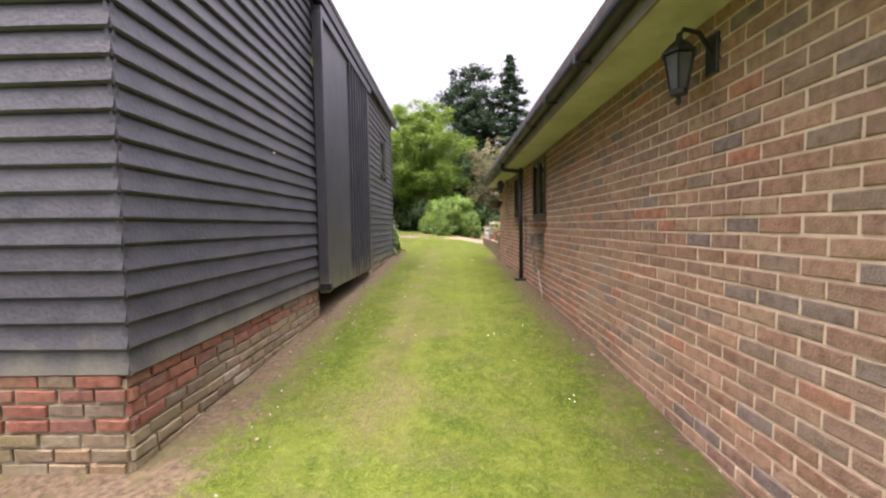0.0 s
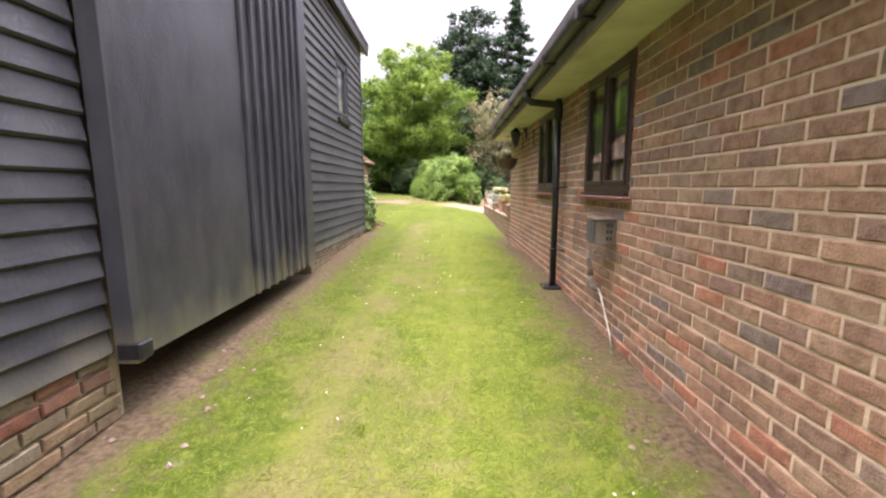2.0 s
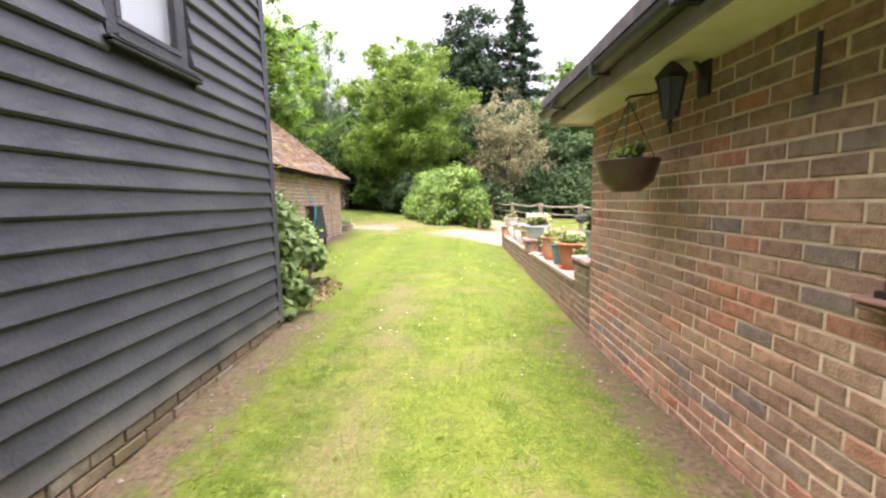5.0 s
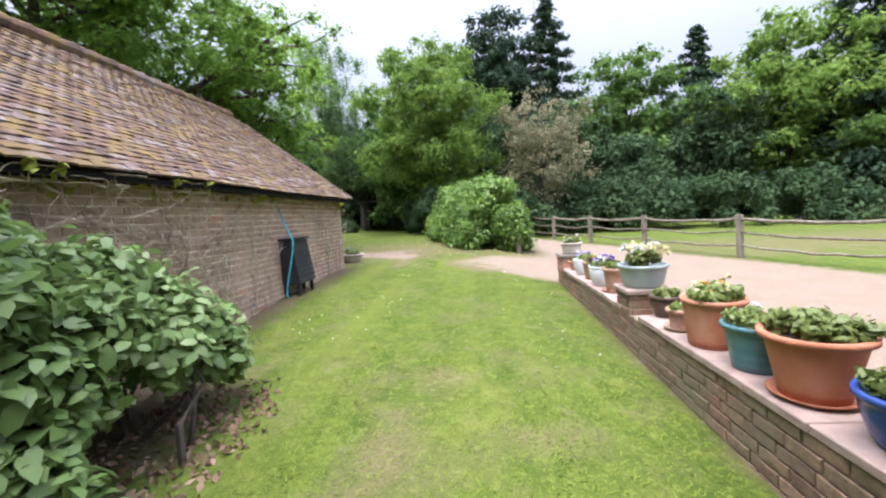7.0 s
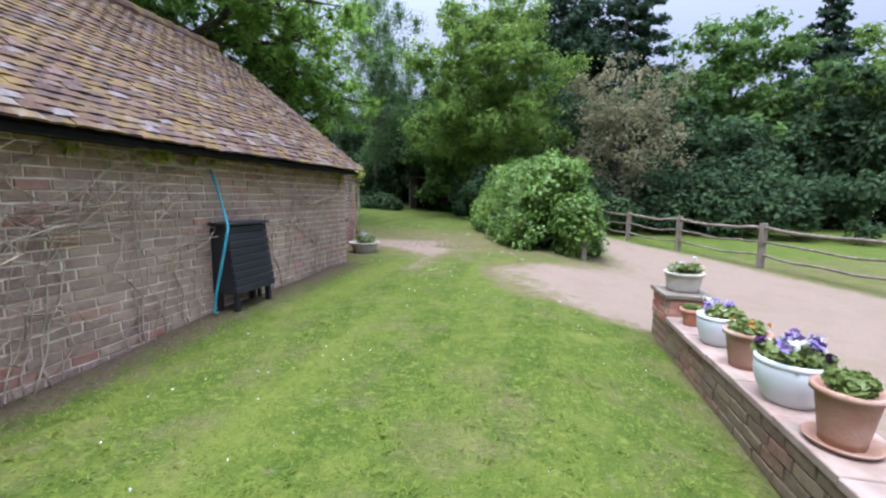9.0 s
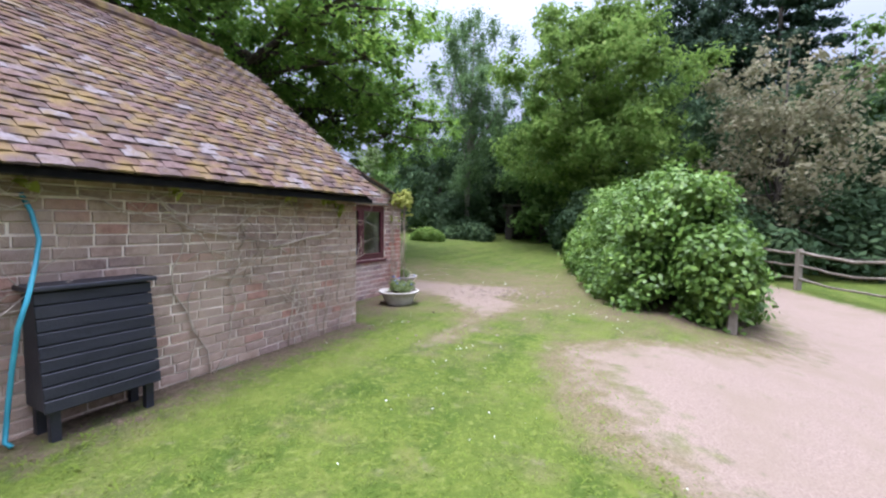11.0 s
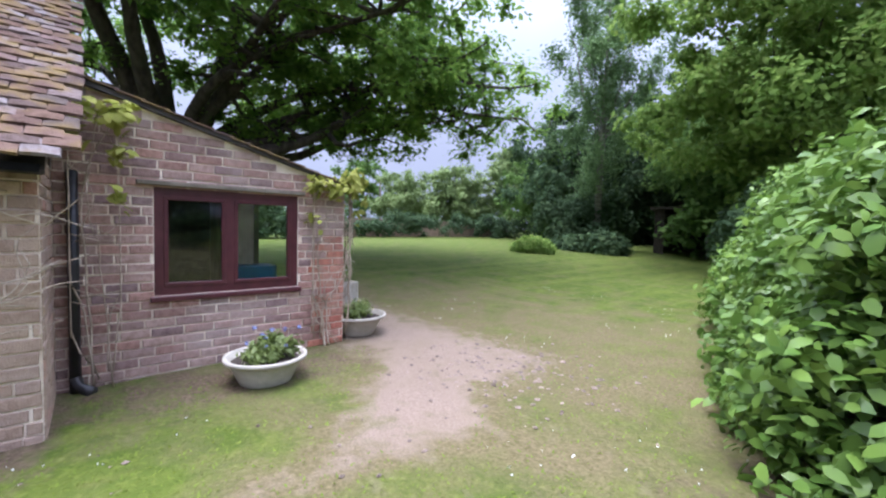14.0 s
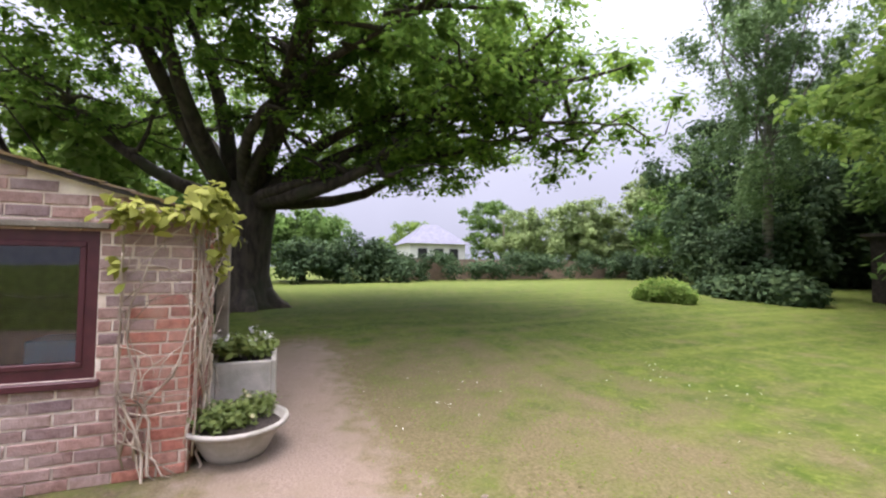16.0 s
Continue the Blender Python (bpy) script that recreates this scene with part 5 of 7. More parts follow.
def make_garden_wall():
    w = part("wall_garden", boxes((GX0 + 0.006, GX1, B_END + 0.01, 18.18, -0.2, GTOP - 0.05)), M_LOWMORTAR)
    tagged(w, "low brown brick garden wall with flat stone coping", "garden wall", kind="structure")
    rnd = random.Random(9)
    y = 12.1
    dull = mat("weathered pier cap", (0.15, 0.125, 0.1), (0.24, 0.2, 0.165), 9, 0.9, 0.3, 60, (0.12, 0.11, 0.07), 2.5)
    stone = mat("pinkish coping slab", (0.27, 0.19, 0.155), (0.38, 0.285, 0.235), 7, 0.85, 0.3, 60, (0.2, 0.17, 0.13), 2.4, vary=0.14)
    while y < 17.72:
        wd = rnd.uniform(0.42, 0.5)
        if not 14.68 < y + wd / 2 < 15.06:
            part("coping_slab", boxes((GX0 - 0.02 + rnd.uniform(-0.006, 0.006), GX1 + 0.02, y, min(y + wd, 17.74) - 0.006, GTOP - 0.048, GTOP + rnd.uniform(-0.003, 0.003)), bevel=0.005), stone, w)
        y += wd
    for p0, p1, top, m, nm in ((B_END + 0.02, 12.1, 1.06, M_LOWBRICK, "near"), (14.7, 15.05, 0.99, M_LOWBRICK, "mid"), (17.74, 18.2, 1.02, M_REDBRICK, "end")):
        pier = part("brick_pier", boxes((GX0 - 0.004, GX1 + 0.03, p0, p1, 0.2, top)), M_LOWMORTAR, w)
        lay_bricks(pier, facing_west(GX0 - 0.011, p1, 0.3), p1 - p0, top - 0.33, m, near=lambda u, v: True, bottom=lambda u: GTOP - 0.36, rough=0.06, seed=3)
        lay_bricks(pier, facing_south(GX0, p0 - 0.005, 0.3), GX1 - GX0 + 0.03, top - 0.33, m, near=lambda u, v: True, rough=0.06, seed=4)
        if nm == "end":
            lay_bricks(pier, facing_north(GX1 + 0.03, p1 + 0.005, 0.3), GX1 - GX0 + 0.03, top - 0.33, m, near=lambda u, v: True, rough=0.06, seed=6)
        part("pier_cap", boxes((GX0 - 0.04, GX1 + 0.06, p0 - 0.035, p1 + 0.035, top + 0.002, top + 0.045), bevel=0.006), dull if nm == "end" else stone, w)
    return w


GARDEN = make_garden_wall()

M_TERRA = mat("terracotta", (0.36, 0.13, 0.065), (0.44, 0.17, 0.09), 6, 0.75, 0.2, 60, (0.45, 0.26, 0.18), 3)
M_TERRA2 = mat("dull terracotta", (0.3, 0.17, 0.11), (0.38, 0.22, 0.15), 6, 0.8, 0.25, 60, (0.42, 0.32, 0.25), 3)
M_TEAL = mat("teal glaze", (0.05, 0.14, 0.16), (0.09, 0.2, 0.21), 5, 0.25, 0.1, 30, (0.16, 0.22, 0.2), 4, stretch=(0.4, 0.4, 3))
M_BLUE = mat("cobalt glaze", (0.02, 0.05, 0.2), (0.035, 0.08, 0.3), 5, 0.2, 0.08, 30)
M_ZINC = mat("grey-green zinc", (0.26, 0.31, 0.31), (0.34, 0.39, 0.38), 5, 0.5, 0.15, 40, metal=0.3)
M_WHITEPOT = mat("white glazed pot", (0.6, 0.64, 0.67), (0.68, 0.71, 0.73), 5, 0.35, 0.05, 40)
M_BROWNPOT = mat("dark brown pot", (0.06, 0.035, 0.03), (0.1, 0.06, 0.05), 6, 0.35, 0.1, 40)
M_STONEPOT = mat("weathered stone pot", (0.4, 0.37, 0.31), (0.5, 0.46, 0.39), 9, 0.9, 0.4, 70, (0.3, 0.29, 0.22), 4)
M_EARTH = mat("potting soil", (0.03, 0.022, 0.016), (0.06, 0.045, 0.035), 40, 0.95, 0.8, 60)
M_POTLEAF = leaf_mat("bedding leaves", (0.143, 0.204, 0.048), (0.242, 0.297, 0.084), 0.35, 0.45)
M_GREYLEAF = leaf_mat("grey lavender leaves", (0.16, 0.2, 0.15), (0.22, 0.26, 0.2), 0.2)
M_WHITEFLOWER = leaf_mat("white petals", (0.7, 0.7, 0.66), (0.8, 0.8, 0.74), 0.3)
M_PURPLE = leaf_mat("purple petals", (0.22, 0.16, 0.4), (0.42, 0.36, 0.58), 0.3)
M_DARKPETAL = leaf_mat("dark petals", (0.05, 0.02, 0.07), (0.12, 0.06, 0.15), 0.2)
M_YELLOW = leaf_mat("cream yellow petals", (0.6, 0.55, 0.28), (0.7, 0.66, 0.45), 0.3)
M_BLUEFLOWER = leaf_mat("pale blue petals", (0.3, 0.34, 0.62), (0.4, 0.45, 0.72), 0.3)
M_ORANGE = leaf_mat("orange petals", (0.6, 0.25, 0.06), (0.7, 0.4, 0.1), 0.3)


def make_pot(label, x, y, z, rt, rb, h, material, dish=0.0, plant=M_POTLEAF, flowers=(), spread=0.95, tall=0.5, seed=1, belly=0.0, lip=0.014, n=700, size=0.026, name="plant_pot"):
    """A pot with rim, soil and its planting."""
    rng = np.random.default_rng(seed)
    t = thing(name, label, "plant pot", (x, y, z), "pots on the garden wall" if name == "plant_pot" else "")
    lift = 0.0
    if dish:
        bm = lathe(bmesh.new(), [(dish * 0.8, 0), (dish, 0.028), (dish * 0.97, 0.03), (dish * 0.78, 0.012)], 28)
        part("saucer", bm, material, t, smooth=True)
        lift = 0.013
    prof = [(rb, lift)]
    for k in range(1, 7):
        f = k / 7
        prof.append((rb + (rt - rb) * f + belly * math.sin(f * math.pi), lift + h * f))
    prof += [(rt, lift + h - 0.03), (rt + lip, lift + h - 0.026), (rt + lip, lift + h), (rt - 0.012, lift + h), (rt - 0.02, lift + h - 0.05)]
    body = part("pot", lathe(bmesh.new(), prof, 30), material, t, smooth=True)
    soil = lathe(bmesh.new(), [(rt - 0.021, lift + h - 0.052), (rt * 0.5, lift + h - 0.028), (0.01, lift + h - 0.022)], 18)
    part("soil", soil, M_EARTH, body)
    c = np.clip(rng.normal(size=(26, 3)), -1.6, 1.6) * np.array((rt * 0.4 * spread, rt * 0.42 * spread, rt * tall * 0.3))
    c[:, 2] = np.abs(c[:, 2]) + lift + h + rt * 0.12
    green = curled("planting", leaf_cloud(rng, c, np.full(26, rt * 0.3), n, size, 0.8, 0.03, 0.1), plant, t)
    for fm, count, fs in flowers:
        p = np.clip(rng.normal(size=(count, 3)), -1.7, 1.7) * np.array((rt * 0.46 * spread, rt * 0.5 * spread, rt * 0.16))
        p[:, 2] += lift + h + rt * (0.3 + tall * 0.4)
        tagged(quads("blossom", leaf_cloud(rng, p, np.full(count, fs * 1.2), count * 9, fs, 0.8, 0.0, 0.4), fm, green), kind="stuff")
    return t


W0 = GTOP + 0.002
make_pot("tall grey pot of flowering lavender on a brick pier", 1.53, 11.9, 1.108, 0.15, 0.11, 0.28, M_ZINC, plant=M_GREYLEAF, flowers=((M_DARKPETAL, 6, 0.012), (M_PURPLE, 12, 0.012)), spread=1.6, tall=2.2, seed=2, n=3600, size=0.02)
make_pot("cobalt blue glazed pot with small green plants", 1.55, 12.33, W0, 0.17, 0.11, 0.22, M_BLUE, flowers=((M_YELLOW, 6, 0.012),), seed=3, belly=0.015)
make_pot("big orange terracotta pot on a saucer with geraniums", 1.54, 12.8, W0, 0.21, 0.14, 0.315, M_TERRA, 0.19, seed=4, n=1900, size=0.024, tall=0.45, lip=0.02)
make_pot("teal glazed pot with trailing green plants", 1.52, 13.19, W0, 0.165, 0.12, 0.27, M_TEAL, flowers=((M_WHITEFLOWER, 5, 0.014),), seed=5, n=1500, size=0.018, spread=1.1, tall=0.5)
make_pot("straight-sided terracotta pot with orange and yellow bedding", 1.52, 13.63, W0, 0.19, 0.15, 0.33, M_TERRA, flowers=((M_YELLOW, 14, 0.016), (M_ORANGE, 6, 0.014)), seed=6, n=1300, lip=0.012)
make_pot("small weathered pot on a terracotta saucer", 1.48, 14.02, W0, 0.085, 0.065, 0.15, M_TERRA2, 0.12, seed=7, n=300, tall=0.3)
make_pot("dark brown glazed pot with lime-green bedding", 1.55, 14.42, W0, 0.12, 0.085, 0.19, M_BROWNPOT, flowers=((M_YELLOW, 8, 0.012),), seed=8, n=800, belly=0.012)
make_pot("wide grey-green zinc bowl of cream flowers on a brick pier", 1.54, 14.88, 1.038, 0.225, 0.175, 0.22, M_ZINC, flowers=((M_YELLOW, 60, 0.024), (M_WHITEFLOWER, 24, 0.022)), seed=9, n=1500, tall=0.8, lip=0.008)
make_pot("dull terracotta pot on a saucer with leafy geranium", 1.5, 15.62, W0, 0.125, 0.085, 0.265, M_TERRA2, 0.15, seed=10, n=900, tall=0.7, size=0.03)
make_pot("white bowl pot of purple and white pansies", 1.51, 16.06, W0, 0.175, 0.115, 0.25, M_WHITEPOT, flowers=((M_PURPLE, 10, 0.026), (M_DARKPETAL, 8, 0.026), (M_WHITEFLOWER, 10, 0.024)), seed=11, n=1400, belly=0.025, lip=0.006)
make_pot("brown terracotta pot with small yellow flowers", 1.5, 16.55, W0, 0.13, 0.09, 0.25, M_TERRA2, flowers=((M_ORANGE, 6, 0.012),), seed=12, n=900)
make_pot("white pot of mixed pansies on the garden wall", 1.51, 17.02, W0, 0.15, 0.1, 0.23, M_WHITEPOT, flowers=((M_WHITEFLOWER, 9, 0.022), (M_PURPLE, 8, 0.022)), seed=13, n=1300, belly=0.02, lip=0.006)
make_pot("small plain terracotta pot beside the end pier", 1.48, 17.5, W0, 0.085, 0.06, 0.15, M_TERRA, seed=14, n=300, tall=0.4)
make_pot("stone-coloured bowl with pale flowers on the end pier", 1.54, 17.97, 1.068, 0.17, 0.14, 0.19, M_STONEPOT, flowers=((M_WHITEFLOWER, 5, 0.018), (M_YELLOW, 6, 0.014)), seed=15, n=900, tall=0.5)
make_pot("round grey stone planter with blue flowers by the lean-to", -3.52, 21.74, gz(-3.52, 21.74) - 0.01, 0.31, 0.2, 0.23, M_STONEPOT, flowers=((M_BLUEFLOWER, 9, 0.016),), seed=16, n=2600, size=0.02, spread=0.85, tall=0.45, lip=0.02, name="stone_planter")
make_pot("round grey stone planter with green plants at the lean-to corner", -4.4, 23.06, gz(-4.4, 23.06) - 0.01, 0.34, 0.2, 0.25, M_STONEPOT, flowers=((M_YELLOW, 5, 0.016),), seed=17, n=2600, size=0.02, spread=0.85, tall=0.3, lip=0.02, name="stone_planter")


def make_trough():
    x, y = -5.1, 23.06
    z = gz(x, y) - 0.01
    rng = np.random.default_rng(5)
    t = thing("trough_planter", "square grey stone trough of white-variegated plants", "planter", (x, y, z))
    a, b, h = 0.3, 0.25, 0.56
    part("trough", boxes((-a, a, -b, -b + 0.04, 0, h), (-a, a, b - 0.04, b, 0, h), (-a, -a + 0.04, -b + 0.04, b - 0.04, 0, h), (a - 0.04, a, -b + 0.04, b - 0.04, 0, h), bevel=0.008), M_STONEPOT, t)
    part("soil", boxes((-a + 0.04, a - 0.04, -b + 0.04, b - 0.04, 0.02, h - 0.04)), M_EARTH, t)
    c = np.stack([rng.uniform(-a, a, 20) * 0.8, rng.uniform(-b, b, 20) * 0.8, h + 0.05 + rng.random(20) * 0.1], 1)
    quads("planting", leaf_cloud(rng, c, np.full(20, 0.11), 1500, 0.035, 0.8, 0.02, 0.1), M_POTLEAF, t)
    quads("blossom", leaf_cloud(rng, c[:10] + (0, 0, 0.06), np.full(10, 0.07), 120, 0.022, 0.8), M_WHITEFLOWER, t)


make_trough()

# ---- paddock fence ----


def make_fence():
    f = thing("post_and_rail_fence", "weathered grey post and rail fence with wavy poles", "fence", (6.6, 21.8, gz(6.6, 21.8)))
    posts = [(9.9, 12.2), (8.8, 15.4), (7.7, 18.6), (6.6, 21.8), (5.5, 25.0), (4.45, 27.7), (3.5, 30.3), (2.7, 32.9)]
    rnd = random.Random(12)
    o = Vector(f.matrix_world.translation)
    for x, y in posts:
        z = gz(x, y)
        bm = box(bmesh.new(), -0.065, 0.065, -0.065, 0.065, -0.3, 1.1, 0.01)
        p = part("post", bm, M_TIMBER, f)
        p.matrix_local = Matrix.Translation(Vector((x, y, z)) - o) @ Matrix.Rotation(rnd.uniform(-0.03, 0.03), 4, "X") @ Matrix.Rotation(0.35, 4, "Z")
    for (x0, y0), (x1, y1) in zip(posts, posts[1:]):
        for h, r in ((1.0, 0.04), (0.66, 0.03), (0.32, 0.03)):
            pts = []
            for k in range(9):
                s = k / 8
                x, y = x0 + (x1 - x0) * s, y0 + (y1 - y0) * s
                zz = gz(x0, y0) * (1 - s) + gz(x1, y1) * s
                pts.append(Vector((x, y, zz + h - 0.07 * math.sin(s * math.pi) + rnd.uniform(-0.022, 0.022))) - o)
            part("rail", tube(bmesh.new(), pts, r, 6), M_TIMBER, f, smooth=True)


make_fence()


def make_hedge_post():
    x, y = 1.12, 22.85
    p = thing("gate_post", "short weathered oak post at the hedge end", "post", (x, y, gz(x, y)))
    part("post", box(bmesh.new(), -0.055, 0.055, -0.055, 0.055, -0.2, 0.5, 0.01), M_TIMBER, p)


make_hedge_post()

# ---- fittings on the bungalow ----


def make_downpipe():
    x, y = 1.26, 7.62
    z = gz(x, y)
    d = thing("downpipe", "black plastic rainwater downpipe with swan neck and foot", "downpipe", (x, y, z))
    h = B_SOF - z
    part("pipe", tube(bmesh.new(), [(0, 0, 0.0), (0, 0, h - 0.03)], 0.036, 14), M_BLACK, d, smooth=True)
    part("swan_neck", tube(bmesh.new(), [(0.01, 0, h - 0.09), (-0.06, 0, h - 0.085), (-0.15, 0, h - 0.075), (-0.29, 0, h - 0.06), (-0.335, 0, h - 0.03), (-0.34, 0, h + 0.07)], 0.037, 14), M_BLACK, d, smooth=True)
    part("socket", lathe(bmesh.new(), [(0.037, h - 0.24), (0.045, h - 0.235), (0.046, h - 0.07), (0.037, h - 0.065)], 14), M_BLACK, d, smooth=True)
    for zz in (0.42, 1.1):
        clip = part("pipe_clip", lathe(bmesh.new(), [(0.037, zz), (0.042, zz + 0.003), (0.042, zz + 0.027), (0.037, zz + 0.03)], 14), M_BLACK, d, smooth=True)
        part("clip_arm", tube(bmesh.new(), [(0.02, -0.03, zz + 0.015), (0.055, -0.1, zz + 0.015), (0.1, -0.13, zz + 0.015)], 0.009, 6), M_BLACK, clip, smooth=True)
    part("drain_foot", boxes((-0.12, 0.08, -0.1, 0.1, -0.04, 0.03), bevel=0.01), M_BLACK, d)


make_downpipe()
M_LAMPGLASS = mat("dull lantern glass", (0.06, 0.065, 0.07), (0.11, 0.115, 0.12), 6, 0.15, 0.05, 30)


def make_lantern(y, z):
    t = thing("wall_lantern", "black coach lantern on a brick wall", "wall lamp", (BW, y, z), "lanterns on the bungalow wall")
    part("back_plate", boxes((-0.02, 0.012, -0.05, 0.05, 0.1, 0.3), bevel=0.006), M_BLACK, t)
    part("arm", tube(bmesh.new(), [(-0.01, 0, 0.2), (-0.08, 0, 0.31), (-0.16, 0, 0.33), (-0.18, 0, 0.29)], 0.012, 8), M_BLACK, t, smooth=True)
    c = (-0.18, 0, 0)
    cap = part("cap", lathe(bmesh.new(), [(0.09, 0.2), (0.085, 0.21), (0.05, 0.25), (0.02, 0.275), (0.012, 0.31)], 6, c), M_BLACK, t)
    part("glass", lathe(bmesh.new(), [(0.042, 0.03), (0.072, 0.195)], 6, c), M_LAMPGLASS, t)
    for k in range(6):
        a = k * math.tau / 6
        part("glazing_bar", tube(bmesh.new(), [(c[0] + 0.044 * math.cos(a), 0.044 * math.sin(a), 0.03), (c[0] + 0.075 * math.cos(a), 0.075 * math.sin(a), 0.2)], 0.006, 5), M_BLACK, cap)
    part("finial", lathe(bmesh.new(), [(0.008, -0.05), (0.016, -0.035), (0.01, -0.01), (0.045, 0.0), (0.045, 0.028)], 8, c), M_BLACK, t)


make_lantern(2.19, 2.0)
make_lantern(9.95, 2.13)
M_GREYMETAL = mat("dirty grey metal", (0.17, 0.15, 0.12), (0.25, 0.225, 0.19), 9, 0.6, 0.2, 50, (0.14, 0.11, 0.08), 4, metal=0.2)
M_TWIGGREY = mat("rusty old pipe", (0.12, 0.085, 0.06), (0.22, 0.16, 0.12), 14, 0.8, 0.3, 60)
M_WHITEPVC = mat("dirty white plastic", (0.5, 0.45, 0.38), (0.6, 0.55, 0.47), 9, 0.5, 0.1, 50, (0.35, 0.28, 0.2), 5)


M_HOPPERGREY = mat("sooty grey metal", (0.05, 0.05, 0.055), (0.09, 0.09, 0.095), 8, 0.5, 0.15, 40)
M_FLUE = mat("dull brown metal", (0.15, 0.125, 0.1), (0.23, 0.19, 0.15), 8, 0.55, 0.2, 40, (0.1, 0.075, 0.055), 6)


def make_flue():
    t = thing("boiler_flue", "dull brown metal boiler flue in a wire guard", "boiler flue", (BW, 6.08, 0.94))
    case = part("casing", boxes((-0.155, 0.01, 0.055, 0.25, 0.085, 0.275), bevel=0.008), M_FLUE, t)
    part("hood", boxes((-0.175, 0.01, 0.04, 0.265, 0.277, 0.288), bevel=0.004), M_FLUE, t)
    part("outlet", boxes((-0.166, -0.157, 0.068, 0.238, 0.1, 0.265), bevel=0.004), M_HOPPERGREY, t)
    for k in range(6):
        part("slot", boxes((-0.078 + 0.026 * (k % 2), -0.062 + 0.026 * (k % 2), 0.049, 0.0546, 0.225 - 0.05 * (k // 2), 0.25 - 0.05 * (k // 2))), M_BLACK, case)
    cage = part("guard_frame", tube(bmesh.new(), [(0.0, 0.0, 0.0), (-0.21, 0.0, 0.0), (-0.21, 0.42, 0.0), (0.0, 0.42, 0.0)], 0.003, 5), M_FLUE, t)
    part("guard_frame", tube(bmesh.new(), [(0.0, 0.0, 0.31), (-0.21, 0.0, 0.31), (-0.21, 0.42, 0.31), (0.0, 0.42, 0.31)], 0.003, 5), M_FLUE, t)
    for k in range(10):
        x = -0.2 + 0.022 * k
        part("guard_wire", tube(bmesh.new(), [(x, 0.0, 0.085), (x, 0.0, 0.0), (x, 0.42, 0.0), (x, 0.42, 0.31)], 0.002, 4), M_FLUE, cage)
    for k in range(4):
        part("guard_wire", tube(bmesh.new(), [(0.0, 0.0, 0.015 + 0.024 * k), (-0.21, 0.0, 0.015 + 0.024 * k)], 0.002, 4), M_FLUE, cage)
    for k in range(8):
        y = 0.28 + 0.02 * k
        part("guard_wire", tube(bmesh.new(), [(-0.21, y, 0.0), (-0.21, y, 0.31), (0, y, 0.31)], 0.002, 4), M_FLUE, cage)
    for sy in (0.0, 0.42):
        part("guard_post", tube(bmesh.new(), [(-0.21, sy, 0.0), (-0.21, sy, 0.31)], 0.003, 5), M_FLUE, cage)
    part("waste_pipe", tube(bmesh.new(), [(0.0, 0.46, -0.02), (-0.06, 0.44, -0.02), (-0.08, 0.41, -0.08), (-0.07, 0.38, -0.16), (-0.07, 0.36, -0.25)], 0.022, 8), M_TWIGGREY, t, smooth=True)
    part("elbow", tube(bmesh.new(), [(-0.07, 0.37, -0.22), (-0.075, 0.34, -0.29), (-0.04, 0.32, -0.31), (0.0, 0.32, -0.31)], 0.03, 8), M_GREYMETAL, t, smooth=True)


make_flue()


def make_cable():
    t = thing("cable", "thin pale cable hanging down the brick wall", "cable", (BW - 0.02, 6.36, 0.64))
    part("cord", tube(bmesh.new(), [(0, 0.05, 0.0), (-0.03, -0.1, -0.03), (-0.05, -0.26, -0.13), (-0.05, -0.37, -0.25), (-0.05, -0.42, -0.38)], 0.0075, 6), M_WHITEPVC, t, smooth=True)
    part("tail", tube(bmesh.new(), [(-0.05, -0.42, -0.37), (-0.05, -0.43, -0.46), (-0.07, -0.44, -0.5)], 0.008, 5), M_WHITEPVC, t, smooth=True)



make_cable()


def make_basket():
    t = thing("hanging_basket", "dark hanging basket with lime-green plants on a wall bracket", "hanging basket", (1.08, 10.25, 1.79))
    rng = np.random.default_rng(9)
    part("bowl", lathe(bmesh.new(), [(0.08, -0.04), (0.15, 0.02), (0.185, 0.14), (0.19, 0.15), (0.17, 0.145)], 20), M_BROWNPOT, t, smooth=True)
    c = rng.normal(size=(14, 3)) * (0.08, 0.08, 0.02) + (0, 0, 0.17)
    quads("planting", leaf_cloud(rng, c, np.full(14, 0.06), 600, 0.024, 0.8, 0.02, 0.1), M_POTLEAF, t)
    for k in range(3):
        a = k * math.tau / 3
        part("chain", tube(bmesh.new(), [(0.17 * math.cos(a), 0.17 * math.sin(a), 0.15), (0, 0, 0.5)], 0.003, 4), M_BLACK, t)
    part("bracket", tube(bmesh.new(), [(0.25, 0, 0.3), (0.25, 0, 0.55), (0.0, 0, 0.52), (-0.02, 0, 0.5)], 0.008, 6), M_BLACK, t)
    part("second_bracket", tube(bmesh.new(), [(0.245, -1.0, 0.28), (0.245, -1.0, 0.5)], 0.009, 6), M_BLACK, t)


make_basket()


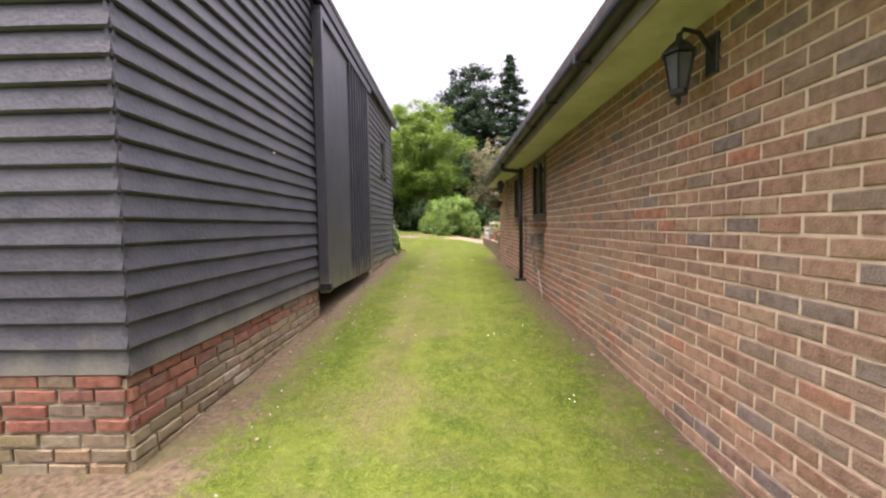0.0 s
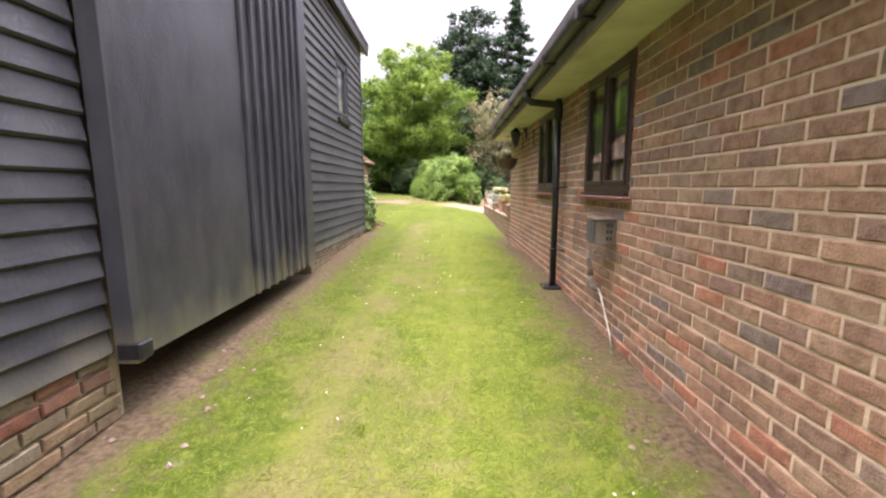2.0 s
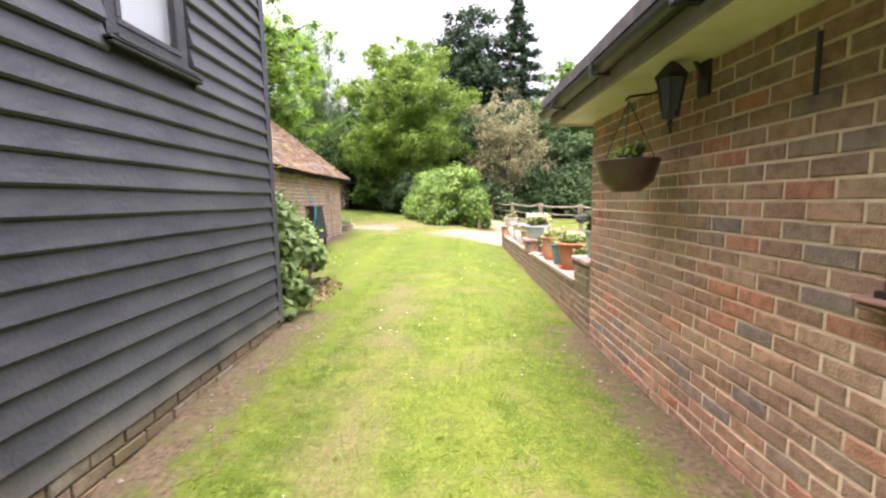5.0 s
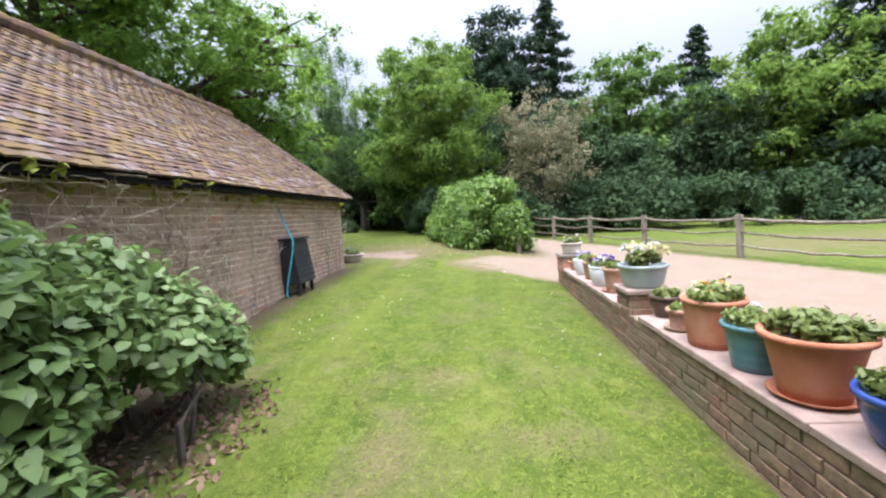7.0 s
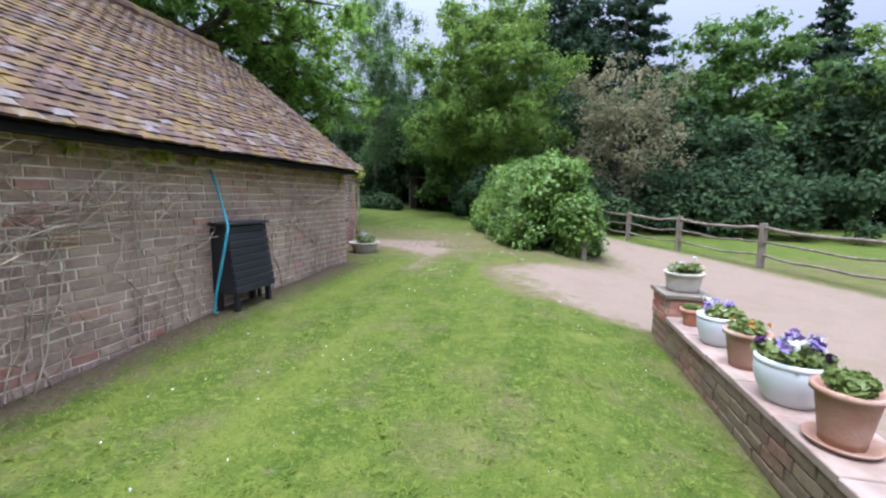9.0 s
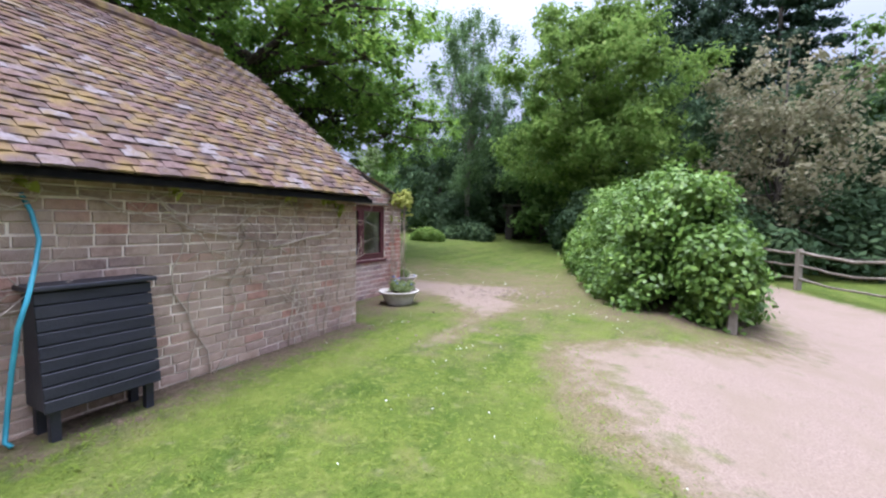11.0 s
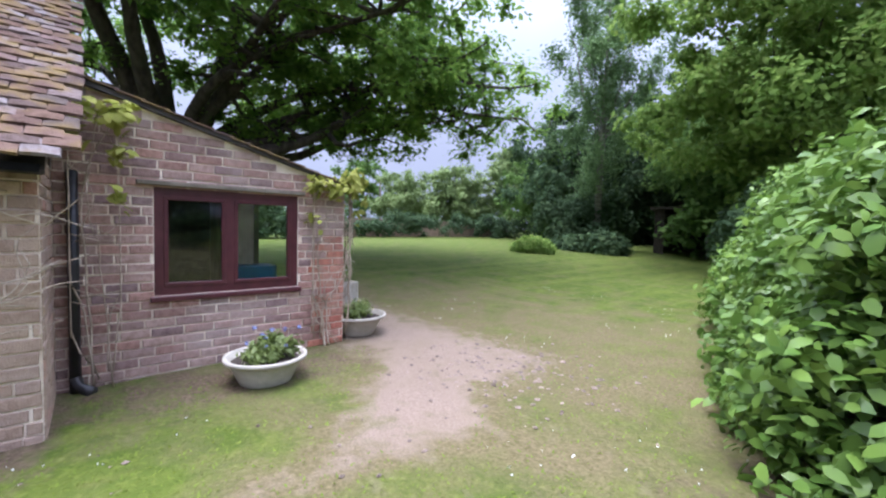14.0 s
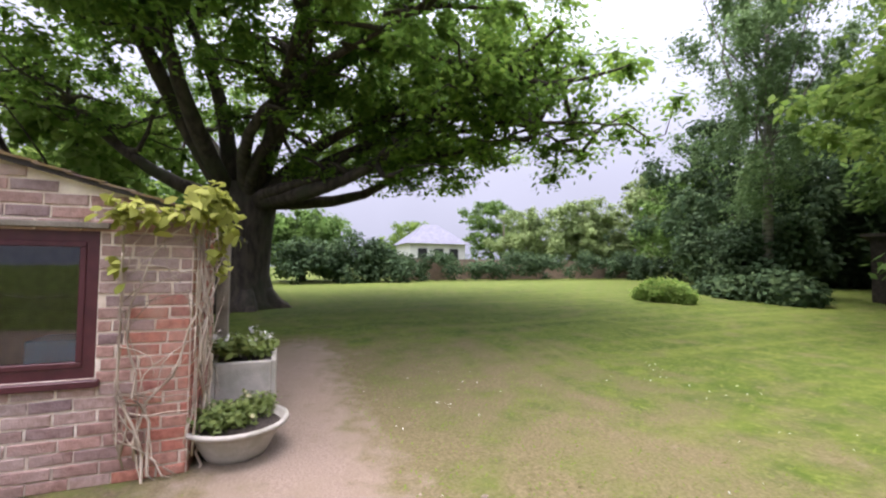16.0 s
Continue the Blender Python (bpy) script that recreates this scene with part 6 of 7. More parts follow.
def make_window_goods():
    cols = (((0.03, 0.09, 0.25), "blue"), ((0.5, 0.27, 0.05), "orange"), ((0.45, 0.42, 0.12), "yellow"), ((0.5, 0.48, 0.45), "white"), ((0.06, 0.16, 0.15), "dark green"))
    shelf = part("shelf_board", boxes((BW + 0.3, BW + 0.56, 5.7, 7.4, 1.46, 1.49)), M_INSIDE)
    tagged(shelf, "indoor window board behind the bungalow window", "shelf", kind="structure")
    y = 6.4
    for k, (c, nm) in enumerate(cols):
        m = mat("card " + nm, c, tuple(v * 1.15 for v in c), 6, 0.6, 0.05, 40)
        w, h = (0.12, 0.15, 0.11, 0.1, 0.13)[k], (0.2, 0.24, 0.1, 0.17, 0.36)[k]
        b = thing("card_box", "%s cardboard box on the window board" % nm, "box", (BW + 0.38, y + w / 2, 1.491), "boxes in the window")
        part("carton", boxes((-0.05, 0.05, -w / 2, w / 2, 0, h), bevel=0.003), m, b)
        part("lid", boxes((-0.052, 0.052, -w / 2 - 0.002, w / 2 + 0.002, h + 0.001, h + 0.012)), m, b)
        y += w + 0.02


make_window_goods()

# ---- fittings on the shed ----


M_HOPPER = mat("blue-black stained boarding", (0.012, 0.013, 0.018), (0.022, 0.023, 0.03), 10, 0.5, 0.2, 60, (0.03, 0.03, 0.034), 2, stretch=(1, 0.3, 1))


def make_oil_box():
    x, y = SX, 17.5
    z = gz(x + 0.3, y)
    t = thing("compost_hopper", "black slatted box on legs against the shed wall", "storage box", (x, y, z))
    a, z0, z1 = 0.325, 0.19, 0.92
    xb, xt = 0.31, 0.2
    bm = bmesh.new()
    sec = [(0.004, z0), (xb - 0.02, z0), (xt - 0.02, z1), (0.004, z1)]
    l = [bm.verts.new((p, -a + 0.012, q)) for p, q in sec]
    r = [bm.verts.new((p, a - 0.012, q)) for p, q in sec]
    bm.faces.new(l), bm.faces.new(r[::-1])
    for i in range(4):
        bm.faces.new((l[i], r[i], r[(i + 1) % 4], l[(i + 1) % 4]))
    part("body", bm, M_HOPPER, t)
    n = 9
    for k in range(n):
        f = k / n
        zz = z0 + (z1 - z0) * f
        xx = xb + (xt - xb) * f
        s = part("slat", boxes((-0.014, 0.012, -a, a, 0, (z1 - z0) / n - 0.006), bevel=0.005), M_HOPPER, t)
        s.matrix_local = Matrix.Translation((xx, 0, zz)) @ Matrix.Rotation(-math.atan2(xb - xt, z1 - z0) * 0.6, 4, "Y")
    part("lid", boxes((0.003, xt + 0.05, -a - 0.03, a + 0.03, z1 + 0.004, z1 + 0.035), bevel=0.006), M_HOPPER, t)
    for sy in (-1, 1):
        for px in (0.05, xb - 0.05):
            part("leg", boxes((px - 0.025, px + 0.025, sy * (a - 0.06) - 0.025, sy * (a - 0.06) + 0.025, -0.06, z0 - 0.002)), M_HOPPER, t)
    part("side_stay", boxes((0.06, 0.11, a + 0.002, a + 0.03, 0.0, 0.6)), M_DARKTIMBER, t)


make_oil_box()
M_HOSE = mat("turquoise hose", (0.04, 0.27, 0.34), (0.06, 0.36, 0.44), 6, 0.4, 0.05, 30)


def make_hose():
    y, z = 17.1, gz(-3.25, 17.1)
    t = thing("garden_hose", "turquoise garden hose hanging down the shed wall", "hose", (SX + 0.03, y, z))
    pts = [(0, 0.1, 1.54), (0.02, 0.14, 1.42), (0.05, 0.16, 1.25), (0.14, 0.11, 1.1), (0.24, 0.04, 0.93), (0.24, -0.01, 0.75), (0.19, -0.03, 0.5), (0.13, -0.04, 0.25), (0.1, -0.05, 0.05), (0.13, -0.03, 0.02)]
    part("tube", tube(bmesh.new(), pts, 0.014, 8), M_HOSE, t, smooth=True)


make_hose()
M_TWIG = mat("grey-brown vine wood", (0.4, 0.32, 0.235), (0.56, 0.465, 0.35), 9, 0.9, 0.4, 50, (0.17, 0.125, 0.09), 3)
M_VINELEAF = leaf_mat("young vine leaves", (0.3, 0.34, 0.06), (0.46, 0.47, 0.13), 0.45)


def make_vine(label, m, length, seed, stems, leaves, low=0.35, high=1.95, spread=2.2, drift=0.5, leaf_r=0.09, n_leaf=10, size=0.04):
    """A climbing vine on the plane of m: x along, y up, z out."""
    rng = np.random.default_rng(seed)
    t = thing("climbing_vine", label, "vine", tuple(m.translation))
    ml = Matrix.Translation(-m.translation) @ m
    spots = []
    for s in range(stems):
        bm = bmesh.new()
        u, v = rng.uniform(0, length), rng.uniform(0.0, low)
        w = rng.uniform(-1, 1)
        p = [(u, v, 0.02)]
        steps = rng.integers(16, 26)
        for k in range(steps):
            w += rng.normal() * drift
            w = max(-1.5, min(1.5, w))
            u = float(np.clip(u + math.sin(w) * spread / steps * 1.6, 0, length))
            v = float(np.clip(v + (0.35 + 0.65 * abs(math.cos(w))) * (high / steps) * rng.uniform(1.0, 2.2), 0.0, high))
            p.append((u, v, 0.025 + 0.05 * rng.random()))
        r0 = rng.uniform(0.004, 0.012)
        tube(bm, [tuple(ml @ Vector(q)) for q in p], [r0 * (1 - 0.75 * k / len(p)) for k in range(len(p))], 5)
        spots += p[-5:]
        for j in range(4, len(p) - 1, 4):
            q = np.array(p[j])
            b = [tuple(q)]
            ang = rng.uniform(0, math.tau)
            for k in range(4):
                ang += rng.normal() * 0.35
                q = q + np.array((math.cos(ang) * 0.13, math.sin(ang) * 0.08 + 0.02, 0.012))
                q[0], q[1] = np.clip(q[0], 0, length), np.clip(q[1], 0.02, high)
                b.append(tuple(q))
            tube(bm, [tuple(ml @ Vector(c)) for c in b], [0.0045, 0.004, 0.003, 0.0025, 0.0015], 4)
        part("stem", bm, M_TWIG, t, smooth=True)
    if leaves:
        k = rng.choice(len(spots), min(leaves, len(spots)), replace=False)
        c = [tuple(ml @ (Vector(spots[i]) + Vector((0, 0, 0.06)))) for i in k]
        curled("leaves", leaf_cloud(rng, c, np.full(len(c), leaf_r), n_leaf * len(c), size, 0.9, 0.05, 0.1), M_VINELEAF, t)
    return t


def make_trained_vine(label, y0, y1, seed, stems, low, high, out=0.1, thick=0.011, leaves=6, twigs=3):
    """Old climber on the shed wall: stems rise from the soil and run off along the wall with crooked twigs."""
    rng = np.random.default_rng(seed)
    ym = (y0 + y1) / 2
    z0 = gz(SX + 0.1, ym)
    t = thing("climbing_vine", label, "vine", (SX, ym, z0))
    tips = []
    for s in range(stems):
        y, way = rng.uniform(y0, y1), rng.choice((-1.0, 1.0))
        z, turn_at = 0.0, high * rng.uniform(low, 0.95)
        p, slope = [(0.04, y - ym, -0.03)], rng.uniform(0.05, 0.5)
        while z < turn_at:
            z += rng.uniform(0.1, 0.2)
            y += rng.normal() * 0.05
            p.append((0.02 + out * rng.random() * z / high, y - ym, z))
        for k in range(rng.integers(6, 16)):
            y += way * rng.uniform(0.1, 0.2)
            slope = float(np.clip(slope + rng.normal() * 0.3, -0.4, 0.9))
            z = float(np.clip(z + 0.15 * slope, 0.15, high))
            if not y0 - 0.3 < y < y1 + 0.3:
                break
            p.append((0.02 + out * rng.random(), y - ym, z))
        r = thick * rng.uniform(0.45, 1.1)
        bm = tube(bmesh.new(), p, [max(0.004, r * (1 - 0.5 * k / len(p))) for k in range(len(p))], 6)
        for k in range(twigs):
            q = np.array(p[rng.integers(len(p) // 2, len(p))])
            a, b = rng.uniform(0.2, 2.9), [tuple(q)]
            for m in range(rng.integers(3, 7)):
                a += rng.normal() * 0.4
                q = q + np.array((rng.uniform(-0.01, 0.03), math.cos(a) * 0.1, math.sin(a) * 0.085))
                q[0], q[2] = max(0.015, q[0]), min(q[2], high + 0.1)
                b.append(tuple(q))
            tube(bm, b, [max(0.0022, 0.0052 * (1 - 0.12 * m)) for m in range(len(b))], 5)
            tips.append(b[-1])
        part("stem", bm, M_TWIG, t, smooth=True)
    tips.sort(key=lambda q: -q[2])
    c = [q for q in tips[: leaves * 2 : 2]]
    curled("leaves", leaf_cloud(rng, c, np.full(len(c), 0.07), 8 * len(c), 0.045, 0.9, 0.05, 0.1), M_VINELEAF, t)


make_trained_vine("pale tangled climber stems beside the hydrangea on the shed wall", 12.5, 15.1, 41, 22, 0.35, 1.78, 0.26, 0.009, 12, 5)
make_trained_vine("old bare climber trained across the shed wall", 14.2, 17.0, 42, 20, 0.25, 1.65, 0.11, 0.0085, 5, 5)
make_trained_vine("bare climber stems running along the shed wall", 18.1, 20.2, 43, 11, 0.2, 1.5, 0.09, 0.0095, 4, 4)
make_vine("pale bare vine twigs with young leaves under the shed eaves", facing_east(SX, 13.2, 1.55), 6.8, 13, 9, 14, 0.3, 0.72, 2.4, 0.5, 0.08, 7, 0.035)
make_vine("leafy vine climbing the joint of shed and lean-to", facing_east(LX + 0.06, 20.5, 0.7), 0.3, 5, 6, 14, 0.2, 2.2, 0.5, 0.4, 0.13, 14, 0.05)
make_vine("twiggy leafy vine on the lean-to corner", facing_east(LX + 0.01, 22.4, 0.65), 0.42, 6, 10, 16, 0.3, 1.85, 0.7, 0.9, 0.13, 10, 0.046)
make_vine("twiggy leafy vine wrapped round the lean-to corner", facing_north(LX + 0.04, LY1 + 0.01, 0.65), 0.6, 7, 10, 24, 0.3, 1.95, 0.8, 0.9, 0.16, 12, 0.048)


def make_lean_pipe():
    x, y = LX + 0.06, 20.52
    t = thing("lean_to_downpipe", "black rainwater pipe where lean-to meets shed", "downpipe", (x, y, gz(x, y)))
    part("pipe", tube(bmesh.new(), [(0, 0, 0.0), (0, 0, 1.7)], 0.036, 12), M_BLACK, t, smooth=True)
    part("shoe", tube(bmesh.new(), [(0, 0, 0.12), (0.02, 0.02, 0.04), (0.12, 0.1, 0.02)], 0.04, 10), M_BLACK, t, smooth=True)


make_lean_pipe()
for (x0, x1, y0, y1, z0, z1), lab in (((LX + 0.0, LX + 0.05, LW[0] - 0.12, LW[1] + 0.06, LW[3] + 0.01, LW[3] + 0.05), "weathered drip board over the lean-to window"), ((LX - 0.01, LX + 0.04, LW[0] - 0.03, LW[1] + 0.03, LW[2] - 0.05, LW[2] - 0.004), "oxblood painted timber window sill")):
    ob = part("trim", boxes((x0, x1, y0, y1, z0, z1), bevel=0.006), M_TIMBER if "drip" in lab else M_REDFRAME)
    tagged(ob, lab, "window trim", kind="structure")


def make_crate():
    t = thing("blue_crate", "small blue crate inside the lean-to window", "crate", (-4.8, 21.95, 0.601))
    m = mat("blue plastic", (0.02, 0.12, 0.2), (0.03, 0.16, 0.26), 4, 0.4, 0.05, 30)
    part("stand", boxes((-0.2, 0.2, -0.3, 0.3, 0.0, 0.85)), M_DARKTIMBER, t)
    part("crate", boxes((-0.15, 0.15, -0.25, 0.25, 0.852, 1.02), bevel=0.01), m, t)


make_crate()


def make_fleck():
    # a white fleck on the boards, built as a small thin plate
    t = thing("white_fleck", "tiny white fleck on the black boarding", "tag", (BX + 0.008, 3.89, 2.06))
    part("tag", boxes((0.0, 0.006, -0.018, 0.018, -0.016, 0.016), bevel=0.002), M_WHITEPVC, t)


make_fleck()

# ---- roof tiles and brick courses ----


def lay_tiles():
    run, rise = -3.03 - RX, RZ - 0.06 - 2.4
    slope = math.hypot(run, rise)
    up = Vector((-run / slope, 0, rise / slope))
    nrm = Vector((rise / slope, 0, run / slope))
    m = Matrix(((0, up.x, nrm.x, -3.03), (1, up.y, nrm.y, SY0 - 0.3), (0, up.z, nrm.z, 2.4), (0, 0, 0, 1)))
    w, g, th, ln = 0.165, 0.1, 0.017, 0.17
    rnd = random.Random(8)
    shapes = []
    for k in range(6):
        j = lambda a: rnd.uniform(-a, a)
        v = [(sx * (w / 2 - 0.003) + j(0.003), y + j(0.004), z + (0.004 if sx else 0.0) * (-1) + j(0.002)) for z in (0.0, th) for y in (0.0, ln) for sx in (-1, 0, 1)]
        f = [(6, 7, 10, 9), (7, 8, 11, 10), (0, 1, 7, 6), (1, 2, 8, 7), (0, 6, 9, 3), (2, 5, 11, 8)]
        me = bpy.data.meshes.new("tile")
        me.from_pydata(v, [], f)
        me.materials.append(M_ROOFTILE)
        shapes.append((me, v, f))
    verts, faces, done = [], [], 0
    total = SY1 + 0.06 - (SY0 - 0.3)
    row, v0 = 0, -0.03
    while v0 < slope - 0.04:
        u = -0.085 * (row % 2) + rnd.uniform(-0.01, 0.01)
        while u < total:
            sag = 0.012 * math.sin(u * 0.9 + v0 * 0.6) + 0.005 * math.sin(u * 2.3 - v0 * 0.8)
            me, bv, bf = shapes[rnd.randrange(6)]
            cut = max(0.0, (v0 - (slope - 0.45))) * 0.85
            if u < total - cut:
                place = m @ Matrix.Translation((u + w / 2, v0 + rnd.uniform(-0.01, 0.01), 0.012 + sag + rnd.uniform(0, 0.011))) @ Matrix.Rotation(rnd.gauss(0, 0.03), 4, "Z") @ Matrix.Rotation(0.02 + 0.075 + rnd.uniform(-0.01, 0.02), 4, "X").inverted()
                if done < 300 and 3.2 < u < 7.4 and 0.0 < v0 < 1.2:
                    ob = new("tile", me)
                    ob.parent, ob.matrix_local = SHED_ROOF, place
                    done += 1
                else:
                    k = len(verts)
                    verts += [tuple(place @ Vector(c)) for c in bv]
                    faces += [tuple(i + k for i in q) for q in bf]
            u += w
        v0 += g
        row += 1
    tagged(pydata("tiling", verts, faces, M_ROOFTILE, SHED_ROOF), kind="stuff")
    y = SY0 - 0.3
    k = 0
    while y < SY1 - 0.35:
        bm = tube(bmesh.new(), [(0, 0, 0), (0, 0.32, 0.012)], [0.11, 0.118], 10)
        ob = part("ridge_tile", bm, M_ROOFTILE, SHED_ROOF)
        ob.matrix_local = Matrix.Translation((RX, y, RZ - 0.05 + 0.02 * math.sin(y * 0.9)))
        y += 0.31


lay_tiles()
lay_bricks(WALL_E, facing_west(BW, B_END, -0.06), B_END + 1.4, B_SOF + 0.06, M_BRICK, joint=0.0122, proud=0.0055, near=lambda u, v: 2.4 < B_END - u < 6.0 and 0.66 < v < 2.2, holes=[(B_END - b, B_END - a, WIN_Z[0] + 0.06, WIN_Z[1] + 0.06) for a, b in WINS], seed=2)
lay_bricks(PLINTH, facing_east(BX - 0.02, BY0, -0.1), DOOR_Y[0] - BY0, B_CLAD + 0.07, M_PLINTH, near=lambda u, v: True, rough=0.2, joint=0.018, seed=5, proud=0.008, pick=lambda u, v: M_PLINTHRED if v > 0.58 or (v > 0.42 and u < 0.75) else M_PLINTH)
lay_bricks(PLINTH, facing_east(BX - 0.02, DOOR_Y[1] + 0.02, 0.2), BY1 - DOOR_Y[1] - 0.02, B_CLAD - 0.235, M_PLINTH, near=lambda u, v: True, rough=0.14, joint=0.014, seed=6, proud=0.012, limit=150)
lay_bricks(PLINTH, facing_south(BX - 5.02, BY0 + 0.002, -0.1), 5.0, B_CLAD + 0.06, M_PLINTH, near=lambda u, v: u > 3.2, rough=0.15, joint=0.018, seed=7, proud=0.008, pick=lambda u, v: M_PLINTHRED if v > 0.42 else M_PLINTH)
lay_bricks(SHED, facing_east(SX, SY0, 0.3), SY1 - SY0, S_EAVE - 0.36, M_OLDBRICK, near=lambda u, v: 3.4 < u < 6.6 and 0.55 < v < 1.75, rough=0.13, joint=0.013, seed=8, course=0.083, proud=0.007)
lay_bricks(LEAN, facing_east(LX, 20.4, 0.45), LY1 - 20.4, 2.7, M_PINKBRICK, near=lambda u, v: True, holes=[(LW[0] - 20.4, LW[1] - 20.4, LW[2] - 0.45, LW[3] - 0.45)], top=lambda u: lean_top(20.4 + u) - 0.46, rough=0.1, joint=0.013, seed=9, proud=0.007, pick=lambda u, v: M_REDBRICK if u > LY1 - 20.4 - 0.3 and v < 1.5 else M_PINKBRICK)
lay_bricks(LEAN, facing_north(LX, LY1, 0.45), 0.9, 2.0, M_REDBRICK, near=lambda u, v: True, rough=0.1, joint=0.013, seed=10, proud=0.007)
lay_bricks(SHED, facing_north(SX, SY1, 0.45), LX * -1 + SX, 1.95, M_OLDBRICK, near=lambda u, v: True, rough=0.1, joint=0.013, seed=11, proud=0.007)
lay_bricks(GARDEN, facing_west(GX0 - 0.002, 18.18, 0.24), 18.18 - B_END, GTOP - 0.3, M_LOWBRICK, near=lambda u, v: 2.0 < u < 6.0, rough=0.07, joint=0.012, seed=12, proud=0.006)

# ---- grass ----


def make_grass():
    rng = np.random.default_rng(14)
    n = 430000
    y = 0.2 + 30 * rng.random(n) ** 1.25
    x = rng.uniform(-1, 1, n) * (2.2 + 0.42 * np.clip(y - 8, 0, 40)) - 0.12 * np.clip(y - 14, 0, 40)
    soil = (x < -1.25 - 0.25 * rng.random(n)) & (y < 12.3) | (x > 0.85 + 0.4 * rng.random(n)) & (y < 11.9) | (x > 1.3) & (y < 18.3) | (x < -2.9 - 0.3 * rng.random(n)) & (y > 12) & (y < 20.6) | (x < -3.9) & (y < 22.9)
    soil |= np.hypot((x + 2.7), (y - 13.0) / 1.25) < 0.85 + 0.3 * rng.random(n)
    bare = np.maximum(drive_mask(x, y), path_mask(x, y)) > 0.35 + 0.3 * rng.random(n)
    worn = (0.5 * np.clip(1 - np.abs(x + 0.55) / 0.5, 0, 1) * (y < 14) + 0.5 * smooth(19.2, 21.5, y)) > rng.random(n)
    far = rng.random(n) < smooth(30, 24, y)
    keep = ~soil & ~bare & ~worn & far
    x, y = x[keep], y[keep]
    n = len(x)
    z = ground_z(x, y) - 0.003
    h = rng.uniform(0.006, 0.016, n) * (1 + 0.5 * (rng.random(n) < 0.06))
    a = rng.uniform(0, math.tau, n)
    wd = rng.uniform(0.002, 0.004, n) * (1 + 0.07 * y)
    dx, dy = np.cos(a) * wd, np.sin(a) * wd
    lx, ly = -np.sin(a) * 0.035 * rng.random(n), np.cos(a) * 0.03 * rng.random(n)
    base = np.stack([x, y, z], 1)
    side = np.stack([dx, dy, np.zeros(n)], 1)
    tip = base + np.stack([lx, ly, h], 1)
    co = np.stack([base - side, base + side, tip + side * 0.3, tip - side * 0.3], 1)
    m = 1700
    tx, ty = rng.uniform(-3.2, 1.6, m), 0.3 + 17.5 * rng.random(m) ** 1.2
    tx -= 0.12 * np.clip(ty - 14, 0, 40)
    ok = (np.maximum(drive_mask(tx, ty), path_mask(tx, ty)) < 0.3) & ~((tx < -1.3) & (ty < 14.2)) & ~((tx > 0.9) & (ty < 18.3)) & ~((tx < -3.0) & (ty < 23.4))
    ok &= np.sin(2.3 * tx + 1.1 * ty) * np.cos(1.7 * ty - 1.3 * tx) + 0.35 * rng.normal(size=m) > -0.05
    tx, ty = np.repeat(tx[ok], 14), np.repeat(ty[ok], 14)
    n = len(tx)
    tx, ty = tx + rng.normal(size=n) * 0.022, ty + rng.normal(size=n) * 0.022
    a = rng.uniform(0, math.tau, n)
    wd = rng.uniform(0.0025, 0.0045, n) * (1 + 0.05 * ty)
    base = np.stack([tx, ty, ground_z(tx, ty) - 0.003], 1)
    side = np.stack([np.cos(a) * wd, np.sin(a) * wd, np.zeros(n)], 1)
    tip = base + np.stack([-np.sin(a) * 0.03, np.cos(a) * 0.03, rng.uniform(0.012, 0.026, n)], 1)
    co = np.concatenate([co, np.stack([base - side, base + side, tip + side * 0.3, tip - side * 0.3], 1)])
    g = quads("grass", co, M_GRASS)
    tagged(g, "short mown green grass blades", "grass", kind="stuff")
    m = 3200
    x, y = rng.uniform(-6, 3, m), 1 + 27 * rng.random(m)
    patch = np.sin(1.9 * x + 0.7 * y) * np.cos(1.1 * y - 0.8 * x) > 0.1
    ok = patch & (np.maximum(drive_mask(x, y), path_mask(x, y)) < 0.3) & ~((x < -1.3) & (y < 14.2)) & ~((x > 1.0) & (y < 18.3)) & ~((x < -3.1) & (y < 23.4))
    x, y = x[ok], y[ok]
    p = np.stack([x, y, ground_z(x, y) + 0.026], 1)
    d = leaf_cloud(rng, p, np.full(len(p), 0.006), 2 * len(p), 0.0075, 0.3)
    tagged(quads("daisies", d, M_WHITEFLOWER), "tiny white daisies scattered in the lawn", "flowers", kind="stuff")


make_grass()


M_STONES = mat("mixed dull stones", (0.13, 0.1, 0.075), (0.24, 0.185, 0.145), 14, 0.9, 0.4, 60, vary=0.3)


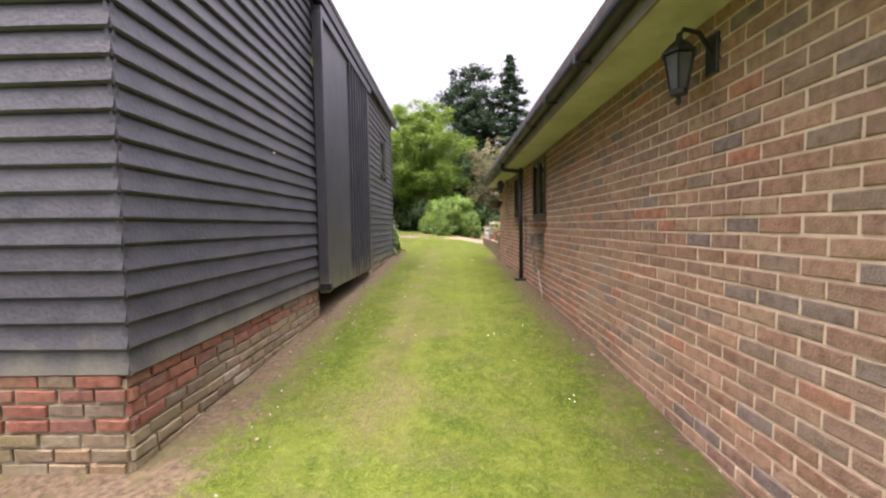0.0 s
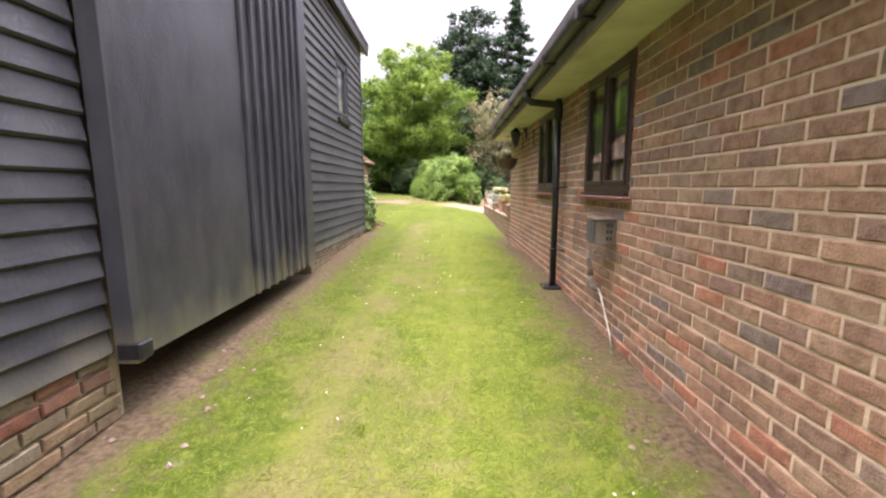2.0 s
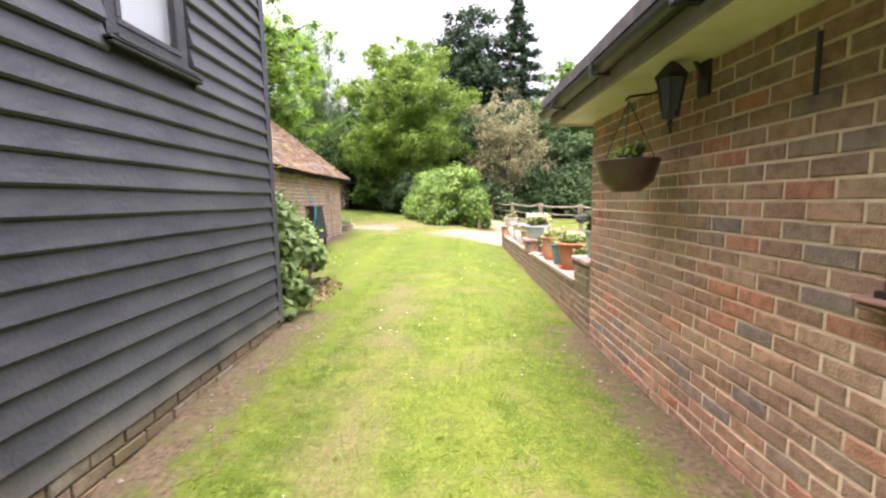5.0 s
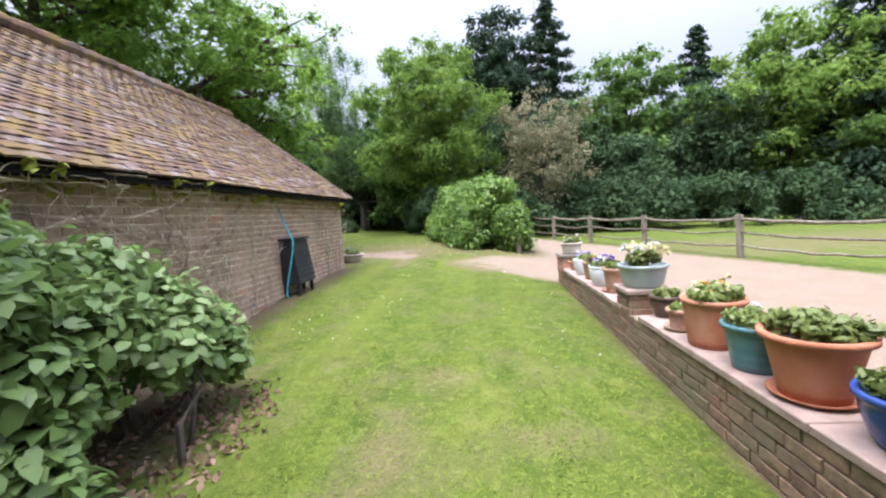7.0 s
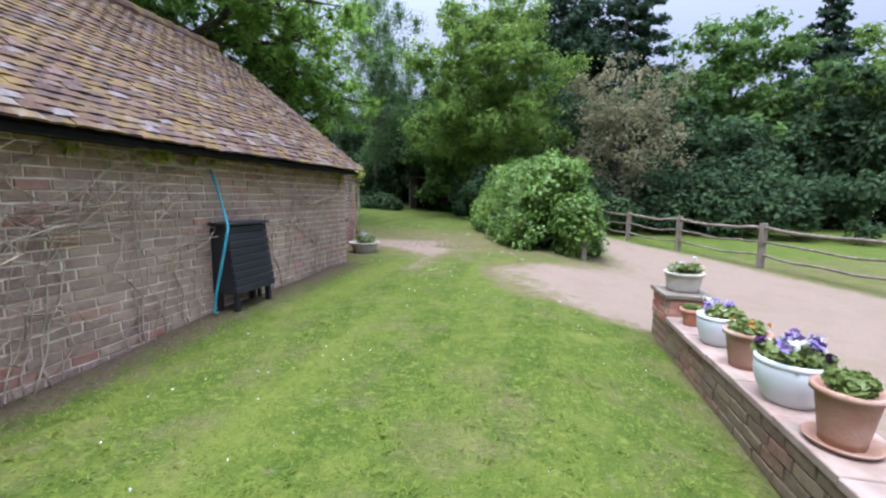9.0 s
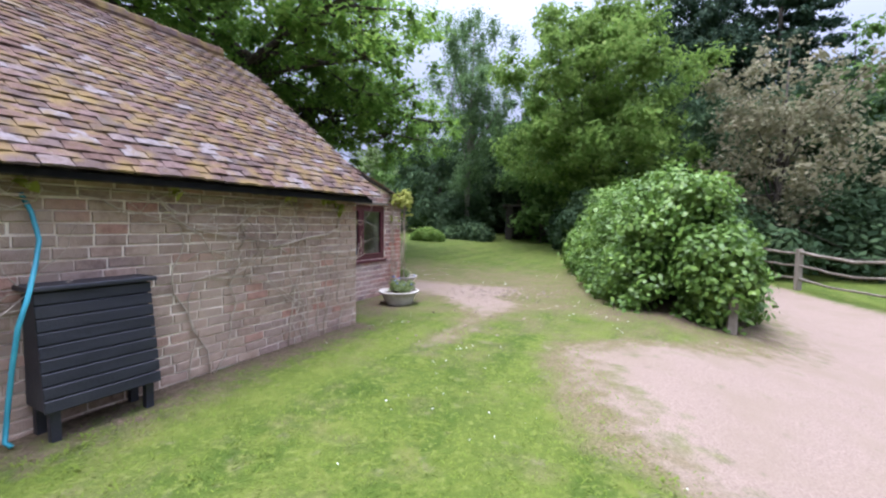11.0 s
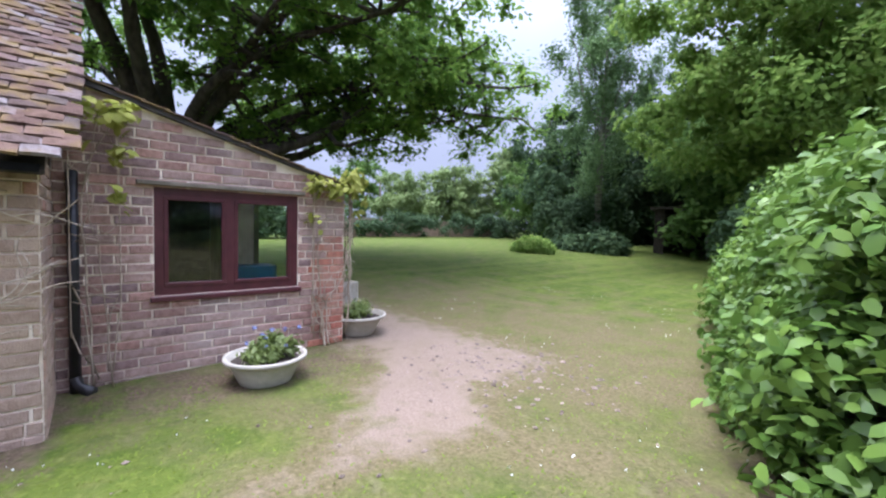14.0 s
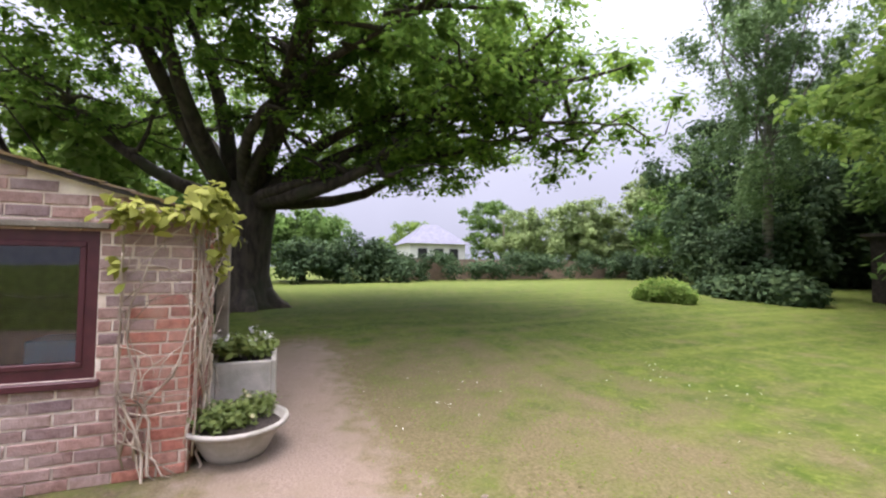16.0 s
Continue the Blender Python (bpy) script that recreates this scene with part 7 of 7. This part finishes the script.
def make_litter():
    """Dry fallen leaves on the soil under the hydrangea."""
    rng = np.random.default_rng(18)
    n = 1500
    x, y = rng.uniform(-2.5, -1.45, n), rng.uniform(11.8, 13.9, n)
    ok = np.hypot((x + 2.2) / 0.75, (y - 12.9) / 1.15) < 0.75 + 0.35 * rng.random(n)
    p = np.stack([x[ok], y[ok], ground_z(x[ok], y[ok]) + 0.012], 1)
    leaf = leaf_cloud(rng, p, np.full(len(p), 0.01), len(p), 0.028, 0.3)
    dead = leaf_mat("dry fallen leaves", (0.16, 0.1, 0.06), (0.36, 0.26, 0.17), 0.1)
    tagged(quads("leaf_litter", leaf, dead), "dry brown fallen leaves under the bush", "leaf litter", kind="stuff")


make_litter()


def make_debris():
    """Loose stones and crumbs of brick on the bare soil along the walls."""
    rng = random.Random(15)
    verts, faces = [], []
    for k in range(320):
        s = rng.random()
        if s < 0.3:
            x, y = rng.uniform(-1.62, -1.15), rng.uniform(2.2, 11.6)
        elif s < 0.55:
            x, y = rng.uniform(0.95, 1.32), rng.uniform(1.0, 11.6)
        elif s < 0.8:
            x, y = rng.uniform(-3.2, -2.0), rng.uniform(12.0, 14.2)
        else:
            x, y = rng.uniform(-3.0, -1.4), rng.uniform(20.0, 23.5)
        r = rng.uniform(0.006, 0.022)
        z = gz(x, y) + r * 0.3
        b = len(verts)
        verts += [(x + r * rng.uniform(0.6, 1.3) * ux, y + r * rng.uniform(0.6, 1.3) * uy, z + r * 0.6 * uz) for ux, uy, uz in ((1, 0, 0), (0, 1, 0), (-1, 0, 0), (0, -1, 0), (0, 0, 1), (0, 0, -1))]
        faces += [tuple(b + i for i in q) for q in ((0, 1, 4), (1, 2, 4), (2, 3, 4), (3, 0, 4), (1, 0, 5), (2, 1, 5), (3, 2, 5), (0, 3, 5))]
    for k in range(260):
        x, y = rng.gauss(-2.5, 0.5), rng.gauss(23.5, 0.4)
        r = rng.uniform(0.008, 0.034)
        z = gz(x, y) + r * 0.12
        b = len(verts)
        verts += [(x + r * rng.uniform(0.6, 1.4) * ux, y + r * rng.uniform(0.6, 1.4) * uy, z + r * 0.4 * uz) for ux, uy, uz in ((1, 0, 0), (0, 1, 0), (-1, 0, 0), (0, -1, 0), (0, 0, 1), (0, 0, -1))]
        faces += [tuple(b + i for i in q) for q in ((0, 1, 4), (1, 2, 4), (2, 3, 4), (3, 0, 4), (1, 0, 5), (2, 1, 5), (3, 2, 5), (0, 3, 5))]
    tagged(pydata("pebbles", verts, faces, M_STONES), "small loose stones on the bare soil", "pebbles", kind="stuff")


make_debris()
